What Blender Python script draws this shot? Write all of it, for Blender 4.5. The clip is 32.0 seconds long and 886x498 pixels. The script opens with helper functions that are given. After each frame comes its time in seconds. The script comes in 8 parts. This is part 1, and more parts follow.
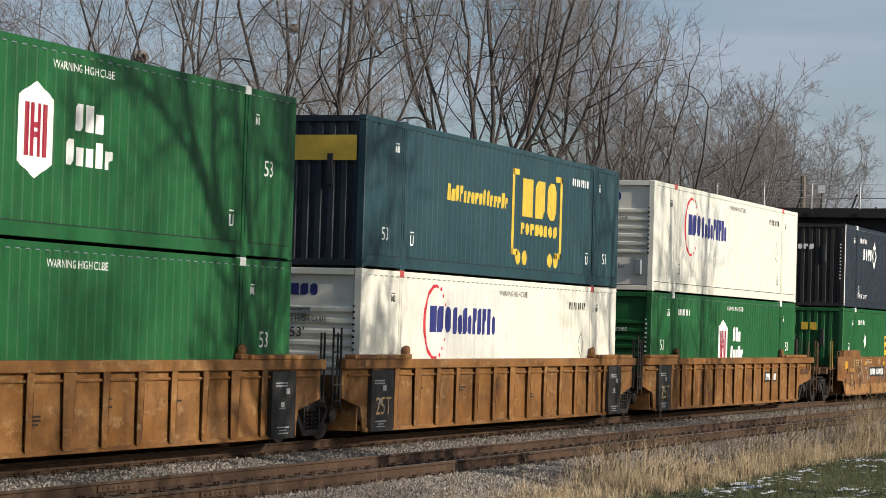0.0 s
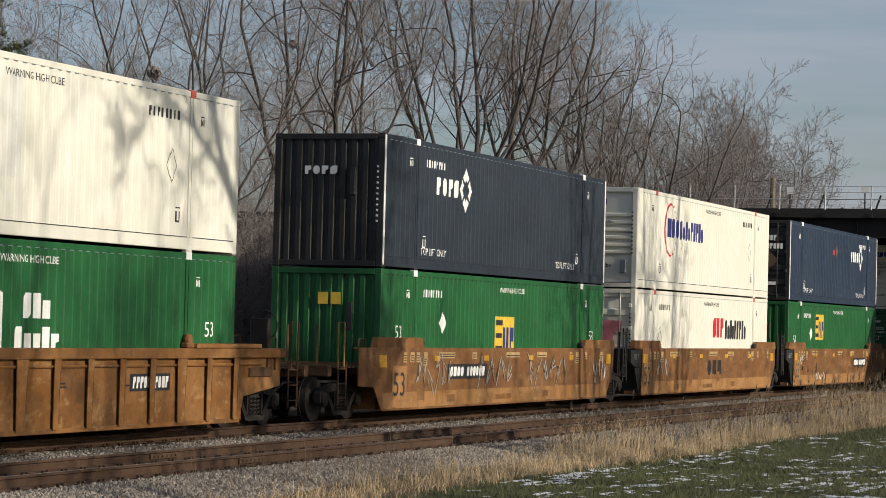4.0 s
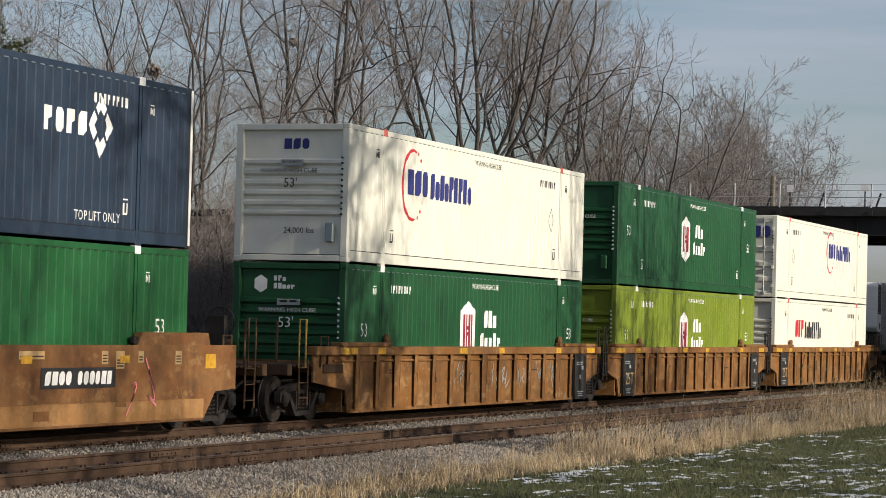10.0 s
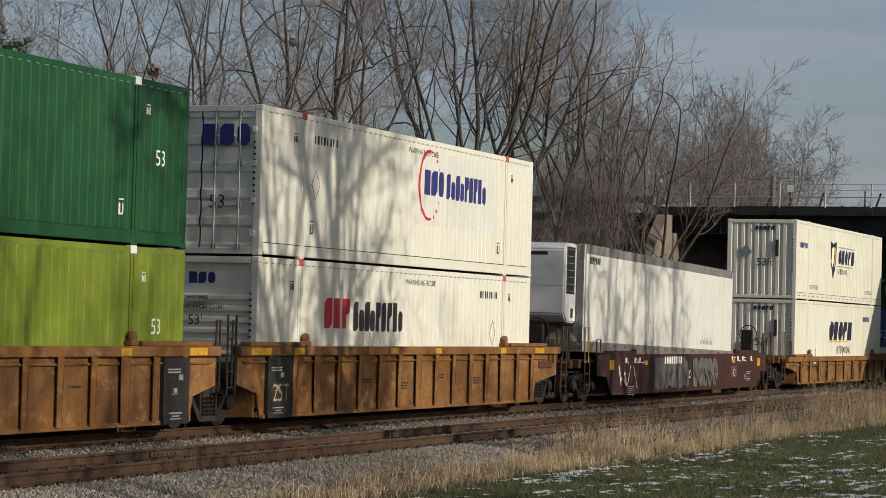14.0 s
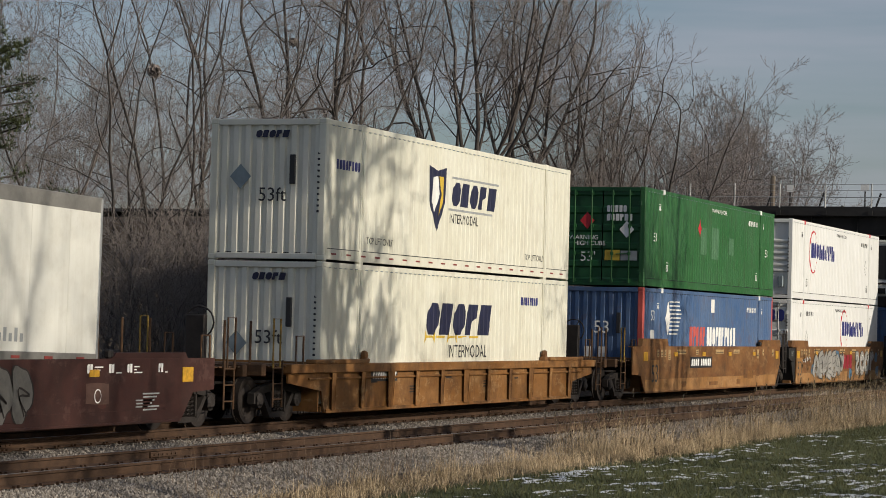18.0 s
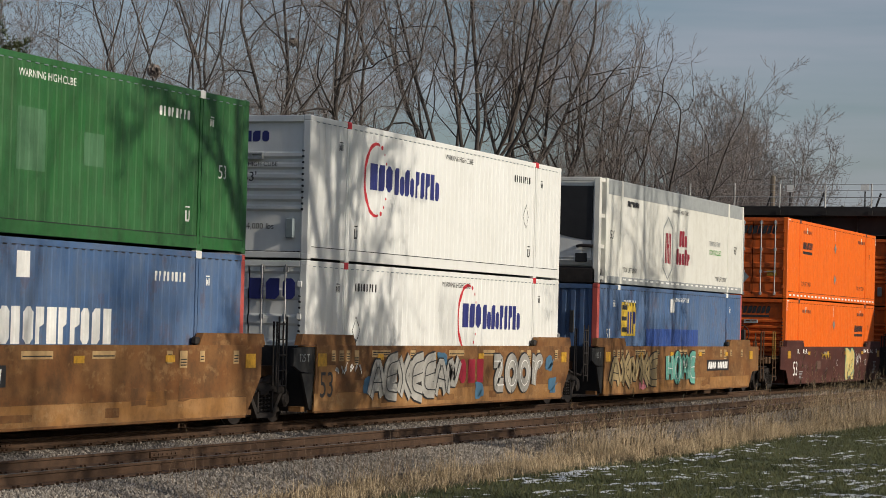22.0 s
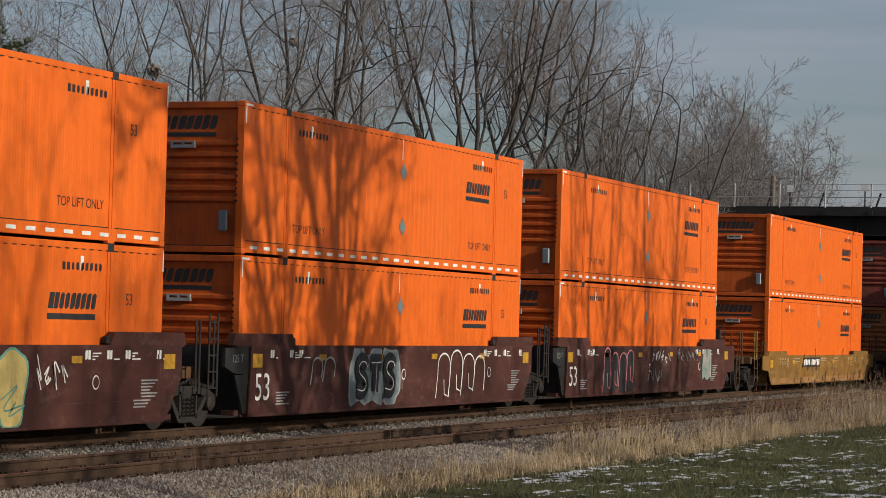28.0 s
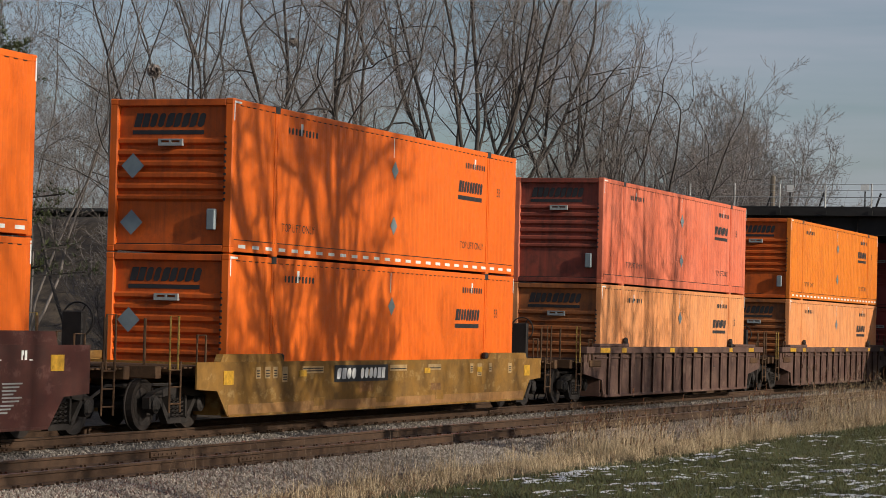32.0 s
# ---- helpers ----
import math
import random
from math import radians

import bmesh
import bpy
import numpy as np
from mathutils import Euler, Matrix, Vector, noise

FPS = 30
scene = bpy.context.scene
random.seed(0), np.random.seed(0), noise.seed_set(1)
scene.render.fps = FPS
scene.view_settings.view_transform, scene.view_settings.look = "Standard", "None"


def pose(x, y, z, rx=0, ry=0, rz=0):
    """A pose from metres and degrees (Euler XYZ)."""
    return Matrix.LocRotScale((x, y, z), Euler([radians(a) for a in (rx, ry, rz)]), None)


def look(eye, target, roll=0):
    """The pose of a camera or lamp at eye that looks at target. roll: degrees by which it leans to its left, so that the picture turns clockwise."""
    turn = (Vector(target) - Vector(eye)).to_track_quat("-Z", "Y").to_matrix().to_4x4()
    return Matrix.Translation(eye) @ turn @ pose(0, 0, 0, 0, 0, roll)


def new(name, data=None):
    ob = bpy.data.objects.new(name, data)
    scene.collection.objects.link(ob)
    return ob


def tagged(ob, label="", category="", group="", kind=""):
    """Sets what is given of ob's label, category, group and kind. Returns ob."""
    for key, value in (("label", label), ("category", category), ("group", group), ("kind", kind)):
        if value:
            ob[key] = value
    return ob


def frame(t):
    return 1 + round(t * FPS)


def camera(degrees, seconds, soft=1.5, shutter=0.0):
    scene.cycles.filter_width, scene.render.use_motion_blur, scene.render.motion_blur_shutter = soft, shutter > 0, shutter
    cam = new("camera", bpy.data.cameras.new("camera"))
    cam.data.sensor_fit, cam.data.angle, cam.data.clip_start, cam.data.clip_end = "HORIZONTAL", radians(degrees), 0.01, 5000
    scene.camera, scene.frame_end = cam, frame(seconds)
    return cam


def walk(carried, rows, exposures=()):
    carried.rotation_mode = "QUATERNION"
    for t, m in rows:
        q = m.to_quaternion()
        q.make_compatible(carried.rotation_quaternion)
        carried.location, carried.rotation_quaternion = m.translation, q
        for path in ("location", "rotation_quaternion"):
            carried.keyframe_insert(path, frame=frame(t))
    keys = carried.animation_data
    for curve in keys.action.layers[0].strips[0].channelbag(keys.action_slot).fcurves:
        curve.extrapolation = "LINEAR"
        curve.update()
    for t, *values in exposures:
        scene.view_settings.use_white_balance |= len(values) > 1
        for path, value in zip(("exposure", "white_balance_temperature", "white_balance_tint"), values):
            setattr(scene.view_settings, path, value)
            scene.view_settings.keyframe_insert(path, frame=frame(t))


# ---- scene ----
# The clip's camera stands on a tripod beside the line; it draws back a little in the first seconds.
LENS = 19.978
CAMERA_ROWS = (
    # seconds, x, y, z, heading, tilt, lean
    (0.0, 5.36, -19.87, 2.18, 21.221, 1.759, 1.684),
    (0.5, 5.36, -19.87, 2.18, 21.219, 1.767, 1.740),
    (1.0, 5.34, -19.87, 2.18, 21.202, 1.771, 1.825),
    (1.5, 5.37, -19.86, 2.19, 21.187, 1.794, 1.929),
    (2.0, 3.36, -20.51, 2.12, 21.017, 1.810, 1.715),
    (2.5, 3.30, -20.53, 2.12, 21.001, 1.821, 1.786),
    (3.0, 1.10, -21.24, 2.06, 20.827, 1.789, 1.626),
    (3.5, 0.00, -21.585, 2.036, 20.752, 1.772, 1.481),
    (5.5, 0.00, -21.585, 2.036, 20.752, 1.702, 1.464),
    (32.0, 0.00, -21.585, 2.036, 20.752, 1.702, 1.464),
)


def camera_pose(x, y, z, heading, tilt, lean):
    a, b = radians(heading), radians(tilt)
    way = Vector((math.cos(a) * math.cos(b), math.sin(a) * math.cos(b), math.sin(b)))
    eye = Vector((x, y, z))
    return look(eye, eye + way * 10, lean)


# seconds, stops, white balance
EXPOSURES = ((0.0, 0.33, 6500, 10), (1.0, 0.08, 6680, 10), (2.0, 0.02, 6680, 10), (3.0, 0.16, 6680, 10), (6.0, 0.12, 6680, 10), (7.0, -0.12, 6680, 10), (8.0, 0.07, 6680, 10), (9.0, 0.50, 6500, 10), (10.0, 0.32, 6680, 10), (11.0, 0.10, 6680, 10), (13.0, 0.08, 6680, 10), (14.0, -0.08, 6680, 10), (16.5, 0.00, 6680, 10), (18.0, -0.08, 6680, 10), (19.0, -0.08, 6680, 10), (20.0, 0.04, 6680, 10), (21.0, 0.10, 6680, 10), (22.0, -0.10, 6680, 10), (23.0, -0.27, 6680, 10), (24.0, -0.20, 6680, 10), (25.0, 0.00, 6680, 10), (28.0, -0.15, 6680, 10), (29.0, -0.10, 6680, 10), (32.0, 0.02, 6680, 10))
cam = camera(LENS, 32.0, soft=0.7)
walk(cam, [(r[0], camera_pose(*r[1:])) for r in CAMERA_ROWS], exposures=EXPOSURES)

# ---- light: low winter sun behind the camera, almost square to the line ----
SUN_ELEV, SUN_SIDE = radians(20.5), radians(-10.0)
TO_SUN = Vector((math.cos(SUN_ELEV) * math.sin(SUN_SIDE), -math.cos(SUN_ELEV) * math.cos(SUN_SIDE), math.sin(SUN_ELEV)))


def make_world():
    w = bpy.data.worlds.new("world")
    scene.world = w
    w.use_nodes = True
    t = w.node_tree
    t.nodes.clear()
    out = t.nodes.new("ShaderNodeOutputWorld")
    bg = t.nodes.new("ShaderNodeBackground")
    sky = t.nodes.new("ShaderNodeTexSky")
    sky.sky_type = "NISHITA"
    sky.sun_disc = False
    sky.sun_elevation = SUN_ELEV
    sky.sun_rotation = math.atan2(TO_SUN.x, TO_SUN.y)
    sky.air_density, sky.dust_density, sky.ozone_density = 1.0, 1.5, 3.0
    # thin high streaks of cloud
    co = t.nodes.new("ShaderNodeTexCoord")
    mp = t.nodes.new("ShaderNodeMapping")
    mp.inputs["Scale"].default_value = (1.5, 1.5, 14.0)
    nz = t.nodes.new("ShaderNodeTexNoise")
    nz.inputs["Scale"].default_value = 3.0
    nz.inputs["Detail"].default_value = 5.0
    rp = t.nodes.new("ShaderNodeMapRange")
    rp.inputs["From Min"].default_value, rp.inputs["From Max"].default_value = 0.35, 0.75
    rp.inputs["To Min"].default_value, rp.inputs["To Max"].default_value = 0.10, 0.70
    mx = t.nodes.new("ShaderNodeMix")
    mx.data_type = "RGBA"
    mx.inputs["B"].default_value = (4.9, 5.1, 6.1, 1)
    t.links.new(co.outputs["Generated"], mp.inputs["Vector"])
    t.links.new(mp.outputs["Vector"], nz.inputs["Vector"])
    t.links.new(nz.outputs["Fac"], rp.inputs["Value"])
    t.links.new(rp.outputs["Result"], mx.inputs["Factor"])
    t.links.new(sky.outputs["Color"], mx.inputs["A"])
    t.links.new(mx.outputs["Result"], bg.inputs["Color"])
    bg.inputs["Strength"].default_value = 0.084
    t.links.new(bg.outputs["Background"], out.inputs["Surface"])


make_world()
sun = new("sun", bpy.data.lights.new("sun", "SUN"))
sun.data.energy = 3.85
sun.data.angle = radians(0.7)
sun.data.color = (1.0, 0.92, 0.80)
sun.matrix_world = look(TO_SUN * 80, (0, 0, 0))

# ---- materials ----
MATS = {}


def nodes_of(name, rough, metal=0.0):
    m = bpy.data.materials.new(name)
    m.use_nodes = True
    t = m.node_tree
    b = t.nodes["Principled BSDF"]
    b.inputs["Roughness"].default_value = rough
    b.inputs["Metallic"].default_value = metal
    MATS[name] = m
    return m, t, b


def noise_node(t, vec, scale, detail=4.0, rough=0.55):
    n = t.nodes.new("ShaderNodeTexNoise")
    n.inputs["Scale"].default_value = scale
    n.inputs["Detail"].default_value = detail
    n.inputs["Roughness"].default_value = rough
    t.links.new(vec, n.inputs["Vector"])
    return n.outputs["Fac"]


def ramp(t, fac, lo, hi, a=0.0, b=1.0):
    n = t.nodes.new("ShaderNodeMapRange")
    for k, v in (("From Min", lo), ("From Max", hi), ("To Min", a), ("To Max", b)):
        n.inputs[k].default_value = v
    t.links.new(fac, n.inputs["Value"])
    return n.outputs["Result"]


def mix(t, fac, a, b, how="MIX"):
    n = t.nodes.new("ShaderNodeMix")
    n.data_type = "RGBA"
    n.blend_type = how
    for sock, v in (("Factor", fac), ("A", a), ("B", b)):
        if isinstance(v, (int, float)):
            n.inputs[sock].default_value = v
        elif isinstance(v, tuple):
            n.inputs[sock].default_value = (*v, 1)
        else:
            t.links.new(v, n.inputs[sock])
    return n.outputs["Result"]


def coords(t, scale=(1, 1, 1), spread=20.0):
    """Object coordinates, shifted by each object's own random number."""
    co = t.nodes.new("ShaderNodeTexCoord")
    inf = t.nodes.new("ShaderNodeObjectInfo")
    mul = t.nodes.new("ShaderNodeMath")
    mul.operation = "MULTIPLY"
    mul.inputs[1].default_value = spread
    t.links.new(inf.outputs["Random"], mul.inputs[0])
    add = t.nodes.new("ShaderNodeVectorMath")
    add.operation = "ADD"
    t.links.new(co.outputs["Object"], add.inputs[0])
    t.links.new(mul.outputs[0], add.inputs[1])
    mp = t.nodes.new("ShaderNodeMapping")
    mp.inputs["Scale"].default_value = scale
    t.links.new(add.outputs[0], mp.inputs["Vector"])
    return mp.outputs["Vector"], inf.outputs["Random"]


def bump(t, b, height, strength=0.3, dist=0.01):
    n = t.nodes.new("ShaderNodeBump")
    n.inputs["Strength"].default_value = strength
    n.inputs["Distance"].default_value = dist
    t.links.new(height, n.inputs["Height"])
    t.links.new(n.outputs["Normal"], b.inputs["Normal"])


def paint(name, base, dirt=(0.16, 0.11, 0.07), fade=None, worn=0.35, streaks=0.35, rough=0.5, rust=0.0, grain=60.0):
    """Weathered vehicle paint: cloudy fading, run-down streaks, speckled dirt and a little rust."""
    if name in MATS:
        return MATS[name]
    m, t, b = nodes_of(name, rough)
    v, rnd = coords(t)
    vs, _ = coords(t, (5.0, 5.0, 0.35))
    fade = fade or tuple(min(1, c * 1.25 + 0.03) for c in base)
    col = mix(t, ramp(t, noise_node(t, v, 0.7, 5), 0.35, 0.7, 0, 0.8), base, fade)
    col = mix(t, ramp(t, noise_node(t, vs, 1.0, 5, 0.65), 0.47, 0.72, 0, streaks), col, dirt)
    col = mix(t, ramp(t, noise_node(t, v, 2.2, 7, 0.72), 0.47, 0.72, 0, worn), col, dirt)
    if rust:
        col = mix(t, ramp(t, noise_node(t, v, 1.4, 9, 0.78), 0.54, 0.62, 0, rust), col, (0.11, 0.035, 0.012))
    t.links.new(col, b.inputs["Base Color"])
    b.inputs["Specular IOR Level"].default_value = 0.35
    r = ramp(t, noise_node(t, v, 6.0, 4), 0.3, 0.7, rough - 0.08, rough + 0.18)
    t.links.new(r, b.inputs["Roughness"])
    bump(t, b, noise_node(t, v, grain, 4), 0.12, 0.004)
    return m


def grimy(name, base, dusty, dark, scuff, scuffs=0.55, rough=0.68):
    """Old rail car paint: clouded, dusty, grimed and scuffed down to paler undercoats."""
    m, t, b = nodes_of(name, rough)
    v, rnd = coords(t)
    vs, _ = coords(t, (2.6, 2.6, 0.5))
    wide, _ = coords(t, (0.55, 0.55, 1.5))
    col = mix(t, ramp(t, noise_node(t, wide, 1.3, 6, 0.6), 0.36, 0.64), base, dusty)
    col = mix(t, ramp(t, noise_node(t, v, 1.1, 8, 0.68), 0.46, 0.70, 0, 0.8), col, dark)
    col = mix(t, ramp(t, noise_node(t, v, 6.5, 8, 0.8), 0.50, 0.72, 0, 0.55), col, dark)
    col = mix(t, ramp(t, noise_node(t, vs, 1.0, 4, 0.6), 0.52, 0.75, 0, 0.4), col, dark)
    patch = t.nodes.new("ShaderNodeMath")
    patch.operation = "MULTIPLY"
    t.links.new(ramp(t, noise_node(t, wide, 2.4, 5, 0.6), 0.54, 0.60), patch.inputs[0])
    t.links.new(ramp(t, noise_node(t, v, 7.0, 6, 0.7), 0.47, 0.55, 0, scuffs), patch.inputs[1])
    col = mix(t, patch.outputs[0], col, scuff)
    t.links.new(col, b.inputs["Base Color"])
    b.inputs["Specular IOR Level"].default_value = 0.25
    bump(t, b, noise_node(t, v, 28.0, 5), 0.25, 0.006)
    return m


def plain(name, base, rough=0.6, metal=0.0, var=0.25, scale=4.0, bumpy=0.2, grain=40.0):
    if name in MATS:
        return MATS[name]
    m, t, b = nodes_of(name, rough, metal)
    v, rnd = coords(t)
    dark = tuple(c * (1 - var) for c in base)
    light = tuple(min(1, c * (1 + var)) for c in base)
    col = mix(t, ramp(t, noise_node(t, v, scale, 6, 0.65), 0.3, 0.7), dark, light)
    t.links.new(col, b.inputs["Base Color"])
    bump(t, b, noise_node(t, v, grain, 5), bumpy, 0.01)
    return m


M = {
    "white": paint("warm_white_paint", (0.70, 0.69, 0.59), (0.44, 0.39, 0.31), (0.74, 0.73, 0.65), 0.18, 0.13, 0.45),
    "clean_white": paint("clean_white_paint", (0.72, 0.73, 0.70), (0.45, 0.42, 0.37), (0.77, 0.78, 0.76), 0.14, 0.12, 0.45),
    "cream": paint("cream_paint", (0.69, 0.68, 0.56), (0.42, 0.37, 0.29), (0.75, 0.75, 0.65), 0.3, 0.35, 0.45),
    "grey_white": paint("trailer_white_paint", (0.67, 0.67, 0.61), (0.40, 0.37, 0.30), (0.72, 0.72, 0.67), 0.30, 0.25, 0.40),
    "green": paint("green_paint", (0.008, 0.092, 0.024), (0.018, 0.05, 0.02), (0.018, 0.12, 0.038), 0.4, 0.35, 0.45),
    "dusty_green": paint("dusty_green_paint", (0.018, 0.112, 0.028), (0.035, 0.07, 0.03), (0.040, 0.140, 0.052), 0.4, 0.55, 0.5),
    "pale_green": paint("chalky_green_repaint", (0.050, 0.150, 0.066), (0.035, 0.10, 0.04), (0.085, 0.19, 0.105), 0.5, 0.6, 0.6),
    "dark_green": paint("dark_green_paint", (0.007, 0.068, 0.022), (0.016, 0.04, 0.02), (0.013, 0.088, 0.03), 0.4, 0.35, 0.45),
    "lime": paint("lime_paint", (0.155, 0.215, 0.016), (0.10, 0.12, 0.022), (0.215, 0.275, 0.034), 0.4, 0.4, 0.45),
    "teal": paint("dark_teal_paint", (0.014, 0.050, 0.062), (0.02, 0.03, 0.035), (0.025, 0.068, 0.08), 0.4, 0.35, 0.45),
    "slate": paint("dark_slate_paint", (0.016, 0.024, 0.036), (0.025, 0.026, 0.03), (0.025, 0.036, 0.05), 0.35, 0.35, 0.45),
    "navy": paint("navy_paint", (0.016, 0.031, 0.058), (0.03, 0.034, 0.044), (0.026, 0.045, 0.076), 0.4, 0.35, 0.45),
    "blue": paint("faded_blue_paint", (0.052, 0.112, 0.24), (0.10, 0.13, 0.18), (0.11, 0.175, 0.30), 0.5, 0.5, 0.55, rust=0.3),
    "deep_blue": paint("deep_blue_paint", (0.024, 0.065, 0.26), (0.07, 0.10, 0.19), (0.035, 0.085, 0.31), 0.4, 0.3, 0.5),
    "orange": paint("orange_paint", (0.78, 0.136, 0.009), (0.30, 0.06, 0.016), (0.81, 0.155, 0.013), 0.2, 0.2, 0.5),
    "salmon": paint("sun_bleached_red_paint", (0.70, 0.160, 0.075), (0.26, 0.055, 0.04), (0.74, 0.21, 0.12), 0.35, 0.55, 0.55),
    "apricot": paint("bleached_orange_paint", (0.74, 0.28, 0.095), (0.34, 0.14, 0.07), (0.78, 0.34, 0.14), 0.4, 0.55, 0.55),
    "amber": paint("dull_orange_paint", (0.70, 0.18, 0.014), (0.32, 0.08, 0.02), (0.75, 0.22, 0.022), 0.35, 0.35, 0.5),
    # front walls: darker, blotchier coats of the side colours
    "orange_end": paint("darker_orange_front_paint", (0.56, 0.095, 0.010), (0.15, 0.045, 0.018), (0.63, 0.12, 0.016), 0.6, 0.5, 0.6),
    "salmon_end": paint("darker_red_front_paint", (0.26, 0.055, 0.035), (0.07, 0.035, 0.028), (0.34, 0.08, 0.05), 0.8, 0.7, 0.65),
    "apricot_end": paint("darker_pale_orange_front_paint", (0.34, 0.11, 0.030), (0.08, 0.045, 0.03), (0.42, 0.15, 0.05), 0.8, 0.7, 0.65),
    "maroon": paint("dark_red_paint", (0.22, 0.028, 0.022), (0.10, 0.03, 0.03), None, 0.4, 0.3, 0.5),
    "red_post": paint("faded_red_paint", (0.46, 0.075, 0.06), (0.25, 0.07, 0.06), None, 0.4, 0.3, 0.55),
    "well_ochre": grimy("ochre_car_paint", (0.215, 0.092, 0.023), (0.26, 0.130, 0.047), (0.060, 0.030, 0.015), (0.42, 0.28, 0.14), 0.35),
    "well_brown": grimy("brown_car_paint", (0.18, 0.075, 0.025), (0.23, 0.115, 0.044), (0.060, 0.033, 0.018), (0.36, 0.22, 0.10), 0.35),
    "well_mustard": grimy("mustard_car_paint", (0.24, 0.115, 0.019), (0.28, 0.148, 0.038), (0.10, 0.055, 0.020), (0.42, 0.29, 0.12), 0.4),
    "well_maroon": grimy("oxide_car_paint", (0.066, 0.020, 0.016), (0.088, 0.033, 0.025), (0.045, 0.022, 0.018), (0.18, 0.09, 0.08), 0.35),
    # darker copy of the oxide paint, mainly for the car under the trailer
    "well_wine": grimy("dark_wine_red_car_paint", (0.044, 0.016, 0.013), (0.060, 0.025, 0.020), (0.030, 0.017, 0.014), (0.12, 0.07, 0.06), 0.3),
    "well_dark": grimy("dark_oxide_car_paint", (0.10, 0.054, 0.043), (0.145, 0.085, 0.065), (0.05, 0.03, 0.025), (0.22, 0.15, 0.11), 0.35),
    "well_sill": grimy("dusty_ochre_sill_paint", (0.30, 0.145, 0.045), (0.36, 0.195, 0.080), (0.12, 0.060, 0.026), (0.45, 0.31, 0.16), 0.3),
    "tan_ink": plain("sun_faded_tan_marking", (0.42, 0.28, 0.13), 0.6, 0, 0.3),
    "band_grey": plain("grimy_grey_band", (0.19, 0.185, 0.17), 0.55, 0.1, 0.3, 2.0),
    "black": paint("black_paint", (0.016, 0.016, 0.017), (0.05, 0.04, 0.03), (0.03, 0.03, 0.03), 0.4, 0.4, 0.5),
    "yellow": plain("yellow_marking", (0.52, 0.28, 0.025), 0.5, 0, 0.4, 9.0),
    "dull_yellow": plain("grimy_yellow_rail_paint", (0.26, 0.16, 0.025), 0.6, 0, 0.5, 9.0),
    "end_dark": grimy("dark_car_end_paint", (0.075, 0.038, 0.018), (0.11, 0.06, 0.03), (0.028, 0.018, 0.012), (0.18, 0.10, 0.05), 0.35),
    "gold": plain("gold_marking", (0.62, 0.42, 0.045), 0.5, 0, 0.15),
    "ink": plain("black_marking", (0.02, 0.02, 0.022), 0.6, 0, 0.3),
    "blue_ink": plain("dark_blue_marking", (0.018, 0.024, 0.15), 0.55, 0, 0.2),
    "red_ink": plain("red_marking", (0.50, 0.02, 0.03), 0.55, 0, 0.2),
    "crimson_ink": plain("crimson_marking", (0.28, 0.012, 0.03), 0.55, 0, 0.2),
    "white_ink": plain("white_marking", (0.78, 0.78, 0.75), 0.55, 0, 0.1),
    "grey_ink": plain("grey_marking", (0.30, 0.32, 0.32), 0.55, 0, 0.15),
    "steel_grey": plain("grey_metal_plate", (0.22, 0.27, 0.29), 0.5, 0.3, 0.15),
    "navy_ink": plain("navy_marking", (0.012, 0.014, 0.045), 0.55, 0, 0.2),
    "silver_ink": plain("silver_spray_paint", (0.35, 0.34, 0.31), 0.5, 0.1, 0.3, 2.0),
    # silver spray, its colour darkened for the shade on the trailer's car
    "dull_silver": plain("shade_darkened_silver_spray_paint", (0.115, 0.11, 0.10), 0.6, 0.1, 0.4, 2.0),
    "mint_ink": plain("mint_spray_paint", (0.13, 0.37, 0.30), 0.55, 0, 0.25, 2.0),
    "sand_ink": plain("sand_spray_paint", (0.36, 0.27, 0.135), 0.55, 0, 0.25, 2.0),
    "pink_ink": plain("pink_spray_paint", (0.66, 0.22, 0.24), 0.55, 0, 0.25, 2.0),
    "blue_spray": plain("blue_spray_paint", (0.06, 0.15, 0.24), 0.55, 0, 0.25, 2.0),
    "pale_yellow_ink": plain("pale_yellow_spray_paint", (0.62, 0.48, 0.17), 0.55, 0, 0.25, 2.0),
    "green_ink": plain("green_marking", (0.10, 0.36, 0.06), 0.55, 0, 0.2),
    "dark_steel": plain("dirty_dark_steel", (0.018, 0.014, 0.012), 0.7, 0.1, 0.5, 6.0, 0.4),
    "truck_steel": plain("dusty_cast_steel", (0.018, 0.0135, 0.011), 0.8, 0.0, 0.5, 5.0, 0.5),
    "wheel_steel": plain("rusty_wheel_steel", (0.022, 0.016, 0.013), 0.7, 0.2, 0.45, 6.0, 0.3),
    "rail_side": plain("rusty_rail_steel", (0.066, 0.035, 0.018), 0.8, 0.1, 0.35, 5.0, 0.4),
    "rail_head": plain("worn_rail_head_steel", (0.15, 0.13, 0.12), 0.45, 0.7, 0.3, 3.0, 0.1),
    "tie": plain("creosoted_timber", (0.060, 0.044, 0.034), 0.9, 0, 0.5, 9.0, 0.6),
    "grille": plain("black_grille", (0.012, 0.012, 0.013), 0.6, 0, 0.3),
    "galvanised": plain("galvanised_steel", (0.36, 0.37, 0.37), 0.5, 0.6, 0.2),
    "girder": plain("black_bridge_steel", (0.018, 0.017, 0.017), 0.75, 0.1, 0.4, 1.5, 0.3),
    "concrete": plain("stained_concrete", (0.20, 0.165, 0.13), 0.9, 0, 0.4, 0.8, 0.5, 12.0),
    "asphalt": plain("road_asphalt", (0.05, 0.05, 0.052), 0.9, 0, 0.3, 3.0, 0.5),
    "stone": None,
}


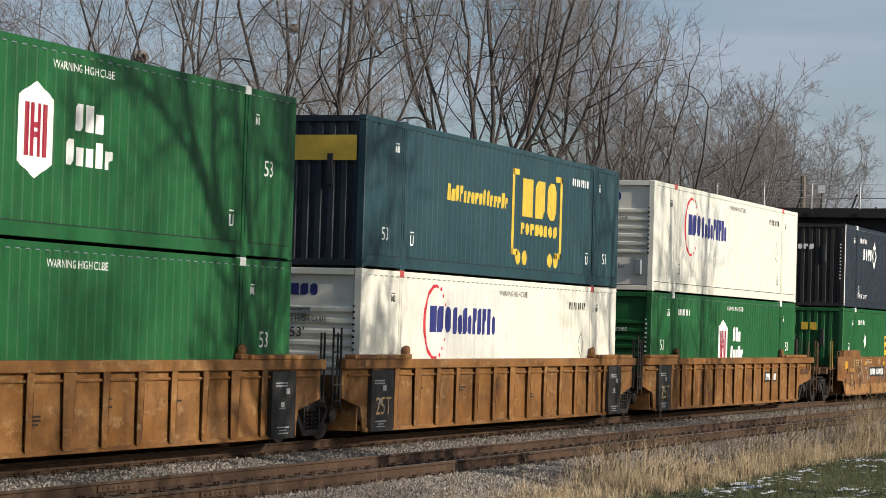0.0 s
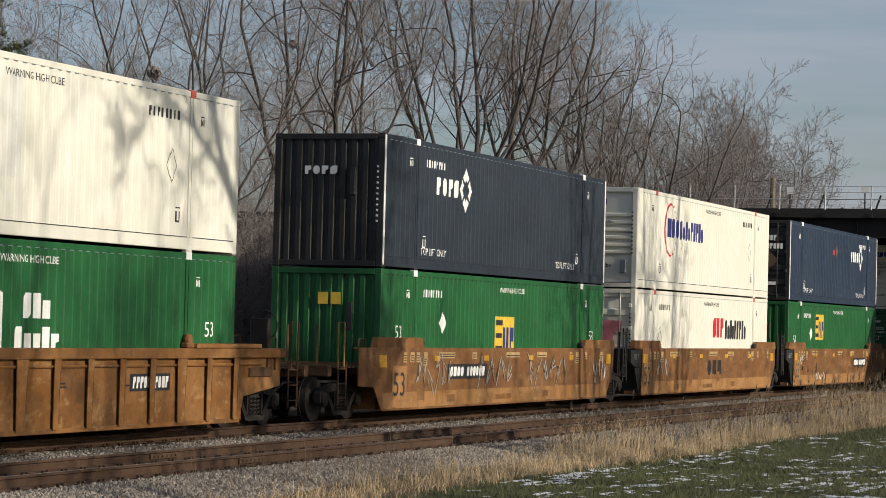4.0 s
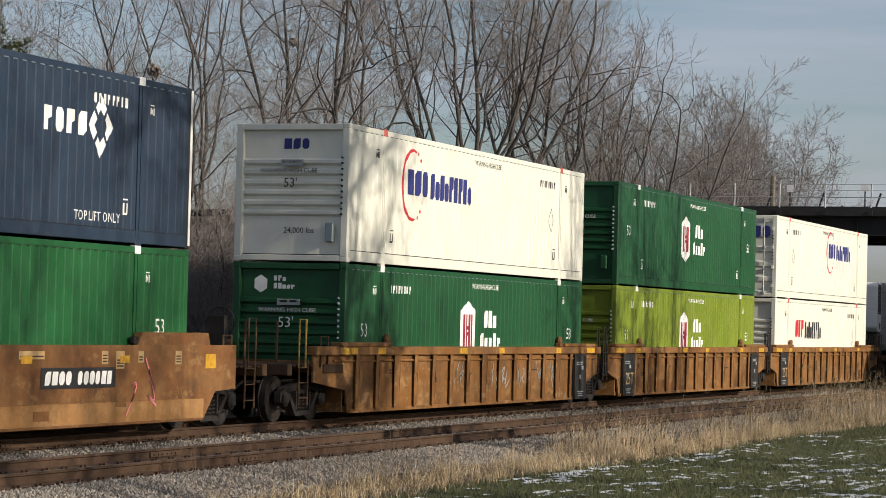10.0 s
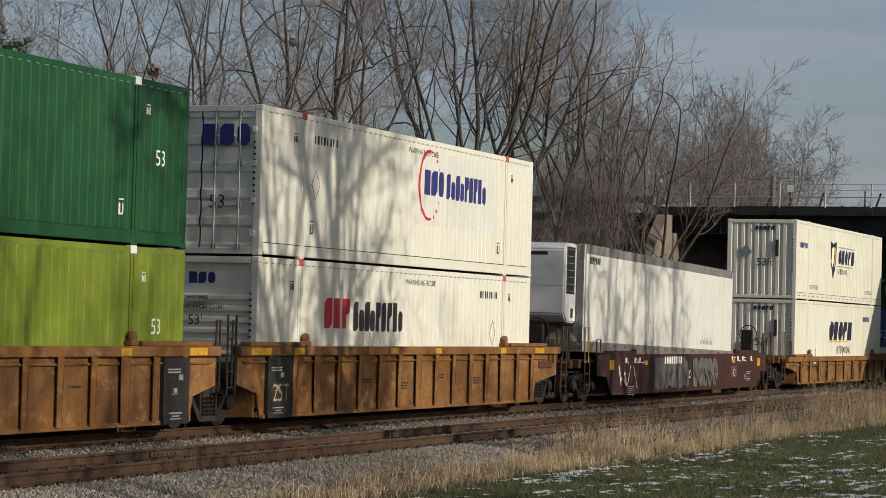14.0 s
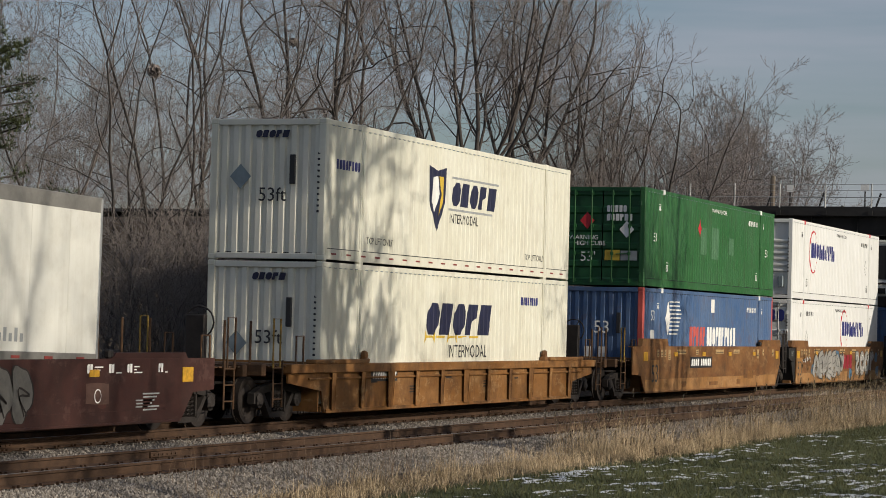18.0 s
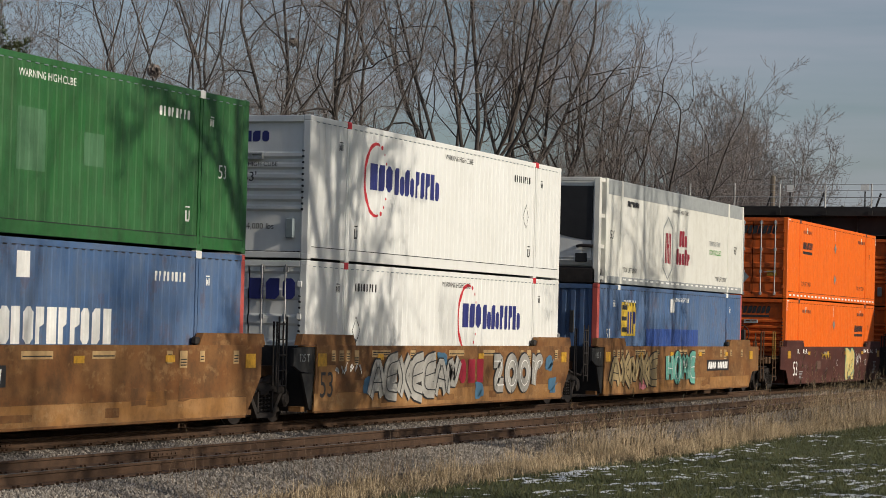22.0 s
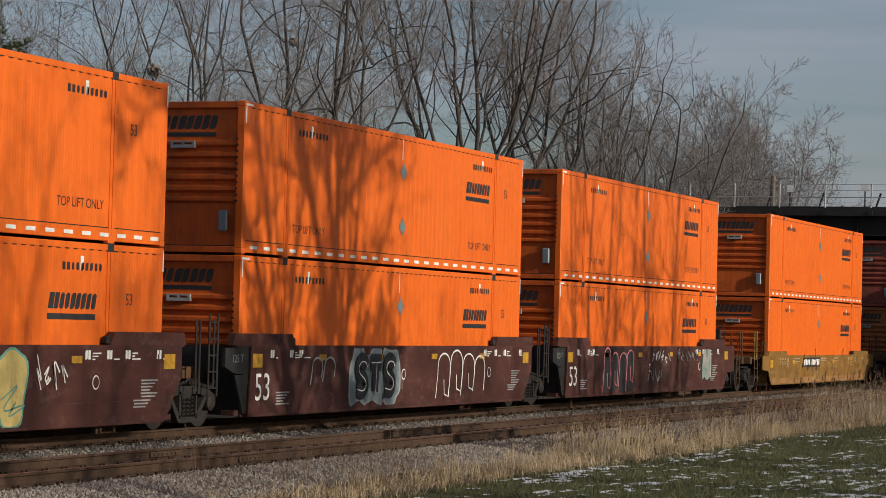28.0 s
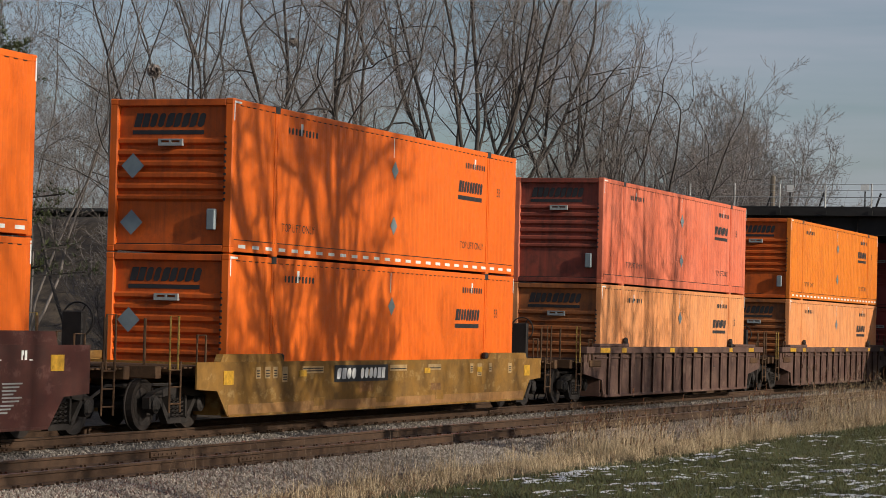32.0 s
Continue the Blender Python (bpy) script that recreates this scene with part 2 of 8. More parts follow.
def island_mat(name, a, b, c, rough=0.9, bumpy=0.3, scale=30.0):
    """Pieces joined into one mesh: each takes its own tone."""
    m, t, bs = nodes_of(name, rough)
    g = t.nodes.new("ShaderNodeNewGeometry")
    cr = t.nodes.new("ShaderNodeValToRGB")
    cr.color_ramp.elements[0].color = (*a, 1)
    cr.color_ramp.elements[1].color = (*c, 1)
    e = cr.color_ramp.elements.new(0.5)
    e.color = (*b, 1)
    t.links.new(g.outputs["Random Per Island"], cr.inputs["Fac"])
    v, _ = coords(t, spread=0.0)
    col = mix(t, ramp(t, noise_node(t, v, scale, 4), 0.3, 0.7, 0.0, 0.5), cr.outputs["Color"], tuple(x * 0.45 for x in b))
    t.links.new(col, bs.inputs["Base Color"])
    bump(t, bs, noise_node(t, v, scale * 2, 4), bumpy, 0.01)
    return m


M["stone"] = island_mat("ballast_stone", (0.12, 0.10, 0.08), (0.24, 0.21, 0.175), (0.40, 0.36, 0.31), 0.9, 0.3, 40.0)
M["dry_grass"] = island_mat("dry_grass_straw", (0.11, 0.075, 0.04), (0.36, 0.265, 0.15), (0.72, 0.58, 0.39), 0.8, 0.1)
M["weed"] = island_mat("brown_weed_stalk", (0.07, 0.045, 0.030), (0.13, 0.085, 0.055), (0.20, 0.14, 0.09), 0.85, 0.1)
M["turf"] = island_mat("short_turf_blade", (0.042, 0.053, 0.012), (0.074, 0.085, 0.023), (0.13, 0.12, 0.05), 0.7, 0.1)
M["needles"] = island_mat("pine_needles", (0.055, 0.075, 0.025), (0.095, 0.12, 0.042), (0.15, 0.165, 0.07), 0.7, 0.1)


def bark_mat(name, base):
    m, t, b = nodes_of(name, 0.9)
    v, _ = coords(t, (3, 3, 0.6))
    col = mix(t, ramp(t, noise_node(t, v, 3.0, 6, 0.7), 0.3, 0.7), tuple(c * 0.55 for c in base), tuple(c * 1.35 for c in base))
    t.links.new(col, b.inputs["Base Color"])
    bump(t, b, noise_node(t, v, 14.0, 5), 0.6, 0.03)
    return m


M["bark"] = bark_mat("grey_brown_bark", (0.062, 0.053, 0.047))
M["twig"] = bark_mat("brown_twig_bark", (0.20, 0.172, 0.156))
M["far_twig"] = bark_mat("taupe_twig_bark", (0.172, 0.152, 0.146))
M["pale_twig"] = bark_mat("pale_buff_twig_bark", (0.215, 0.185, 0.165))


def ground_mat():
    m, t, b = nodes_of("lawn_and_scrub_soil", 0.95)
    co = t.nodes.new("ShaderNodeTexCoord")
    v = co.outputs["Object"]
    sep = t.nodes.new("ShaderNodeSeparateXYZ")
    t.links.new(v, sep.inputs[0])
    lawn = mix(t, ramp(t, noise_node(t, v, 1.2, 6, 0.7), 0.35, 0.65), (0.046, 0.058, 0.014), (0.090, 0.106, 0.030))
    lawn = mix(t, ramp(t, noise_node(t, v, 9.0, 6, 0.8), 0.5, 0.72), lawn, (0.11, 0.095, 0.045))
    soil = mix(t, ramp(t, noise_node(t, v, 2.5, 7, 0.75), 0.35, 0.65), (0.045, 0.032, 0.022), (0.13, 0.095, 0.06))
    col = mix(t, ramp(t, sep.outputs["Y"], -8.9, -8.3), lawn, soil)
    t.links.new(col, b.inputs["Base Color"])
    bump(t, b, noise_node(t, v, 25.0, 6, 0.7), 0.8, 0.04)
    return m


def ballast_mat():
    m, t, b = nodes_of("crushed_stone_bed", 0.95)
    co = t.nodes.new("ShaderNodeTexCoord")
    vo = t.nodes.new("ShaderNodeTexVoronoi")
    vo.inputs["Scale"].default_value = 18.0
    t.links.new(co.outputs["Object"], vo.inputs["Vector"])
    col = mix(t, ramp(t, vo.outputs["Distance"], 0.0, 0.6), (0.32, 0.285, 0.245), (0.06, 0.05, 0.042))
    col = mix(t, ramp(t, noise_node(t, co.outputs["Object"], 0.8, 5), 0.4, 0.7, 0, 0.6), col, (0.12, 0.085, 0.06))
    t.links.new(col, b.inputs["Base Color"])
    bump(t, b, vo.outputs["Distance"], 1.0, 0.05)
    return m


def snow_mat():
    m, t, b = nodes_of("old_snow", 0.7)
    co = t.nodes.new("ShaderNodeTexCoord")
    col = mix(t, ramp(t, noise_node(t, co.outputs["Object"], 8.0, 6, 0.7), 0.4, 0.7), (0.74, 0.77, 0.80), (0.40, 0.43, 0.42))
    t.links.new(col, b.inputs["Base Color"])
    bump(t, b, noise_node(t, co.outputs["Object"], 30.0, 4), 0.5, 0.02)
    return m


M["ground"], M["ballast"], M["snow"] = ground_mat(), ballast_mat(), snow_mat()

# ---- mesh helpers ----


def mesh_of(name, bm, material):
    me = bpy.data.meshes.new(name)
    bm.to_mesh(me)
    bm.free()
    if material:
        me.materials.append(material)
    return me


def part(name, bm, material, parent=None, label="", at=None):
    """Links a bmesh, or a mesh that is there already, as one object under parent."""
    me = bm if isinstance(bm, bpy.types.Mesh) else mesh_of(name, bm, material)
    ob = new(name, me)
    if parent is not None:
        ob.parent = parent
    if at is not None:
        ob.matrix_basis = at
    if label:
        tagged(ob, label)
    return ob


def smooth(me):
    for p in me.polygons:
        p.use_smooth = True
    return me


def box(bm, x0, x1, y0, y1, z0, z1, bevel=0.0):
    vs = [bm.verts.new((x, y, z)) for x in (x0, x1) for y in (y0, y1) for z in (z0, z1)]
    fs = []
    for q in ((0, 1, 3, 2), (4, 6, 7, 5), (0, 4, 5, 1), (2, 3, 7, 6), (0, 2, 6, 4), (1, 5, 7, 3)):
        fs.append(bm.faces.new([vs[i] for i in q]))
    if bevel:
        es = list({e for f in fs for e in f.edges})
        bmesh.ops.bevel(bm, geom=es, offset=bevel, segments=1, affect="EDGES")
    return bm


def boxes(*rows, bevel=0.0):
    bm = bmesh.new()
    for r in rows:
        box(bm, *r, bevel=bevel)
    return bm


def prism(bm, outline, y0, y1):
    """An outline in x and z, drawn out from y0 to y1."""
    a = [bm.verts.new((x, y0, z)) for x, z in outline]
    b = [bm.verts.new((x, y1, z)) for x, z in outline]
    n = len(outline)
    f0 = bm.faces.new(a)
    f1 = bm.faces.new(b[::-1])
    for i in range(n):
        bm.faces.new((a[i], b[i], b[(i + 1) % n], a[(i + 1) % n]))
    bmesh.ops.recalc_face_normals(bm, faces=bm.faces)
    return bm


def tube(bm, pts, radius, sides=6):
    """A round bar along points."""
    rings = []
    pts = [Vector(p) for p in pts]
    for i, p in enumerate(pts):
        d = (pts[min(i + 1, len(pts) - 1)] - pts[max(i - 1, 0)]).normalized()
        u = d.cross(Vector((0.31, 0.17, 0.93)))
        if u.length < 0.05:
            u = d.cross(Vector((1, 0, 0)))
        u.normalize()
        w = d.cross(u)
        rings.append([bm.verts.new(p + (u * math.cos(k * math.tau / sides) + w * math.sin(k * math.tau / sides)) * radius) for k in range(sides)])
    for a, b in zip(rings, rings[1:]):
        for k in range(sides):
            bm.faces.new((a[k], a[(k + 1) % sides], b[(k + 1) % sides], b[k]))
    bm.faces.new(rings[0][::-1])
    bm.faces.new(rings[-1])
    return bm


def lathe(bm, profile, centre, sides=24):
    """A profile of (radius, y) turned about the y axis through centre."""
    cx, cy, cz = centre
    rings = []
    for r, y in profile:
        rings.append([bm.verts.new((cx + r * math.cos(k * math.tau / sides), cy + y, cz + r * math.sin(k * math.tau / sides))) for k in range(sides)])
    for a, b in zip(rings, rings[1:]):
        for k in range(sides):
            bm.faces.new((a[k], b[k], b[(k + 1) % sides], a[(k + 1) % sides]))
    bm.faces.new(rings[0])
    bm.faces.new(rings[-1][::-1])
    bmesh.ops.recalc_face_normals(bm, faces=bm.faces)
    return bm


def stuff(name, verts, faces, material, label, category, kind="stuff", parent=None):
    me = bpy.data.meshes.new(name)
    me.from_pydata(verts, [], faces)
    me.materials.append(material)
    me.update()
    ob = new(name, me)
    if parent is not None:
        ob.parent = parent
        return tagged(ob, label, kind=kind)
    return tagged(ob, label, category, kind=kind)


# ---- the ground ----
BRIDGE_X, BRIDGE_END = 109.2, 121.5
ABUT_Y = 8.6


def clamp01(v):
    return max(0.0, min(1.0, v))


def ground_height(x, y):
    z = -0.34 + 0.05 * noise.noise(Vector((x * 0.15, y * 0.15, 0)))
    if y < -10:
        z += 0.66 * clamp01((-10 - y) / 11.0) * clamp01((45 - x) / 30.0)
    if y > 4:
        z += 0.35 * noise.noise(Vector((x * 0.08, y * 0.08, 3.0))) - 0.25 * clamp01((y - 4) / 3.0)
    rise = min(clamp01((x - 96.5) / 11.0), clamp01((135.0 - x) / 11.0))
    near = min(clamp01((x - 96.9) / 7.3), clamp01((135.0 - x) / 11.0))
    return z + 7.55 * max(rise * clamp01((y - ABUT_Y + 0.5) / 3.0), near * clamp01((-9.6 - y) / 0.8))


def make_ground():
    def line(fine, lo, hi, far):
        a = list(np.arange(lo, hi, fine))
        step, v = fine, hi
        while v < far:
            a.append(v)
            step *= 1.35
            v += step
        step, v = fine, lo
        while v > -far:
            step *= 1.35
            v -= step
            a.insert(0, v)
        return a

    xs, ys = line(1.0, 20.0, 140.0, 4200.0), line(0.75, -26.0, 40.0, 4200.0)
    verts = [(x, y, ground_height(x, y)) for x in xs for y in ys]
    n = len(ys)
    faces = [(i * n + j, (i + 1) * n + j, (i + 1) * n + j + 1, i * n + j + 1) for i in range(len(xs) - 1) for j in range(n - 1)]
    g = stuff("ground", verts, faces, M["ground"], "grassy ground with bare scrub soil beyond the tracks", "ground", "structure")
    smooth(g.data)
    # ballast bed under both tracks
    prof = ((-7.55, -0.42), (-6.2, -0.205), (-5.5, -0.19), (-3.4, -0.22), (-2.4, -0.24), (-1.2, -0.20), (1.6, -0.19), (2.9, -0.45))
    xs = [-60 + 2.0 * i for i in range(150)]
    verts = [(x, y + 0.12 * noise.noise(Vector((x * 0.5, y, 0))), z + 0.02 * noise.noise(Vector((x * 0.7, y * 2, 5)))) for x in xs for y, z in prof]
    n = len(prof)
    faces = [(i * n + j, (i + 1) * n + j, (i + 1) * n + j + 1, i * n + j + 1) for i in range(len(xs) - 1) for j in range(n - 1)]
    stuff("ballast_bed", verts, faces, M["ballast"], "grey crushed stone bed under the two tracks", "track bed", "structure")


make_ground()


def make_stones():
    """Loose stones on the near shoulder and between the tracks."""
    rng = np.random.default_rng(4)
    tmpl = np.array([(1, 0, 0), (-1, 0, 0), (0, 1, 0), (0, -1, 0), (0, 0, 1), (0, 0, -1)], float)
    tris = np.array([(0, 2, 4), (2, 1, 4), (1, 3, 4), (3, 0, 4), (2, 0, 5), (1, 2, 5), (3, 1, 5), (0, 3, 5)])
    rows = []
    for x0, x1, y0, y1, n, z0, z1 in ((25, 45, -7.5, -5.45, 15000, -0.40, -0.19), (45, 75, -7.2, -5.45, 9000, -0.36, -0.19),
                                      (30, 60, -3.4, -1.05, 9000, -0.19, -0.19), (60, 105, -3.4, -1.0, 5000, -0.19, -0.19)):
        x, y = rng.uniform(x0, x1, n), rng.uniform(y0, y1, n)
        if y0 < -5:
            z = np.interp(y, (-7.55, -6.2, -5.4), (-0.42, -0.205, -0.19))
        else:
            z = np.interp(y, (-3.4, -2.4, -1.2), (-0.22, -0.24, -0.205))
        rows.append(np.stack([x, y, z], 1))
    at = np.concatenate(rows)
    n = len(at)
    size = rng.uniform(0.02, 0.045, (n, 1, 1)) * rng.uniform(0.6, 1.25, (n, 6, 1))
    ang = rng.uniform(0, math.tau, n)
    p = tmpl[None] * size
    c, s = np.cos(ang)[:, None], np.sin(ang)[:, None]
    tilt = rng.uniform(-0.7, 0.7, n)[:, None]
    px, py, pz = p[..., 0] * c - p[..., 1] * s, p[..., 0] * s + p[..., 1] * c, p[..., 2]
    px, pz = px + pz * tilt, pz - px * tilt * 0.4
    v = np.stack([px, py, pz], -1) + at[:, None, :]
    f = tris[None] + 6 * np.arange(n)[:, None, None]
    stuff("ballast_stones", v.reshape(-1, 3).tolist(), f.reshape(-1, 3).tolist(), M["stone"], "loose grey ballast stones beside the rails", "ballast")


make_stones()

# ---- the tracks ----
TRACKS = (("main_track", 0.0), ("near_track", -4.47))


def make_tracks():
    half = ((0.0, 0.0), (0.032, -0.003), (0.037, -0.012), (0.037, -0.036), (0.010, -0.05), (0.009, -0.145), (0.075, -0.168), (0.076, -0.18))
    prof = [(-a, b) for a, b in half[::-1]] + list(half[1:])

    def rail_mesh(length):
        bm = bmesh.new()
        rows = [[bm.verts.new((x, a, b)) for a, b in prof] for x in (0, length)]
        for i in range(len(prof) - 1):
            f = bm.faces.new((rows[0][i], rows[1][i], rows[1][i + 1], rows[0][i + 1]))
            f.material_index = 1 if prof[i][1] > -0.006 and prof[i + 1][1] > -0.006 else 0
        bm.faces.new(rows[0])
        bm.faces.new(rows[1][::-1])
        bmesh.ops.recalc_face_normals(bm, faces=bm.faces)
        me = mesh_of("rail", bm, M["rail_side"])
        me.materials.append(M["rail_head"])
        return me

    rail = rail_mesh(23.76)
    tie = mesh_of("tie", boxes((-0.115, 0.115, -1.3, 1.3, -0.36, -0.192), bevel=0.012), M["tie"])
    plate = bmesh.new()
    box(plate, -0.10, 0.10, -0.17, 0.17, -0.192, -0.178)
    for sx in (-0.06, 0.06):
        for sy in (-0.10, 0.10):
            box(plate, sx - 0.012, sx + 0.012, sy - 0.02, sy + 0.02, -0.18, -0.145)
    plate = mesh_of("tie_plate", plate, M["rail_side"])
    bar = bmesh.new()
    box(bar, -0.46, 0.46, -0.045, -0.012, -0.135, -0.05, 0.006)
    for k in range(6):
        lathe(bar, ((0.017, -0.062), (0.017, -0.04)), (-0.36 + 0.145 * k, 0, -0.092), 6)
    bar = mesh_of("joint_bar", bar, M["rail_side"])
    for name, y in TRACKS:
        root = tagged(new(name), "rusty steel rails on dark timber ties in grey ballast", "railway track", kind="structure")
        root.location = (0, y, 0)
        for k in range(10):
            for sy in (-0.7525, 0.7525):
                part("rail", rail, None, root, at=pose(-60 + 23.77 * k, sy, 0))
                part("joint_bar", bar, None, root, at=pose(-60 + 23.77 * k, sy, 0))
        for k in range(148):
            x = 24 + 0.56 * k
            j = random.uniform(-0.04, 0.04)
            t = part("tie", tie, None, root, at=pose(x, j, random.uniform(-0.008, 0.008), 0, 0, random.uniform(-1, 1)))
            if k < 90:
                for sy in (-0.7525, 0.7525):
                    part("tie_plate", plate, None, root, at=pose(x, sy, 0.0))


make_tracks()

# ---- the road bridge over the line ----


def make_bridge():
    b = tagged(new("road_bridge"), "black steel girder road bridge over the railway", "bridge", kind="structure")
    y0, y1 = -10.4, 9.6
    for i, x in enumerate((BRIDGE_X, BRIDGE_X + 2.6, BRIDGE_X + 5.2, BRIDGE_X + 7.8, BRIDGE_END - 0.4)):
        bm = boxes((x + 0.18, x + 0.21, y0, y1, 6.38, 7.18), (x, x + 0.40, y0, y1, 6.36, 6.40), (x, x + 0.40, y0, y1, 7.16, 7.20))
        part("girder", bm, M["girder"], b)
        if i == 0:
            for k in range(10):
                y = y0 + 0.6 + 2.05 * k
                part("stiffener", boxes((x + 0.02, x + 0.18, y, y + 0.02, 6.40, 7.16)), M["girder"], b)
    part("deck", boxes((BRIDGE_X - 0.25, BRIDGE_END + 0.3, y0, y1, 7.20, 7.42)), M["girder"], b)
    part("kerb", boxes((BRIDGE_X - 0.2, BRIDGE_X + 0.15, y0, y1, 7.42, 7.55)), M["girder"], b)
    part("kerb", boxes((BRIDGE_END - 0.1, BRIDGE_END + 0.25, y0, y1, 7.42, 7.55)), M["girder"], b)
    fence = tagged(new("bridge_railing"), "galvanised post and wire railing along the bridge", "railing", kind="structure")
    for k in range(9):
        y = 8.0 - 2.04 * k
        bm = bmesh.new()
        tube(bm, ((BRIDGE_X - 0.05, y, 7.40), (BRIDGE_X - 0.05, y, 8.62)), 0.035, 8)
        post = part("post", bm, M["galvanised"], fence)
        part("bracket", boxes((BRIDGE_X - 0.30, BRIDGE_X - 0.25, y - 0.10, y + 0.10, 7.22, 7.42)), M["girder"], post)
    for z, r in ((8.58, 0.012), (8.32, 0.010), (8.02, 0.022), (7.78, 0.008)):
        bm = bmesh.new()
        tube(bm, ((BRIDGE_X - 0.05, -9.0, z), (BRIDGE_X - 0.05, 8.0, z)), r, 5)
        part("rail", bm, M["galvanised"], fence)
    # far parapet with leaning stays
    far = tagged(new("far_parapet"), "dark far parapet with slanting stays on the bridge", "railing", kind="structure")
    for y in (7.2, 4.6, 1.8, -1.4):
        bm = bmesh.new()
        tube(bm, ((BRIDGE_END, y + 0.5, 7.42), (BRIDGE_END, y, 8.9)), 0.05, 6)
        part("stay", bm, M["girder"], far)
        bm = bmesh.new()
        tube(bm, ((BRIDGE_END, y - 0.9, 7.42), (BRIDGE_END, y - 0.9, 8.3)), 0.05, 6)
        part("post", bm, M["girder"], far)
    bm = bmesh.new()
    tube(bm, ((BRIDGE_END, -10, 8.2), (BRIDGE_END, 9, 8.2)), 0.05, 6)
    part("rail", bm, M["girder"], far)
    # abutments
    for name, y, s, run in (("abutment", ABUT_Y, 1, 6.3), ("abutment", -9.2, -1, 0.0)):
        a = tagged(new(name), "brown stained concrete bridge abutment with wing wall", "abutment", kind="structure")
        part("breast_wall", boxes((BRIDGE_X - 0.4, BRIDGE_END + 0.5, min(y, y + s), max(y, y + s), -0.8, 6.36), bevel=0.03), M["concrete"], a)
        bm = bmesh.new()
        prism(bm, ((BRIDGE_X - 0.4, -0.8), (BRIDGE_X - 0.4, 7.15), *(((BRIDGE_X - 1.2, 7.15), (BRIDGE_X - 7.5, 2.4), (BRIDGE_X - 7.5, -0.8)) if run else ((104.3, 7.5), (97.6, 0.6), (97.6, -0.8)))), y + s * 0.1, y + s * 0.6)
        part("wing_wall", bm, M["concrete"], a)
    road = tagged(new("road"), "asphalt road on the embankment top", "road", kind="structure")
    part("surface", boxes((BRIDGE_X + 0.6, BRIDGE_END - 0.6, ABUT_Y + 0.2, 160, 7.15, 7.30)), M["asphalt"], road)
    part("surface", boxes((BRIDGE_X + 0.6, BRIDGE_END - 0.6, y0 - 60, ABUT_Y + 0.2, 7.425, 7.47)), M["asphalt"], road)
    g = tagged(new("guard_rail"), "weathered steel guard rail beside the embankment road", "guard rail", kind="structure")
    part("beam", boxes((BRIDGE_X - 0.1, BRIDGE_X - 0.02, 9.7, 24, 7.72, 8.02), bevel=0.02), M["rail_side"], g)
    for k in range(7):
        part("post", boxes((BRIDGE_X - 0.02, BRIDGE_X + 0.13, 10 + 2 * k, 10.15 + 2 * k, 6.9, 8.0)), M["tie"], g)
    # posts, lamp and small signs above the parapet
    for y, x, top, w in ((6.3, 121.6, 9.3, 0.16), (2.6, 121.6, 9.35, 0.2)):
        s = tagged(new("road_sign"), "small white sign on a thin post by the bridge", "sign")
        bm = bmesh.new()
        tube(bm, ((x, y, 7.4), (x, y, top)), 0.035, 6)
        part("post", bm, M["girder"], s)
        part("plate", boxes((x - 0.06, x - 0.04, y - w, y + w, top - 0.35, top)), M["white_ink"], s)
    p = tagged(new("utility_pole"), "grey weathered pole beyond the bridge", "pole")
    bm = bmesh.new()
    tube(bm, ((124, 7.75, 6.8), (124, 7.75, 9.9)), 0.13, 8)
    part("mast", bm, M["concrete"], p)


make_bridge()

# ---- trees: bare winter crowns ----


def fan(seed, n, fork, height, radius, open_deg, lean=0.0, leader=0.0, base=0.0):
    """Limbs of a tree: a trunk up to the fork, then n limbs that spread and bend upwards.
    Each limb: start x, y, z, azimuth, first and last angle from upright, length, radius (degrees, metres)."""
    rng = random.Random(seed)
    rows = []
    z0 = height * fork
    if fork > 0.02:
        rows.append((0.0, 0.0, -0.3, 0.0, lean, lean, z0 + 0.5, radius, 0.8))
    for i in range(n):
        az = 360.0 * (i + rng.uniform(-0.3, 0.3)) / n
        z = z0 + (height * leader * rng.random() if i else 0.0)
        a = open_deg * rng.uniform(0.55, 1.15) if i else rng.uniform(0, 6)
        r = radius * rng.uniform(0.45, 0.66)
        length = (height - z) / math.cos(radians(0.62 * a)) * rng.uniform(0.82, 1.0)
        off = z * math.tan(radians(lean))
        rows.append((off + base * math.cos(radians(az)), base * math.sin(radians(az)), z if fork > 0.02 else -0.3, az, a, a * rng.uniform(0.1, 0.6), length, r, 0.30))
    if leader:
        rows.append((z0 * math.tan(radians(lean)), 0.0, z0, 0.0, lean, lean, height - z0, radius * 0.8, 0.25))
    return rows


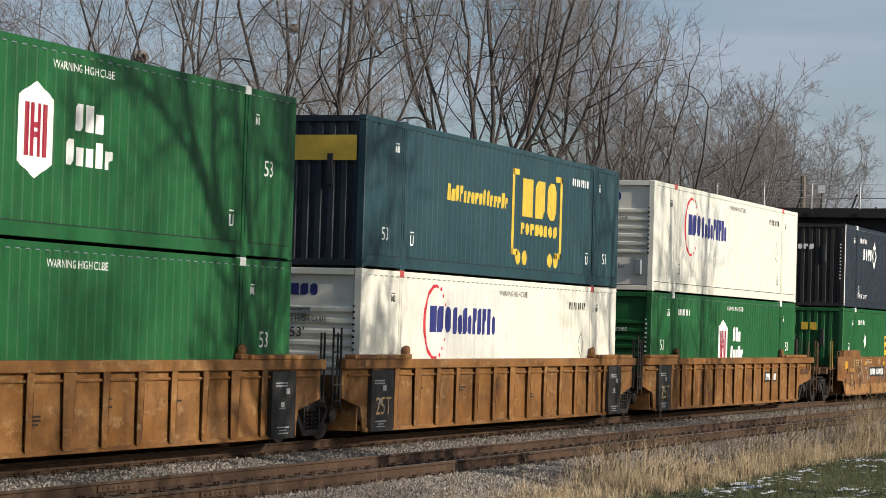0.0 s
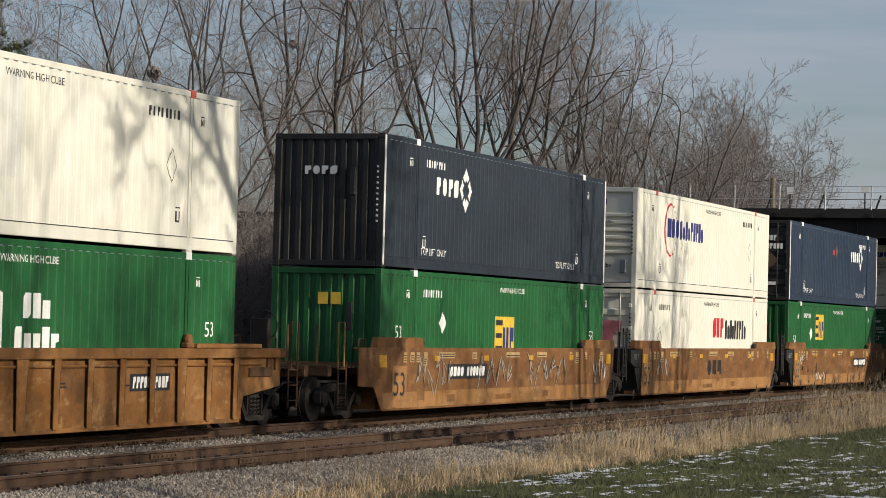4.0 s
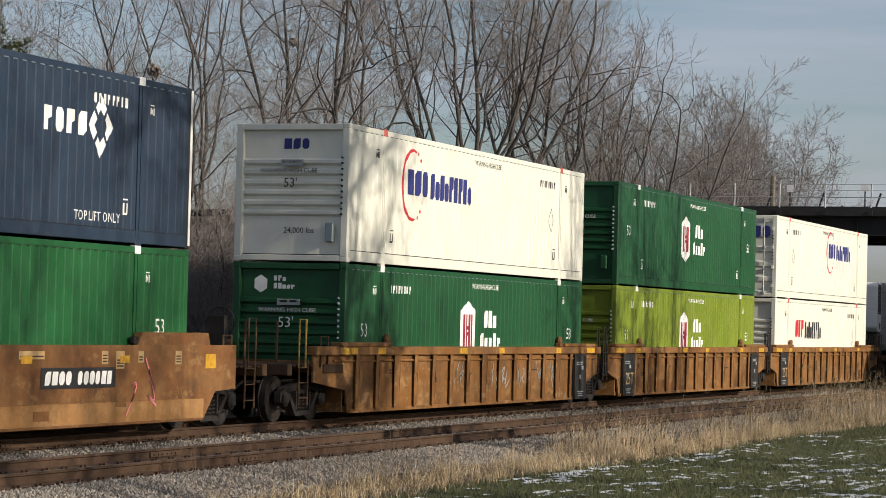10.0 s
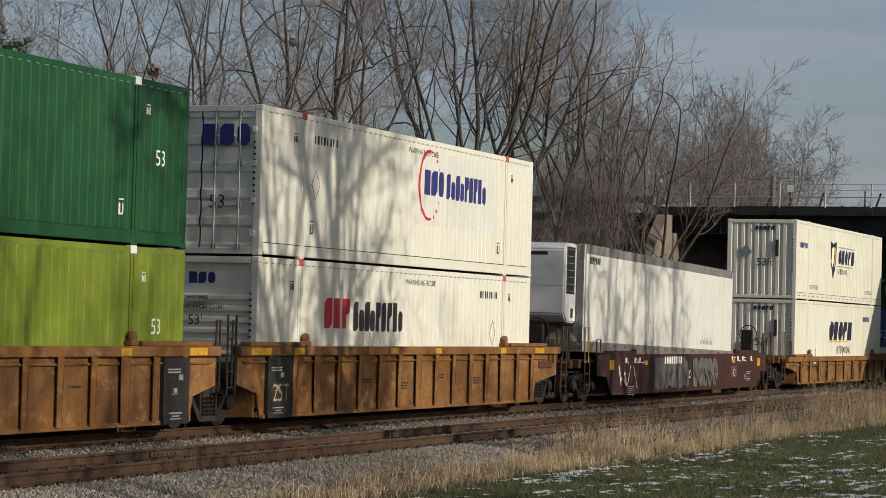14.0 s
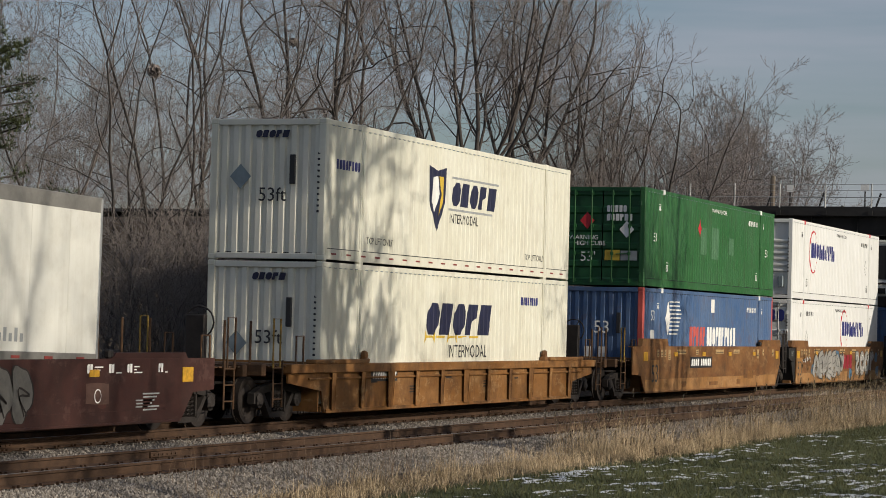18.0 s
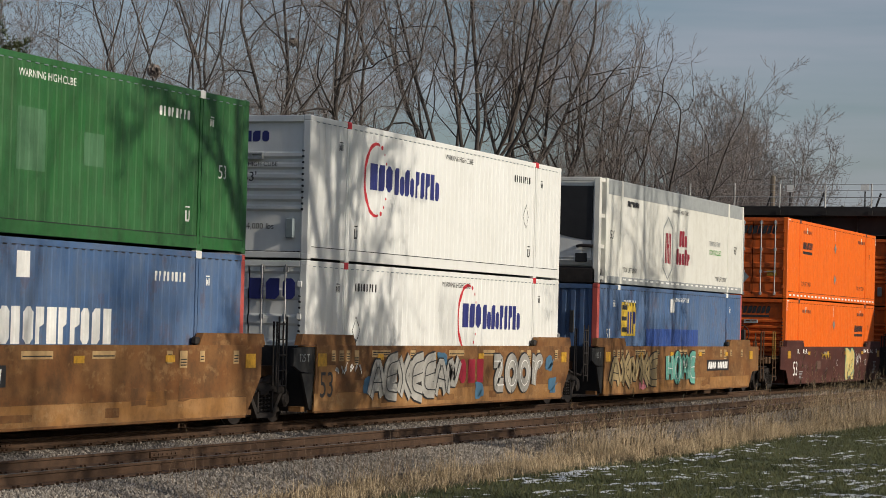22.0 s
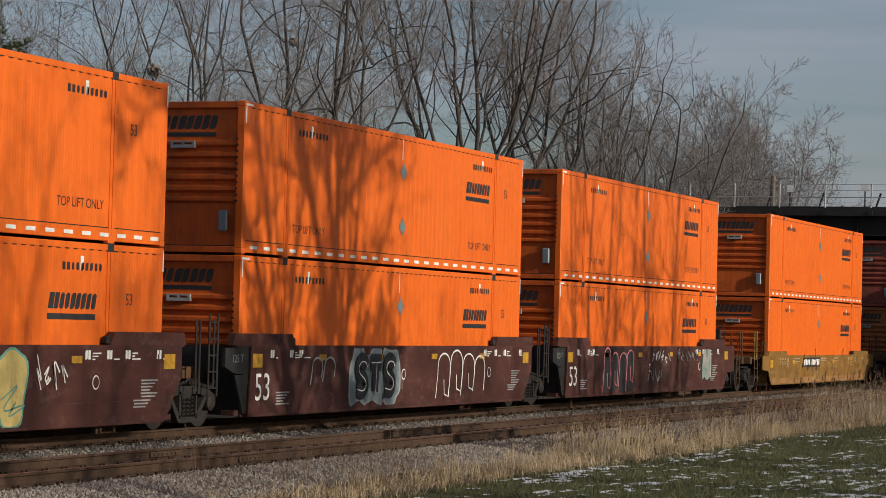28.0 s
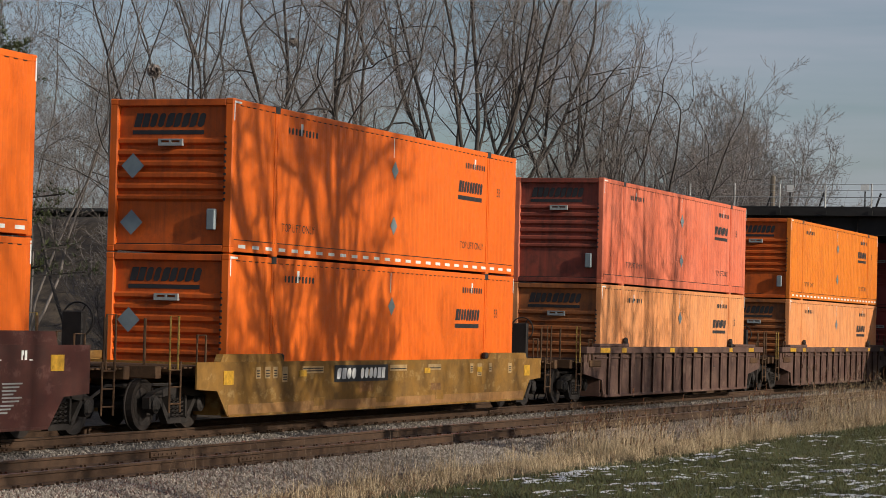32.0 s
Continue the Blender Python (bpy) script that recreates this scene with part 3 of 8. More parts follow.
def grow(seed, limbs, kids=(8, 7, 6, 2), slim=0.008, wander=0.13, sway=0.13):
    """A bare tree as two meshes: trunk with limbs, and crown of branches and twigs."""
    rng = random.Random(seed)
    wood, fine = ([], []), ([], [])

    def bar(store, pts, r0, r1, sides):
        vs, fs = store
        base = len(vs)
        n = len(pts)
        for i, p in enumerate(pts):
            d = (pts[min(i + 1, n - 1)] - pts[max(i - 1, 0)]).normalized()
            u = d.cross(Vector((0.3, 0.93, 0.2))).normalized()
            w = d.cross(u)
            r = r0 + (r1 - r0) * i / (n - 1)
            for k in range(sides):
                a = k * math.tau / sides
                vs.append(tuple(p + (u * math.cos(a) + w * math.sin(a)) * r))
        for i in range(n - 1):
            for k in range(sides):
                a, b = base + i * sides + k, base + i * sides + (k + 1) % sides
                fs.append((a, b, b + sides, a + sides))

    queue = []
    for row in limbs:
        x, y, z, az, a0, a1, length, r, taper = row
        p = Vector((x, y, z))
        pts, n, drift = [p], 9, Vector((0, 0, 0))
        ca, sa = math.cos(radians(az)), math.sin(radians(az))
        for i in range(n):
            a = radians(a0 + (a1 - a0) * (i + 0.5) / n)
            drift = drift * 0.6 + Vector((rng.gauss(0, sway), rng.gauss(0, sway), 0))
            d = (Vector((math.sin(a) * ca, math.sin(a) * sa, math.cos(a))) + drift).normalized()
            p = p + d * length / n
            pts.append(p)
        bar(wood, pts, r, r * taper, 8)
        if taper < 0.7:
            queue.append((pts, length, r, r * taper, 0))

    def branch(start, way, length, r, level):
        n = (0, 7, 4, 3, 1)[level]
        pts, p, d = [start], start, way
        turn = Vector((rng.gauss(0, wander), rng.gauss(0, wander), rng.gauss(0.05, wander)))
        for i in range(n):
            d = (d + turn + Vector((rng.gauss(0, 0.19), rng.gauss(0, 0.19), rng.gauss(0.04, 0.15)))).normalized()
            p = p + d * length / n
            pts.append(p)
        end = max(r * 0.4, slim * 0.6)
        bar(wood if level < 2 else fine, pts, r, end, 5 if level < 2 else 3)
        if level < len(kids):
            queue.append((pts, length, r, end, level))

    while queue:
        pts, length, r, end, level = queue.pop(0)
        n = kids[level] + rng.choice((-1, 0, 0, 1)) if kids[level] > 2 else kids[level]
        m = len(pts) - 1
        for i in range(n):
            f = 0.22 + 0.78 * (i + rng.random()) / n if level else 0.28 + 0.72 * (i + rng.random()) / n
            k = min(int(f * m), m - 1)
            q = pts[k].lerp(pts[k + 1], f * m - k)
            d = (pts[k + 1] - pts[k]).normalized()
            side = Vector((rng.gauss(0, 1), rng.gauss(0, 1), rng.gauss(0.35, 0.6)))
            side = (side - d * side.dot(d)).normalized()
            ang = rng.uniform(0.5, 1.05)
            way = (d * math.cos(ang) + side * math.sin(ang)).normalized()
            here = r + (end - r) * f
            reach = rng.uniform(0.36, 0.62) if level == 0 else rng.uniform(0.32, 0.55)
            branch(q, way, min(length, 7.0) * reach * (1.2 - 0.45 * f), max(here * rng.uniform(0.40, 0.62), slim), level + 1)
        tip = (pts[-1] - pts[-2]).normalized()
        branch(pts[-1], tip, min(length, 7.0) * rng.uniform(0.28, 0.42), max(end * 0.9, slim), level + 1)
    return wood, fine


def tree_meshes(name, twig, bark=None, **kw):
    w, f = grow(**kw)
    out = []
    for nm, (vs, fs), mt in ((name + "_trunk", w, bark or M["bark"]), (name + "_crown", f, twig)):
        me = bpy.data.meshes.new(nm)
        me.from_pydata(vs, [], fs)
        me.materials.append(mt)
        me.update()
        out.append(smooth(me))
    return out


def plant(meshes, x, y, scale, turn, label, z=None, category="tree", group="", name="bare_tree"):
    root = tagged(new(name), label, category, group)
    root.matrix_basis = Matrix.LocRotScale((x, y, ground_height(x, y) if z is None else z), Euler((0, 0, turn)), (scale,) * 3)
    part("trunk", meshes[0], None, root)
    part("crown", meshes[1], None, root)
    return root


KINDS = [
    tree_meshes("wide_maple", M["twig"], seed=11, limbs=fan(12, 6, 0.34, 17, 0.16, 40), kids=(10, 6, 4, 1), slim=0.006),
    tree_meshes("ash", M["twig"], seed=23, limbs=fan(23, 5, 0.25, 16, 0.11, 48, 2.0, 0.5), kids=(8, 6, 4, 1), slim=0.006),
    tree_meshes("many_stemmed", M["twig"], seed=5, limbs=fan(5, 4, 0.06, 16, 0.12, 24, base=0.2), kids=(11, 6, 4, 1), slim=0.006),
    tree_meshes("forked_maple", M["twig"], seed=31, limbs=fan(33, 5, 0.30, 16, 0.145, 36), kids=(10, 6, 4, 1), slim=0.006),
    tree_meshes("pale", M["pale_twig"], M["pale_twig"], seed=47, limbs=fan(47, 4, 0.12, 15, 0.085, 28), kids=(10, 6, 4, 1), slim=0.0065),
    tree_meshes("far", M["far_twig"], M["far_twig"], seed=53, limbs=fan(53, 6, 0.22, 13, 0.15, 38), kids=(6, 6, 5, 1), slim=0.009),
    tree_meshes("dark_maple", M["twig"], seed=71, limbs=fan(72, 6, 0.22, 12, 0.15, 36, base=0.05), kids=(7, 5, 4), slim=0.010),
]
BUSH = [tree_meshes("bush", M["twig"], seed=61, limbs=fan(61, 8, 0.0, 4.2, 0.05, 40, base=0.15), kids=(7, 6, 3), slim=0.007),
        tree_meshes("bush", M["pale_twig"], seed=67, limbs=fan(67, 9, 0.0, 4.2, 0.045, 34, base=0.15), kids=(7, 6, 3), slim=0.007)]


def make_trees():
    bare = "bare grey-brown deciduous tree in winter behind the tracks"
    rng = random.Random(8)
    near = (  # x, y, kind, height factor, turn
        (94.5, 13.2, 0, 1.18, 0.4), (101.0, 13.4, 3, 1.02, 2.0), (78.0, 13.0, 3, 1.10, 1.1), (83.2, 13.0, 1, 1.02, 4.0),
        (97.6, 14.6, 0, 1.02, 3.4), (73.5, 14.5, 1, 0.90, 2.4), 
        (69.3, 13.2, 2, 0.90, 0.9), (64.8, 13.6, 2, 0.80, 3.3), (67.5, 17.5, 4, 0.92, 1.0), (61.0, 17.5, 4, 0.90, 5.0), (64.0, 20.5, 4, 0.95, 2.7), (76.0, 24.0, 4, 1.0, 4.1),
        (104.4, 8.4, 6, 0.98, 2.6), (104.0, 10.4, 6, 0.84, 0.7), (103.0, 12.2, 6, 0.90, 4.6), (100.5, 9.4, 3, 0.56, 1.0), (97.0, 9.8, 1, 0.56, 0.2), (105.5, 12.5, 1, 0.66, 4.4))
    for x, y, k, s, turn in near:
        plant(KINDS[k], x, y, s, turn, bare, group="trees behind the tracks")
    beyond = [(150, 1218, 1.20), (143, 1254, 1.16), (156, 1292, 1.20), (148, 1327, 1.10), (160, 1356, 1.12), (152, 1382, 0.72), (154, 1342, 1.05), (158, 1312, 1.0),
              (155, 1150, 1.15), (158, 1045, 1.15), (150, 930, 1.15), (148, 640, 1.15), (142, 400, 1.1), (138, 180, 1.05), (140, 60, 1.05), (134, 115, 1.1), (136, 250, 1.12), (144, 330, 1.15), (139, 480, 1.15), (146, 560, 1.12), (131, 20, 1.0)]
    for x, u, s in beyond:  # beyond the embankment, by the bearing at which they stand
        y = -21.585 + x * math.tan(radians(20.752) - math.atan((u - 784) / 4451.0))
        plant(KINDS[5 if u > 1100 else 4], x, y, s, rng.uniform(0, 6.2), "hazy bare tree beyond the embankment road", group="trees beyond the road")
    for k in range(50):
        x = rng.uniform(55, 107) if k < 40 else rng.uniform(55, 82)
        y = rng.uniform(5.6, 10.5) if x < 97 else rng.uniform(9.5, 13)
        plant(BUSH[k % 2], x, y, rng.uniform(0.7, 1.35) * (0.85 if k < 40 else 1.0), rng.uniform(0, 6.2), "leafless tangled bush at the foot of the trees", category="bush", group="bushes behind the tracks", name="bush")


make_trees()


def make_shade_trees():
    """The trees across the lawn whose shade falls on the train: limbs as start x, z, first and last lean, length, radius."""
    label = "tall bare tree out of view on the lawn opposite the train, placed for its shade"
    for x, seed, trunk_lean, limbs in (
            (42.16, 77, -1.0, ((-0.16, 8.33, -22, -34, 3.3, 0.23), (-1.77, 11.24, -51, -1, 4.4, 0.18), (-2.18, 11.76, -39, -82, 4.2, 0.13), (-4.29, 13.23, -51, -150, 2.6, 0.06),
                               (-1.79, 11.46, -36, 22, 3.6, 0.14), (-0.68, 9.43, 85, -16, 1.9, 0.06))),
            (45.04, 78, 0.0, ((0.0, 8.05, -40, 0, 2.1, 0.26), (-0.78, 9.79, -22, -31, 5.6, 0.19), (-0.64, 9.90, 16, -17, 5.4, 0.20), (-0.68, 9.56, 65, 49, 3.1, 0.10),
                              (-0.48, 11.75, 40, 74, 3.7, 0.09), (-1.61, 11.93, -38, 47, 3.4, 0.09), (-0.44, 12.57, 50, 22, 3.2, 0.09)))):
        rows = [(0.0, 0.0, -0.8, 0.0, trunk_lean, trunk_lean, 9.2, 0.27, 0.80)]
        rows += [(a, 0.0, z, 0.0, l0, l1, length, r, 0.5) for a, z, l0, l1, length, r in limbs]
        rows += fan(seed, 8, 0.48, 18.5, 0.12, 26)[1:]
        # low limbs, out of view, added to shade the wells and rails
        low = random.Random(seed)
        rows += [(0.0, 0.0, low.uniform(5.6, 8.2), low.uniform(0, 360), low.uniform(55, 80), low.uniform(35, 60), low.uniform(2.6, 3.6), 0.07, 0.3) for _ in range(9)]
        plant(tree_meshes("shade_maple", M["twig"], seed=seed, limbs=rows, kids=(7, 6, 4), slim=0.016, sway=0.05), x - 0.26, -18.5, 1.0, 0.0, label, group="lawn trees", z=-1.24)
    slender = tree_meshes("slender_maple", M["twig"], seed=83, limbs=fan(83, 5, 0.0, 16, 0.22, 13, base=0.5), kids=(7, 5, 3), slim=0.020)
    for x, y, s, r in ((62.5, -20.0, 0.95, 0.5), (65.5, -20.5, 1.0, 2.2), (68.0, -20.0, 0.95, 4.0)):
        plant(slender, x, y, s, r, label, group="lawn trees")
    # unseen trees added to shade the track at the left and the verge
    for x, y, k, s, r in ((25.5, -26.5, 3, 0.86, 2.0), (30.0, -26.0, 0, 0.82, 0.6), (33.5, -27.5, 3, 0.80, 4.0), (51.0, -23.5, 1, 0.62, 1.0), (55.5, -24.5, 3, 0.60, 3.0)):
        plant(KINDS[k], x, y, s, r, label, group="lawn trees")


make_shade_trees()


def make_pine():
    rng = random.Random(3)
    root = tagged(new("pine_tree"), "dark green pine tree beside the tracks", "tree")
    root.location = (56.2, 12.45, ground_height(56.2, 12.45))
    bm = bmesh.new()
    tube(bm, ((0, 0, -0.3), (0.05, 0, 5), (0, 0.05, 11)), 0.14, 7)
    part("trunk", bm, M["bark"], root)
    vs, fs = [], []
    limbs = bmesh.new()
    for k in range(50):
        z = rng.uniform(3.2, 11)
        a = rng.uniform(0, math.tau)
        r = (11.8 - z) * 0.36 * rng.uniform(0.7, 1.1)
        tube(limbs, ((0, 0, z), (math.cos(a) * r * 0.9, math.sin(a) * r * 0.9, z + 0.3)), 0.025, 4)
        for j in range(46):
            f = rng.random() ** 0.45
            p = Vector((math.cos(a) * r * f, math.sin(a) * r * f, z + 0.35 * f)) + Vector((rng.gauss(0, 0.16), rng.gauss(0, 0.16), rng.gauss(0.03, 0.10)))
            for q in range(7):
                d = Vector((math.cos(a) + rng.gauss(0, 0.8), math.sin(a) + rng.gauss(0, 0.8), rng.gauss(0.35, 0.5))).normalized() * rng.uniform(0.12, 0.22)
                w = d.cross(Vector((0.1, 0.2, 1))).normalized() * 0.016
                n = len(vs)
                vs += [tuple(p - w), tuple(p + w), tuple(p + d)]
                fs.append((n, n + 1, n + 2))
    tagged(part("limb_whorl", limbs, M["bark"], root), kind="stuff")
    me = bpy.data.meshes.new("crown")
    me.from_pydata(vs, [], fs)
    me.materials.append(M["needles"])
    part("crown", me, None, root)
    for place, size in NESTS:
        make_nest(rng, place, size)


NESTS = (((65.71, 12.5, 9.22), 0.19), ((75.53, 12.5, 11.19), 0.13))


def make_nest(rng, place, size):
    nest = tagged(new("squirrel_nest"), "round brown leaf nest high in a bare tree", "nest")
    nest.location = place
    vs, fs = [], []
    for k in range(int(9000 * size ** 2)):
        d = Vector((rng.gauss(0, 1), rng.gauss(0, 1), rng.gauss(0, 0.8))).normalized() * size * rng.random() ** 0.3
        u = Vector((rng.gauss(0, 1), rng.gauss(0, 1), rng.gauss(0, 1))).normalized() * 0.07
        w = u.cross(Vector((rng.gauss(0, 1), 1, 0.2))).normalized() * 0.05
        n = len(vs)
        vs += [tuple(d - u), tuple(d + w), tuple(d + u), tuple(d - w)]
        fs.append((n, n + 1, n + 2, n + 3))
    me = bpy.data.meshes.new("leaf_ball")
    me.from_pydata(vs, [], fs)
    me.materials.append(M["twig"])
    part("leaf_ball", me, None, nest)


make_pine()

# ---- grass, weeds and snow on the near side ----


def blades(rng, places, h0, h1, width, bend):
    vs, fs = [], []
    for x, y, z, k in places:
        h = rng.uniform(h0, h1) * k
        a = rng.uniform(0, math.tau)
        b = rng.uniform(0.1, bend) * h
        dx, dy = math.cos(a) * b, math.sin(a) * b
        wx, wy = -math.sin(a + 0.9) * width, math.cos(a + 0.9) * width
        n = len(vs)
        for f, g, w in ((0, 0, 1), (0.45, 0.16, 0.85), (0.8, 0.55, 0.6), (1.0, 1.0, 0.15)):
            px, py, pz = x + dx * g, y + dy * g, z - 0.03 + h * f * (1 - 0.12 * g)
            vs += [(px - wx * w, py - wy * w, pz), (px + wx * w, py + wy * w, pz)]
        fs += [(n, n + 1, n + 3, n + 2), (n + 2, n + 3, n + 5, n + 4), (n + 4, n + 5, n + 7, n + 6)]
    return vs, fs


def tufts(rng, n, where, h0, h1, width, per=(9, 18), plumes=0.0):
    """Clumps of dry blades that fan out from their roots."""
    vs, fs = [], []
    for _ in range(n):
        spot = where(rng)
        if not spot:
            continue
        x, y, z, k = spot
        sway = rng.gauss(-0.05, 0.32)
        for _ in range(rng.randint(*per)):
            h = rng.uniform(h0, h1) * k
            a = rng.uniform(0, math.tau)
            out = abs(rng.gauss(0, 0.42)) * h
            dx, dy = math.cos(a) * out + sway * h, math.sin(a) * out
            bx, by = x + rng.gauss(0, 0.07), y + rng.gauss(0, 0.06)
            droop = rng.uniform(0.0, 0.35) if rng.random() < 0.6 else rng.uniform(0.4, 0.9)
            wx, wy = width * rng.uniform(0.6, 1.3), width * rng.uniform(-0.4, 0.4)
            n0 = len(vs)
            for f, g, w in ((0, 0, 1), (0.5, 0.22, 0.85), (0.85, 0.62, 0.55), (1.0, 1.0, 0.12)):
                px, py, pz = bx + dx * g, by + dy * g, z - 0.03 + h * (f - droop * 0.45 * g * g)
                vs += [(px - wx * w, py - wy * w, pz), (px + wx * w, py + wy * w, pz)]
            fs += [(n0, n0 + 1, n0 + 3, n0 + 2), (n0 + 2, n0 + 3, n0 + 5, n0 + 4), (n0 + 4, n0 + 5, n0 + 7, n0 + 6)]
            if plumes and rng.random() < plumes:
                tx, ty, tz = vs[-1]
                for q in range(5):
                    n0 = len(vs)
                    ox, oz = rng.uniform(-0.03, 0.03), rng.uniform(-0.15, 0.05)
                    vs += [(tx + ox, ty, tz + oz), (tx + ox + 0.03, ty + 0.02, tz + oz + 0.02), (tx + ox + 0.012, ty - 0.02, tz + oz + 0.08)]
                    fs.append((n0, n0 + 1, n0 + 2))
    return vs, fs


def verge(x, y):
    """Height of the ground on the strip between lawn and ballast."""
    return max(ground_height(x, y), float(np.interp(y, (-7.55, -6.2), (-0.42, -0.205)))) if y < -6.2 else -0.205


def make_grass():
    rng = random.Random(21)

    def tall(r):
        x = 43.5 + 66 * r.random() ** 1.25
        y = r.uniform(-8.9, -6.9)
        clump = noise.noise(Vector((x * 0.45, y * 0.8, 1)))
        thick = float(np.interp(x, (43.5, 46, 51, 53.5, 58, 62, 70, 110), (0.15, 0.85, 0.8, 0.40, 0.5, 0.9, 0.95, 0.9)))
        if r.random() > thick * clamp01(0.40 + 1.7 * clump):
            return None
        k = float(np.interp(x, (43.5, 46, 51, 54, 58, 64, 110), (0.55, 0.92, 0.84, 0.66, 0.80, 1.40, 1.5))) * (0.50 + 1.0 * clamp01(clump + 0.45))
        return x, y, verge(x, y), k * (0.7 + 0.3 * clamp01((-6.9 - y) / 0.8))

    vs, fs = tufts(rng, 2000, tall, 0.15, 0.95, 0.0038, plumes=0.06)
    more, ends = tufts(rng, 520, tall, 0.65, 1.22, 0.0040, per=(2, 5), plumes=0.5)
    fs += [tuple(i + len(vs) for i in f) for f in ends]
    vs += more
    stuff("tall_grass", vs, fs, M["dry_grass"], "tall dry straw-coloured grass along the track", "grass")

    def low(r):
        x = 27 + 32 * r.random()
        y = r.gauss(-8.25, 0.55)
        start = float(np.interp(x, (27, 33, 38, 44), (0.15, 0.35, 0.8, 1.0)))
        clump = noise.noise(Vector((x * 0.7, y * 1.3, 6)))
        if not -9.1 < y < -6.5 or r.random() > start * clamp01(0.5 + 1.2 * clump) * clamp01(0.15 + (-6.9 - y) / 0.9):
            return None
        return x, y, verge(x, y), 0.6 + 0.6 * clamp01(clump + 0.4)

    vs, fs = tufts(rng, 2600, low, 0.14, 0.46, 0.0038, per=(7, 14))
    stuff("short_dry_grass", vs, fs, M["dry_grass"], "thin dry grass tufts growing through the gravel", "grass")

    def stalks(r):
        x = 29 + 40 * r.random()
        y = r.uniform(-8.2, -6.0)
        dense = 1.0 if 52 < x < 59 or 33.3 < x < 34.6 else 0.20
        return (x, y, verge(x, y), 1.0) if r.random() < dense else None

    vs, fs = tufts(rng, 620, stalks, 0.35, 0.95, 0.0045, per=(2, 5))
    stuff("weeds", vs, fs, M["weed"], "thin brown dead weed stalks beside the ballast", "weeds")
    places = []
    while len(places) < 52000:
        x = 27 + 60 * rng.random() ** 1.3
        y = -8.75 - 7.4 * rng.random()
        if y < -21.6 + x * 0.185 - 0.5:
            continue
        places.append((x, y, ground_height(x, y), 1))
    vs, fs = blades(rng, places, 0.04, 0.12, 0.006, 0.8)
    stuff("lawn_grass", vs, fs, M["turf"], "short green and yellowed winter lawn", "grass")
    # low straw litter between lawn and ballast
    places = [(x, y, -0.34, 1) for x, y in ((27 + 80 * rng.random() ** 1.3, rng.gauss(-8.3, 0.4)) for _ in range(17000)) if -9.1 < y < -7.2]
    vs, fs = blades(rng, places, 0.05, 0.20, 0.005, 1.1)
    stuff("grass_litter", vs, fs, M["dry_grass"], "low matted dry grass at the lawn's edge", "grass")


make_grass()


def make_snow():
    step, vs, fs, ids = 0.085, [], [], {}

    def amount(x, y):
        n = 0.5 * noise.noise(Vector((x * 0.22, y * 0.8, 2))) + 0.65 * noise.noise(Vector((x * 0.75, y * 3.2, 7))) + 0.65 * noise.noise(Vector((x * 2.3, y * 7.0, 4))) + 0.3 * noise.noise(Vector((x * 6.0, y * 13.0, 9)))
        edge = math.exp(-((y + 9.25) / 0.3) ** 2) * 0.13 * clamp01((52 - x) / 6.0) - 0.25 * clamp01((x - 52) / 8.0) * clamp01((y + 10.6) / 0.6)
        return n + edge + 0.10 * clamp01((-10.3 - y) / 1.0) - 0.39

    def vert(i, j):
        if (i, j) not in ids:
            x, y = 27 + i * step, -16.5 + j * step
            a = amount(x, y)
            ids[i, j] = len(vs)
            vs.append((x, y, ground_height(x, y) - 0.004 + min(0.03, max(a, 0) * 0.08 + 0.014)))
        return ids[i, j]

    for i in range(int(50 / step)):
        for j in range(int(7.6 / step)):
            if amount(27 + (i + 0.5) * step, -16.5 + (j + 0.5) * step) > 0:
                fs.append((vert(i, j), vert(i + 1, j), vert(i + 1, j + 1), vert(i, j + 1)))
    s = stuff("snow_patches", vs, fs, M["snow"], "thin melting snow patches on the lawn", "snow")
    smooth(s.data)


make_snow()

# ---- the train ----
LENGTH, WIDE, HIGH = 16.15, 1.295, 2.895
POST_A, POST_B = 1.98, 14.17
PITCH = 0.28
FLOOR_Z, STACK_Z = 0.345, 3.255


def train_shift(t):
    d = t - 9.0
    late = 1.08 * max(0.0, 1.0 - t / 5.5) ** 1.5  # a little slower at first
    return -(10.722 * d + 0.00218 * d * d) - late


MOVERS, WHEELS = [], []


def groove(x, depth):
    """How far the corrugated side lies behind its outer plane at x."""
    if x < 0.2 or x > LENGTH - 0.2:
        return 0.0
    u = ((x - 0.2) / PITCH) % 1.0
    if u < 0.4:
        return 0.0
    if u < 0.5:
        return depth * (u - 0.4) / 0.1
    if u < 0.9:
        return depth
    return depth * (1.0 - u) / 0.1


def breaks(x0, x1):
    out, k = [], 0
    while True:
        base = 0.2 + PITCH * k
        if base > x1:
            return out
        out += [x for x in (base, base + 0.4 * PITCH, base + 0.5 * PITCH, base + 0.9 * PITCH) if x0 < x < x1]
        k += 1


CACHE = {}


def cached(key, make, material):
    key = (*key, material.name)
    if key not in CACHE:
        CACHE[key] = mesh_of(key[0], make(), material)
    return CACHE[key]


def side_sheet(depth, sign, z0=0.20, z1=HIGH - 0.10):
    bm = bmesh.new()
    xs = [0.14] + breaks(0.15, LENGTH - 0.15) + [LENGTH - 0.14]
    cols = []
    for x in xs:
        y = sign * (WIDE - 0.006 - groove(x, depth))
        cols.append((bm.verts.new((x, y, z0)), bm.verts.new((x, y, z1))))
    for a, b in zip(cols, cols[1:]):
        bm.faces.new((a[0], b[0], b[1], a[1]) if sign < 0 else (a[0], a[1], b[1], b[0]))
    return bm


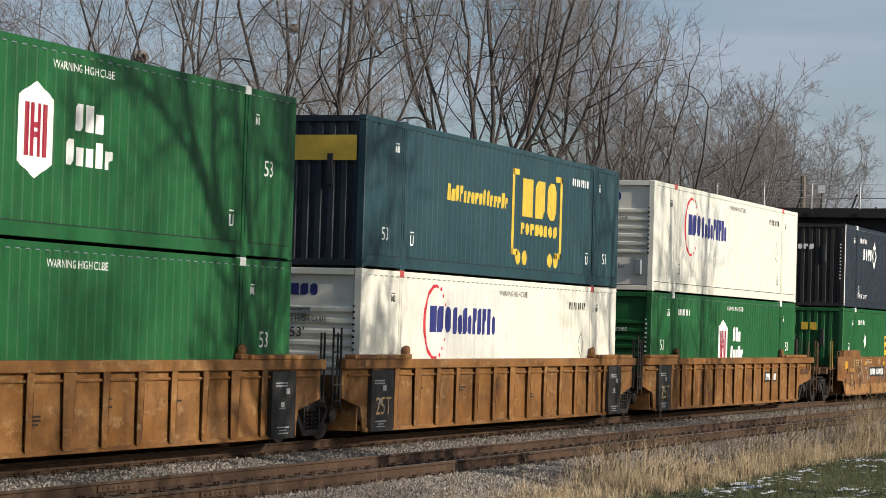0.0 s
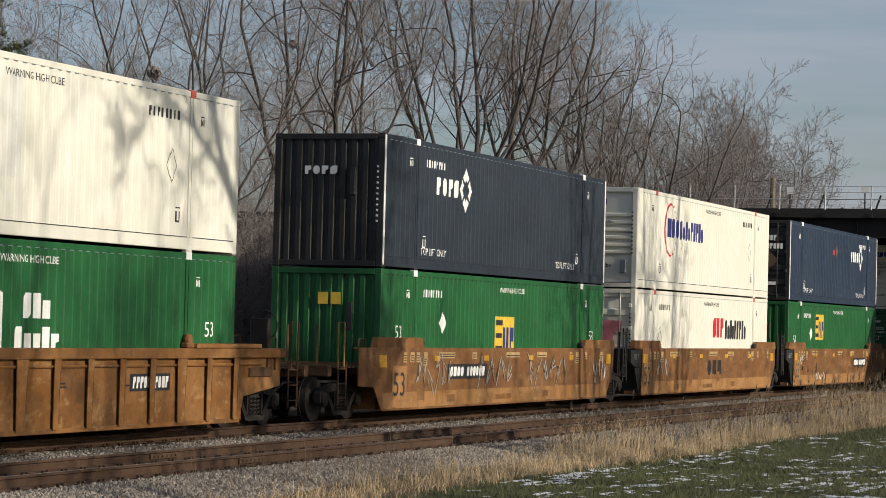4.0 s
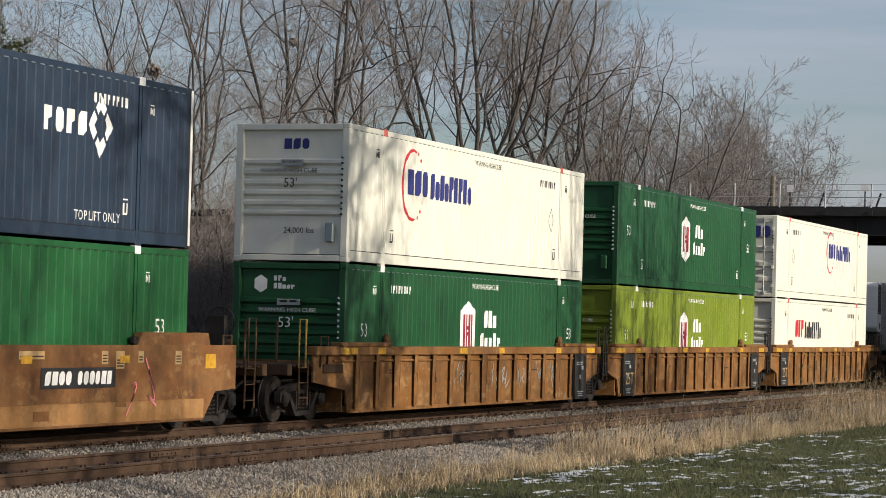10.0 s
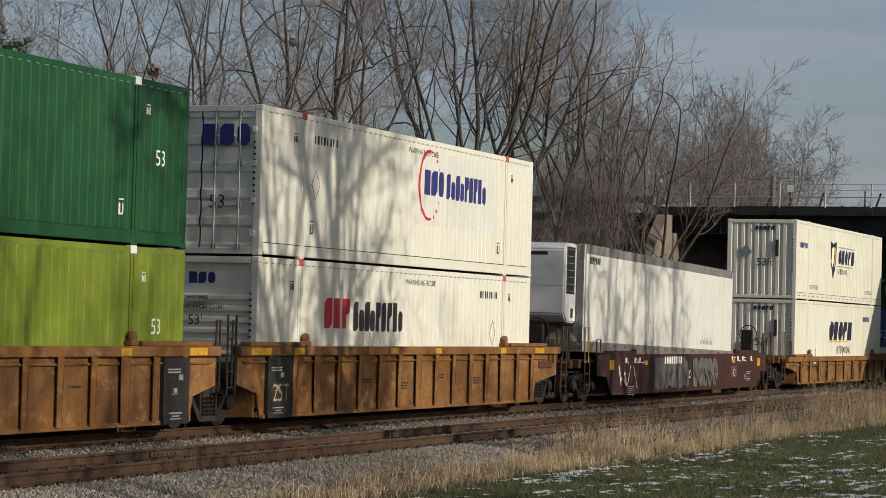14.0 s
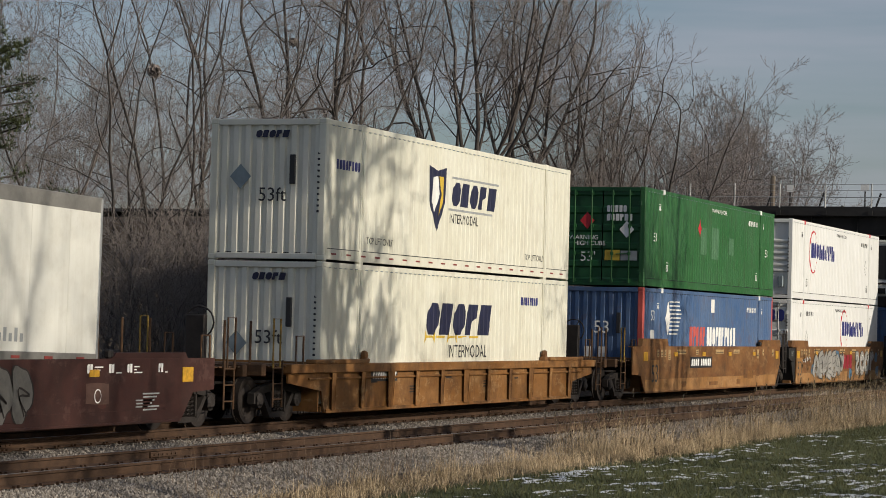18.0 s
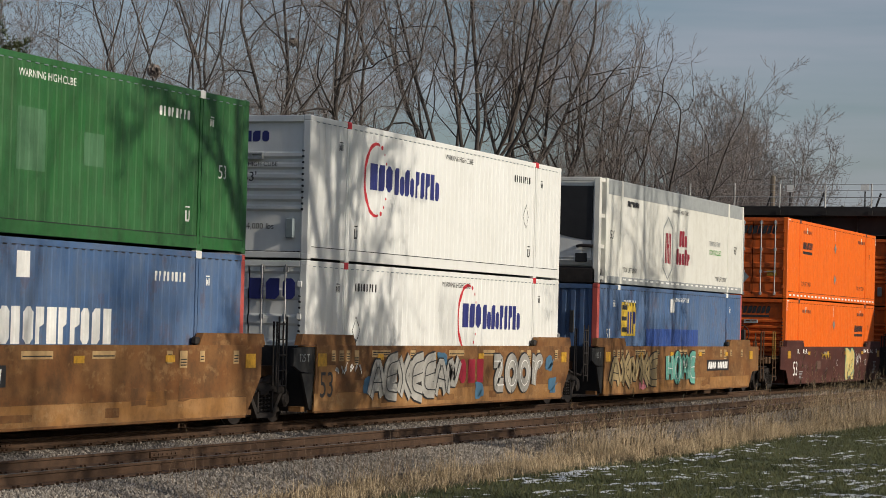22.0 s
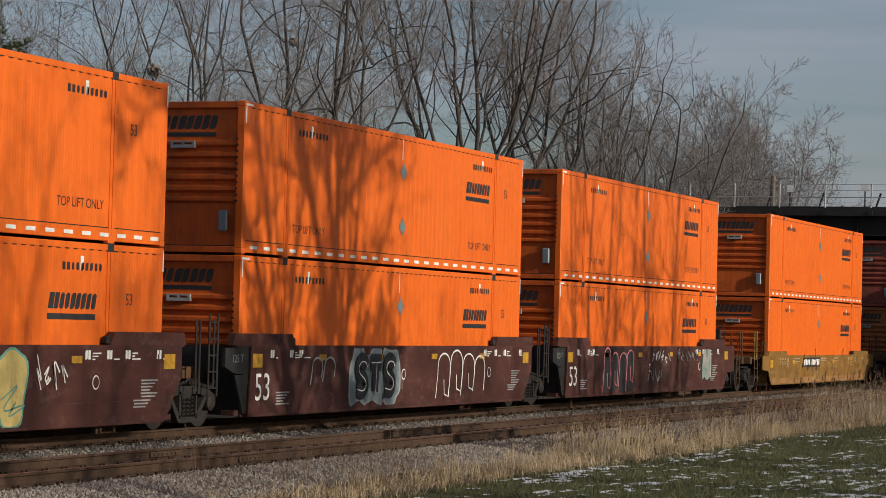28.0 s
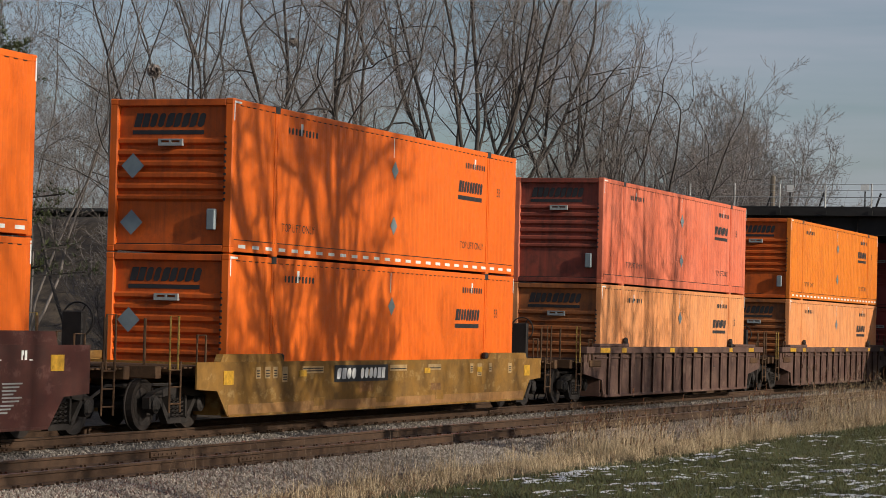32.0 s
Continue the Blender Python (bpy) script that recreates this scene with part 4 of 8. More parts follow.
def roof_sheet():
    bm = bmesh.new()
    n = 46
    rows = []
    for i in range(n + 1):
        x = 0.1 + (LENGTH - 0.2) * i / n
        z = HIGH - 0.03 + (0.015 if i % 2 else 0.0)
        rows.append((bm.verts.new((x, -WIDE + 0.05, z)), bm.verts.new((x, WIDE - 0.05, z))))
    for a, b in zip(rows, rows[1:]):
        bm.faces.new((a[0], b[0], b[1], a[1]))
    return bm


def end_nose(x, s):
    """Front wall: smooth panel on top, rolled ribs across the middle, smooth panel below. s: -1 faces the lower x."""
    bm = bmesh.new()
    pts = [(0.13, 0.0), (0.16, 0.06), (0.95, 0.06), (1.0, 0.0)]
    z = 1.0
    for k in range(5):
        pts += [(z + 0.05, 0.0), (z + 0.09, 0.07), (z + 0.15, 0.07), (z + 0.20, 0.0)]
        z += 0.215
    pts += [(2.12, 0.0), (2.16, 0.06), (2.74, 0.06), (2.78, 0.0)]
    rows = [(bm.verts.new((x - s * d, -WIDE + 0.15, q)), bm.verts.new((x - s * d, WIDE - 0.15, q))) for q, d in pts]
    for a, b in zip(rows, rows[1:]):
        bm.faces.new((a[0], a[1], b[1], b[0]) if s > 0 else (a[0], b[0], b[1], a[1]))
    return bm


def end_upright(x, s):
    """End wall with deep upright corrugations."""
    bm = bmesh.new()
    ys, y, k = [], -WIDE + 0.15, 0
    while y < WIDE - 0.15:
        for f, d in ((0, 0.0), (0.11, 0.0), (0.14, 0.05), (0.23, 0.05)):
            if y + f < WIDE - 0.15:
                ys.append((y + f, d))
        y += 0.26
    ys.append((WIDE - 0.15, 0.0))
    rows = [(bm.verts.new((x - s * d, q, 0.13)), bm.verts.new((x - s * d, q, HIGH - 0.13))) for q, d in ys]
    for a, b in zip(rows, rows[1:]):
        bm.faces.new((a[0], a[1], b[1], b[0]) if s > 0 else (a[0], b[0], b[1], a[1]))
    return bm


def door_leaf(x, y0, y1):
    bm = bmesh.new()
    pts = [(0.13, 0.0)]
    z = 0.2
    while z < HIGH - 0.55:
        pts += [(z, 0.0), (z + 0.05, 0.035), (z + 0.33, 0.035), (z + 0.38, 0.0)]
        z += 0.52
    pts.append((HIGH - 0.13, 0.0))
    rows = [(bm.verts.new((x + d, y0, q)), bm.verts.new((x + d, y1, q))) for q, d in pts]
    for a, b in zip(rows, rows[1:]):
        bm.faces.new((a[0], b[0], b[1], a[1]))
    return bm


# ---- markings ----
_text = {}


def text_bm(words, size, slant=0.0):
    """Lettering in Blender's own font as a flat mesh: x along, z up, from the origin."""
    key = (words, slant)
    if key not in _text:
        cu = bpy.data.curves.new("lettering", "FONT")
        cu.body, cu.size, cu.shear, cu.resolution_u = words, 1.0, slant, 3
        ob = new("lettering", cu)
        deps = bpy.context.evaluated_depsgraph_get()
        me = bpy.data.meshes.new_from_object(ob.evaluated_get(deps))
        bpy.data.objects.remove(ob)
        bpy.data.curves.remove(cu)
        _text[key] = me
    bm = bmesh.new()
    bm.from_mesh(_text[key])
    for v in bm.verts:
        v.co = Vector((v.co.x * size * 1.42, 0, v.co.y * size * 1.42))
    return bm


def flat(bm, pts):
    return bm.faces.new([bm.verts.new((x, 0, z)) for x, z in pts])


def rects(*rows):
    bm = bmesh.new()
    for x0, x1, z0, z1 in rows:
        flat(bm, ((x0, z0), (x1, z0), (x1, z1), (x0, z1)))
    return bm


def blocks(n, w, h, slant=0.0, gap=0.16, low=False, seed=0):
    """A row of n plain solid bars the size of letters, of total width w."""
    rng = random.Random(seed + n)
    bm = bmesh.new()
    cell = w / n
    for i in range(n):
        x0 = (i + gap) * cell
        x1 = x0 + cell * (1 - gap) * rng.uniform(0.84, 1.0)
        top = h * (rng.choice((0.72, 0.72, 1.0)) if low and i else 1.0)
        c = 0.28 * (x1 - x0)
        shape = rng.randrange(4)
        pts = {0: ((x0, 0), (x1, 0), (x1, top), (x0, top)),
               1: ((x0 + c, 0), (x1 - c, 0), (x1, c), (x1, top - c), (x1 - c, top), (x0 + c, top), (x0, top - c), (x0, c)),
               2: ((x0, 0), (x1 - c, 0), (x1, c), (x1, top), (x0 + c, top), (x0, top - c)),
               3: ((x0, 0), (x0 + 2 * c, 0), (x0 + 2 * c, top * 0.45), (x1, top * 0.55), (x1, top), (x0, top))}[shape]
        flat(bm, [(x + slant * z, z) for x, z in pts])
    return bm


def arc(bm, r, width, a0, a1, squash=1.0, n=24):
    last = None
    for i in range(n + 1):
        a = radians(a0 + (a1 - a0) * i / n)
        w = width * (0.35 + 0.65 * math.sin(math.pi * i / n))
        p = [bm.verts.new((math.cos(a) * q * squash, 0, math.sin(a) * q)) for q in (r - w, r + w * 0.4)]
        if last:
            bm.faces.new((last[0], last[1], p[1], p[0]))
        last = p
    return bm


def dot(bm, x, z, r, n=10):
    flat(bm, [(x + r * math.cos(k * math.tau / n), z + r * math.sin(k * math.tau / n)) for k in range(n)])


def on_side(thing, name, bm, material, x, z, depth, label=""):
    """Lays a flat marking on the near side, down into the corrugations."""
    for v in bm.verts:
        v.co.x += x
        v.co.z += z
    x0, x1 = min(v.co.x for v in bm.verts), max(v.co.x for v in bm.verts)
    if depth > 0:
        for b in breaks(x0, x1):
            bmesh.ops.bisect_plane(bm, geom=bm.verts[:] + bm.edges[:] + bm.faces[:], plane_co=(b, 0, 0), plane_no=(1, 0, 0))
    for v in bm.verts:
        v.co.y = -WIDE + 0.006 + groove(v.co.x, depth) - 0.004
    for f in bm.faces:
        f.normal_update()
        if f.normal.y > 0:
            f.normal_flip()
    return part(name, bm, material, thing, label)


def on_end(thing, name, bm, material, y, z, label="", out=0.008, upright=False):
    """Lays a flat marking on the end that faces the lower x; y runs to the reader's right."""
    for v in bm.verts:
        a, b = v.co.x, v.co.z
        if upright:
            a, b = -b, a
        v.co = Vector((-out, -(a + y), b + z))
    for f in bm.faces:
        f.normal_update()
        if f.normal.x > 0:
            f.normal_flip()
    return part(name, bm, material, thing, label)


def ring_mark(c, x, z, k, d, small=False):
    """Red open ring with dots and a dark blue wordmark in plain blocks."""
    bm = arc(bmesh.new(), 0.78 * k, 0.09 * k, 72, 285, 0.82)
    on_side(c, "ring_mark", bm, M["red_ink"], x, z, d, "red open ring")
    bm = bmesh.new()
    for a, r in ((62, 0.05), (45, 0.04), (28, 0.03), (-62, 0.05), (-45, 0.04), (-28, 0.03)):
        dot(bm, math.cos(radians(a)) * 0.66 * k, math.sin(radians(a)) * 0.8 * k, r * k)
    on_side(c, "ring_dot", bm, M["red_ink"], x, z, d)
    on_side(c, "wordmark", blocks(3, 1.35 * k, 0.56 * k, gap=0.10, seed=3), M["blue_ink"], x - 0.36 * k, z - 0.22 * k, d, "dark blue block wordmark")
    on_side(c, "wordmark", blocks(9, 2.75 * k, 0.58 * k, gap=0.1, low=True, seed=8), M["blue_ink"], x + 1.05 * k, z - 0.25 * k, d)


def hex_mark(c, x, z, d, tint, word, k=1.0, outline=False):
    pts = [(0, 1.0), (0.72, 0.68), (0.72, -0.68), (0, -1.0), (-0.72, -0.68), (-0.72, 0.68)]
    bm = bmesh.new()
    if outline:
        for (ax, az), (bx, bz) in zip(pts, pts[1:] + pts[:1]):
            flat(bm, ((ax * k, az * k), (bx * k, bz * k), (bx * k * 0.9, bz * k * 0.93), (ax * k * 0.9, az * k * 0.93)))
        on_side(c, "hexagon", bm, tint, x, z, d)
    else:
        flat(bm, [(a * k, b * k) for a, b in pts])
        on_side(c, "hexagon", bm, M["white_ink"], x, z, d, "white long hexagon")
    bm = rects(*[(a * k, b * k, e * k, f * k) for a, b, e, f in ((-0.44, -0.29, -0.55, 0.55), (-0.2, -0.06, -0.55, 0.55), (0.06, 0.2, -0.55, 0.55), (0.29, 0.44, -0.55, 0.55), (-0.06, 0.06, 0.04, 0.16), (-0.06, 0.06, -0.16, -0.04))])
    ob = on_side(c, "hexagon_mark", bm, tint, x, z, d, "red upright bars")
    for v in ob.data.vertices:
        v.co.y -= 0.004
    on_side(c, "wordmark", blocks(3, 1.3 * k, 0.58 * k, low=True, seed=2), word, x + 1.55 * k, z + 0.12 * k, d)
    on_side(c, "wordmark", blocks(5, 2.1 * k, 0.55 * k, low=True, seed=4), word, x + 1.2 * k, z - 0.62 * k, d)


def square_mark(c, x, z, d, k=1.0):
    on_side(c, "logo_panel", rects((0, 1.42 * k, 0, 0.95 * k)), M["gold"], x, z, d, "golden yellow square panel")
    for nm, bm, mt in (("logo_mark", rects((0.08, 0.6, 1.28, 1.5), (0.08, 0.55, 0.75, 0.95), (0.08, 0.6, 0.2, 0.42)), M["ink"]),
                       ("logo_wedge", rects((0.68, 0.82, 0.12, 1.2), (0.96, 1.1, 0.12, 1.2), (1.22, 1.36, 0.12, 1.2), (1.36, 1.52, 0.6, 1.2)), M["blue_ink"])):
        for v in bm.verts:
            v.co = Vector((v.co.x * 0.887 * k, 0, v.co.z * 0.576 * k))
        ob = on_side(c, nm, bm, mt, x, z, d)
        for v in ob.data.vertices:
            v.co.y -= 0.003


def italic_mark(c, x, z, w, d, k=1.0):
    """Slanted black block wordmark over a bar."""
    bm = blocks(9, w, 0.24 * k, 0.25, 0.12, seed=6)
    for a, b, e, f in ((0, w, -0.16 * k, -0.07 * k),):
        flat(bm, ((a, e), (b, e), (b, f), (a, f)))
    return on_side(c, "wordmark", bm, M["ink"], x, z, d, "black slanted block wordmark over a bar")


def small_marks(c, ink, d, seed, code_left=True, text="WARNING HIGH CUBE", text_x=7.25):
    """The small stencils that all the boxes carry near their posts."""
    if text:
        on_side(c, "stencil", text_bm(text, 0.125), ink, text_x + 0.4, 2.53, d)
    on_side(c, "code_mark", blocks(8, 1.25, 0.17, gap=0.45, seed=seed), ink, POST_A + 0.45 if code_left else POST_B - 1.75, 2.32, d)
    on_side(c, "stencil", rects((0, 0.17, 0.16, 0.18), (0, 0.035, 0, 0.13), (0.045, 0.075, 0.02, 0.1), (0.085, 0.115, 0, 0.13), (0.135, 0.17, 0, 0.13)), ink, 1.5, 2.28, d)
    on_side(c, "stencil", rects((0, 0.17, 0.16, 0.18), (0, 0.035, 0, 0.13), (0.045, 0.075, 0.02, 0.1), (0.085, 0.115, 0, 0.13), (0.135, 0.17, 0, 0.13)), ink, 14.5, 2.28, d)
    on_side(c, "stencil", rects((0, 0.17, 0.25, 0.275), (0, 0.04, 0, 0.2), (0.04, 0.13, 0, 0.035), (0.115, 0.155, 0.03, 0.2)), ink, POST_A + 0.4, 0.5, d)
    on_side(c, "stencil", rects((0, 0.17, 0.25, 0.275), (0, 0.04, 0, 0.2), (0.04, 0.13, 0, 0.035), (0.115, 0.155, 0.03, 0.2)), ink, 13.6, 0.5, d)


SMALL = ("top_rail_slot", "bracket", "stencil", "wordmark", "code_mark", "slogan_mark", "ring_dot", "speed_line", "graffiti", "graffiti_outline", "graffiti_line", "graffiti_fill", "wheel_dot", "hexagon_mark", "logo_mark")


# ---- a 53 ft container ----


def grooved_post(x, s):
    """An upright post with a narrow groove down its outer face."""
    bm = bmesh.new()
    i, o, g = s * (WIDE - 0.10), s * (WIDE + 0.004), s * (WIDE - 0.018)
    ring = ((x - 0.10, i), (x + 0.10, i), (x + 0.10, o), (x + 0.012, o), (x + 0.012, g), (x - 0.012, g), (x - 0.012, o), (x - 0.10, o))
    lo, hi = ([bm.verts.new((p, q, z)) for p, q in ring] for z in (0.03, HIGH - 0.02))
    for k in range(8):
        bm.faces.new((lo[k], lo[(k + 1) % 8], hi[(k + 1) % 8], hi[k]))
    bm.faces.new(lo)
    bm.faces.new(hi)
    bmesh.ops.recalc_face_normals(bm, faces=bm.faces)
    return bm


def container(label, paint_name, end="nose", end_paint=None, post=None, depth=0.011, tab=None, rail_z=0.25, doors_trim="galvanised"):
    P, E = M[paint_name], M[end_paint or paint_name]
    K = M[post] if post else P
    c = tagged(new("shipping_container"), label, "container", "double-stacked containers")
    part("side_panel", cached(("side_panel", depth, -1), lambda: side_sheet(depth, -1), P), None, c)
    part("side_panel", cached(("side_panel", depth, 1), lambda: side_sheet(depth, 1), P), None, c)
    part("roof", cached(("roof",), roof_sheet, P), None, c)
    part("floor", cached(("floor",), lambda: boxes((0.05, LENGTH - 0.05, -WIDE + 0.06, WIDE - 0.06, 0.06, 0.16)), M["dark_steel"]), None, c)
    for s in (-1, 1):
        a, b = sorted((s * (WIDE - 0.09), s * WIDE))
        part("bottom_rail", cached(("bottom_rail", s, rail_z), lambda: boxes((0.12, LENGTH - 0.12, a, b, 0.03, rail_z), bevel=0.008), P), None, c)
        part("rail_seam", cached(("rail_seam", s), lambda: boxes((0.17, LENGTH - 0.17, min(s * (WIDE - 0.05), s * (WIDE + 0.001)), max(s * (WIDE - 0.05), s * (WIDE + 0.001)), rail_z - 0.004, rail_z + 0.012)), M["grille"]), None, c)
        part("top_rail", cached(("top_rail", s), lambda: boxes((0.12, LENGTH - 0.12, a, b, HIGH - 0.12, HIGH - 0.01), bevel=0.008), P), None, c)
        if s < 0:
            # dark dashes stand for the shade in the rib hollows under the rail
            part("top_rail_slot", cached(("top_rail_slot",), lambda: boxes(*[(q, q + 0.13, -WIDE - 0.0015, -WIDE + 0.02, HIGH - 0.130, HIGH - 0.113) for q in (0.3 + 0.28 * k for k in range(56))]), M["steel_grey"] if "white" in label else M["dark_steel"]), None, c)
        for x in (POST_A, POST_B):
            a2, b2 = sorted((s * (WIDE - 0.10), s * (WIDE + 0.004)))
            part("stacking_post", cached(("stacking_post", s, x), lambda: grooved_post(x, s), P), None, c)
            if s < 0:
                T = M[tab] if tab else P
                part("post_casting", cached(("post_casting", s, x), lambda: boxes((x - 0.11, x + 0.11, a2 - 0.006, b2, HIGH - 0.14, HIGH + 0.012), bevel=0.012), T), None, c)
                part("post_casting", cached(("post_casting_low", s, x), lambda: boxes((x - 0.11, x + 0.11, a2 - 0.006, b2, -0.012, 0.12), bevel=0.012), P), None, c)
    for x0, x1 in ((0.0, 0.17), (LENGTH - 0.17, LENGTH)):
        for s in (-1, 1):
            a, b = sorted((s * (WIDE - 0.17), s * WIDE))
            part("corner_post", cached(("corner_post", x0, s), lambda: boxes((x0, x1, a, b, 0.10, HIGH - 0.10), bevel=0.02), K), None, c)
            for z0, z1 in ((0.0, 0.12), (HIGH - 0.12, HIGH)):
                a3, b3 = sorted((s * (WIDE - 0.17), s * (WIDE + 0.003)))
                part("corner_casting", cached(("corner_casting", x0, s, z0), lambda: boxes((x0 - 0.003, x1 + 0.003, a3, b3, z0, z1), bevel=0.02), K), None, c)
        part("header", cached(("header", x0), lambda: boxes((x0, x1, -WIDE + 0.17, WIDE - 0.17, HIGH - 0.14, HIGH - 0.015), bevel=0.01), E), None, c)
        part("sill", cached(("sill", x0), lambda: boxes((x0, x1, -WIDE + 0.17, WIDE - 0.17, 0.02, 0.14), bevel=0.01), E), None, c)
    make_end = {"nose": end_nose, "upright": end_upright}.get(end)
    if make_end:
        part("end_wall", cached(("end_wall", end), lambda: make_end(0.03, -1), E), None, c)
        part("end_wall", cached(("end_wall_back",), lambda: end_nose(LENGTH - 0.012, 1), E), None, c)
        if end == "nose":
            part("vent", cached(("vent",), lambda: boxes((-0.03, 0.05, -0.25, 0.25, 2.0, 2.06), (-0.03, 0.05, -0.25, 0.25, 2.10, 2.13), (-0.03, 0.05, -0.25, -0.2, 2.06, 2.10), (-0.03, 0.05, 0.2, 0.25, 2.06, 2.10), (-0.03, 0.05, -0.02, 0.02, 2.06, 2.10)), M["grey_ink"]), None, c, "small grey vent")
            part("document_box", cached(("document_box",), lambda: boxes((-0.045, 0.05, -0.98, -0.80, 0.42, 0.82), bevel=0.02), M["steel_grey"] if "range" in label or "red" in label else E), None, c)
        else:
            part("vent", cached(("vent_up",), lambda: boxes((-0.02, 0.06, -0.62, -0.50, 1.55, 2.15), bevel=0.01), M["ink"]), None, c, "dark upright vent slot")
    else:
        for y0, y1 in ((-WIDE + 0.16, -0.015), (0.015, WIDE - 0.16)):
            leaf = part("door", cached(("door", y0), lambda: door_leaf(0.03, y0, y1), E), None, c)
            w = y1 - y0
            for f in (0.27, 0.73):
                y = y0 + w * f
                bm = bmesh.new()
                tube(bm, ((-0.02, y, 0.10), (-0.02, y, HIGH - 0.10)), 0.02, 8)
                for z in (0.16, 0.95, 1.75, HIGH - 0.2):
                    box(bm, -0.03, 0.03, y - 0.045, y + 0.045, z - 0.05, z + 0.05)
                part("lock_rod", bm, M[doors_trim], leaf)
            bm = bmesh.new()
            tube(bm, ((-0.035, y0 + w * 0.27, 0.95), (-0.035, y0 + w * 0.62, 0.93)), 0.016, 6)
            part("handle", bm, M[doors_trim], leaf)
            for z in (0.35, 1.0, 1.7, 2.35):
                yy = y0 if y0 < -0.5 else y1
                part("hinge", boxes((-0.015, 0.04, yy - 0.05, yy + 0.05, z, z + 0.12), bevel=0.01), E, leaf)
        part("end_wall", cached(("end_wall_back",), lambda: end_nose(LENGTH - 0.012, 1), E), None, c)
    return c


def set_on(c, place, z):
    MOVERS.append((c, place, 0.0, z))
    return c


def upright_code(c, ink):
    on_end(c, "code_mark", blocks(11, 1.3, 0.055, gap=0.6, seed=4), ink, 1.17, 0.9, out=0.004, upright=True)


def white_ring_box(place, z, ring_x, ring_z, end="nose", tab="red_post", patch=False, k=1.0, code_left=False, mark="ring", tone="white"):
    c = container("white ribbed container with " + ("a red ring and dark blue wordmark" if mark == "ring" else "a red and black wordmark"), tone, end, tab=tab)
    if patch:
        ob = on_side(c, "repaint_patch", rects((-0.9, 4.6, -0.9, 0.75)), M["grey_white"], ring_x, ring_z, 0.011)
        for v in ob.data.vertices:
            v.co.y += 0.002
    if mark == "ring":
        ring_mark(c, ring_x, ring_z, k, 0.011)
    else:
        on_side(c, "wordmark", blocks(3, 1.35, 0.62, gap=0.08, seed=9), M["red_ink"], ring_x, ring_z, 0.011, "red block wordmark")
        on_side(c, "wordmark", blocks(9, 2.85, 0.62, gap=0.1, low=True, seed=8), M["ink"], ring_x + 1.5, ring_z - 0.05, 0.011, "black block wordmark")
    small_marks(c, M["ink"], 0.011, int(place), code_left)
    on_side(c, "placard", (lambda b: (flat(b, ((0, 0.3), (0.02, 0.3), (0.22, 0), (0.2, 0))), flat(b, ((0, 0.3), (0.02, 0.3), (-0.18, 0), (-0.2, 0))), flat(b, ((-0.2, 0), (-0.18, 0), (0.02, -0.3), (0, -0.3))), flat(b, ((0.2, 0), (0.22, 0), (0.02, -0.3), (0, -0.3))), b)[-1])(bmesh.new()), M["ink"], 2.6 if code_left else 13.4, 1.5, 0.011)
    if end == "nose":
        on_end(c, "wordmark", blocks(3, 0.62, 0.22, gap=0.12, seed=3), M["blue_ink"], -0.25, 2.36, "dark blue block wordmark", out=-0.082)
        on_end(c, "stencil", text_bm("WARNING HIGH CUBE", 0.09), M["ink"], -0.75, 1.86, out=-0.022)
        on_end(c, "stencil", text_bm("53'", 0.19), M["ink"], -0.2, 1.56, out=-0.022)
        on_end(c, "stencil", text_bm("24,000 lbs", 0.12), M["ink"], -0.2, 0.60, out=-0.082)
    elif mark == "two_tone":
        on_end(c, "wordmark", blocks(3, 1.9, 0.62, gap=0.1, seed=9), M["pink_ink"], -1.0, 1.35, "faded pink block wordmark", out=0.03)
        on_end(c, "stencil", text_bm("WARNING HIGH CUBE", 0.11), M["ink"], -1.0, 0.8, out=0.03)
    else:
        on_end(c, "wordmark", blocks(3, 1.1, 0.42, gap=0.12, seed=3), M["blue_ink"], 0.0, 2.1, "dark blue block wordmark", out=0.03)
        on_end(c, "stencil", text_bm("53", 0.26), M["ink"], 0.2, 0.9, out=0.03)
    upright_code(c, M["ink"])
    return set_on(c, place, z)


def green_hex_box(place, z, hex_x, hex_z, paint_name="green", code_left=True, number=True, end="nose"):
    words = {"green": "green", "lime": "bright lime green", "dark_green": "dark green"}[paint_name]
    c = container(words + " ribbed container with a white hexagon mark", paint_name, end, tab="white_ink")
    hex_mark(c, hex_x, hex_z, 0.011, M["crimson_ink"], M["white_ink"], 0.70)
    small_marks(c, M["white_ink"], 0.011, int(place), code_left)
    if number:
        on_side(c, "stencil", text_bm("53", 0.28), M["white_ink"], 0.85, 1.38 if z < 2 else 1.42, 0.011)
        on_side(c, "stencil", text_bm("53", 0.28), M["white_ink"], 14.9, 1.38 if z < 2 else 1.42, 0.011)
    bm = bmesh.new()
    flat(bm, [(0.17 * math.cos(radians(60 * k + 30)), 0.19 * math.sin(radians(60 * k + 30))) for k in range(6)])
    on_end(c, "hexagon", bm, M["white_ink"], -0.68, 2.44, out=-0.082)
    on_end(c, "wordmark", blocks(5, 0.5, 0.12, low=True), M["white_ink"], -0.40, 2.34, out=-0.082)
    on_end(c, "wordmark", blocks(3, 0.3, 0.12, low=True), M["white_ink"], -0.40, 2.5, out=-0.082)
    on_end(c, "stencil", text_bm("WARNING HIGH CUBE", 0.09), M["white_ink"], -0.7, 1.86, out=-0.022)
    on_end(c, "stencil", text_bm("53'", 0.22), M["white_ink"], -0.25, 1.54, out=-0.022)
    upright_code(c, M["white_ink"])
    return set_on(c, place, z)


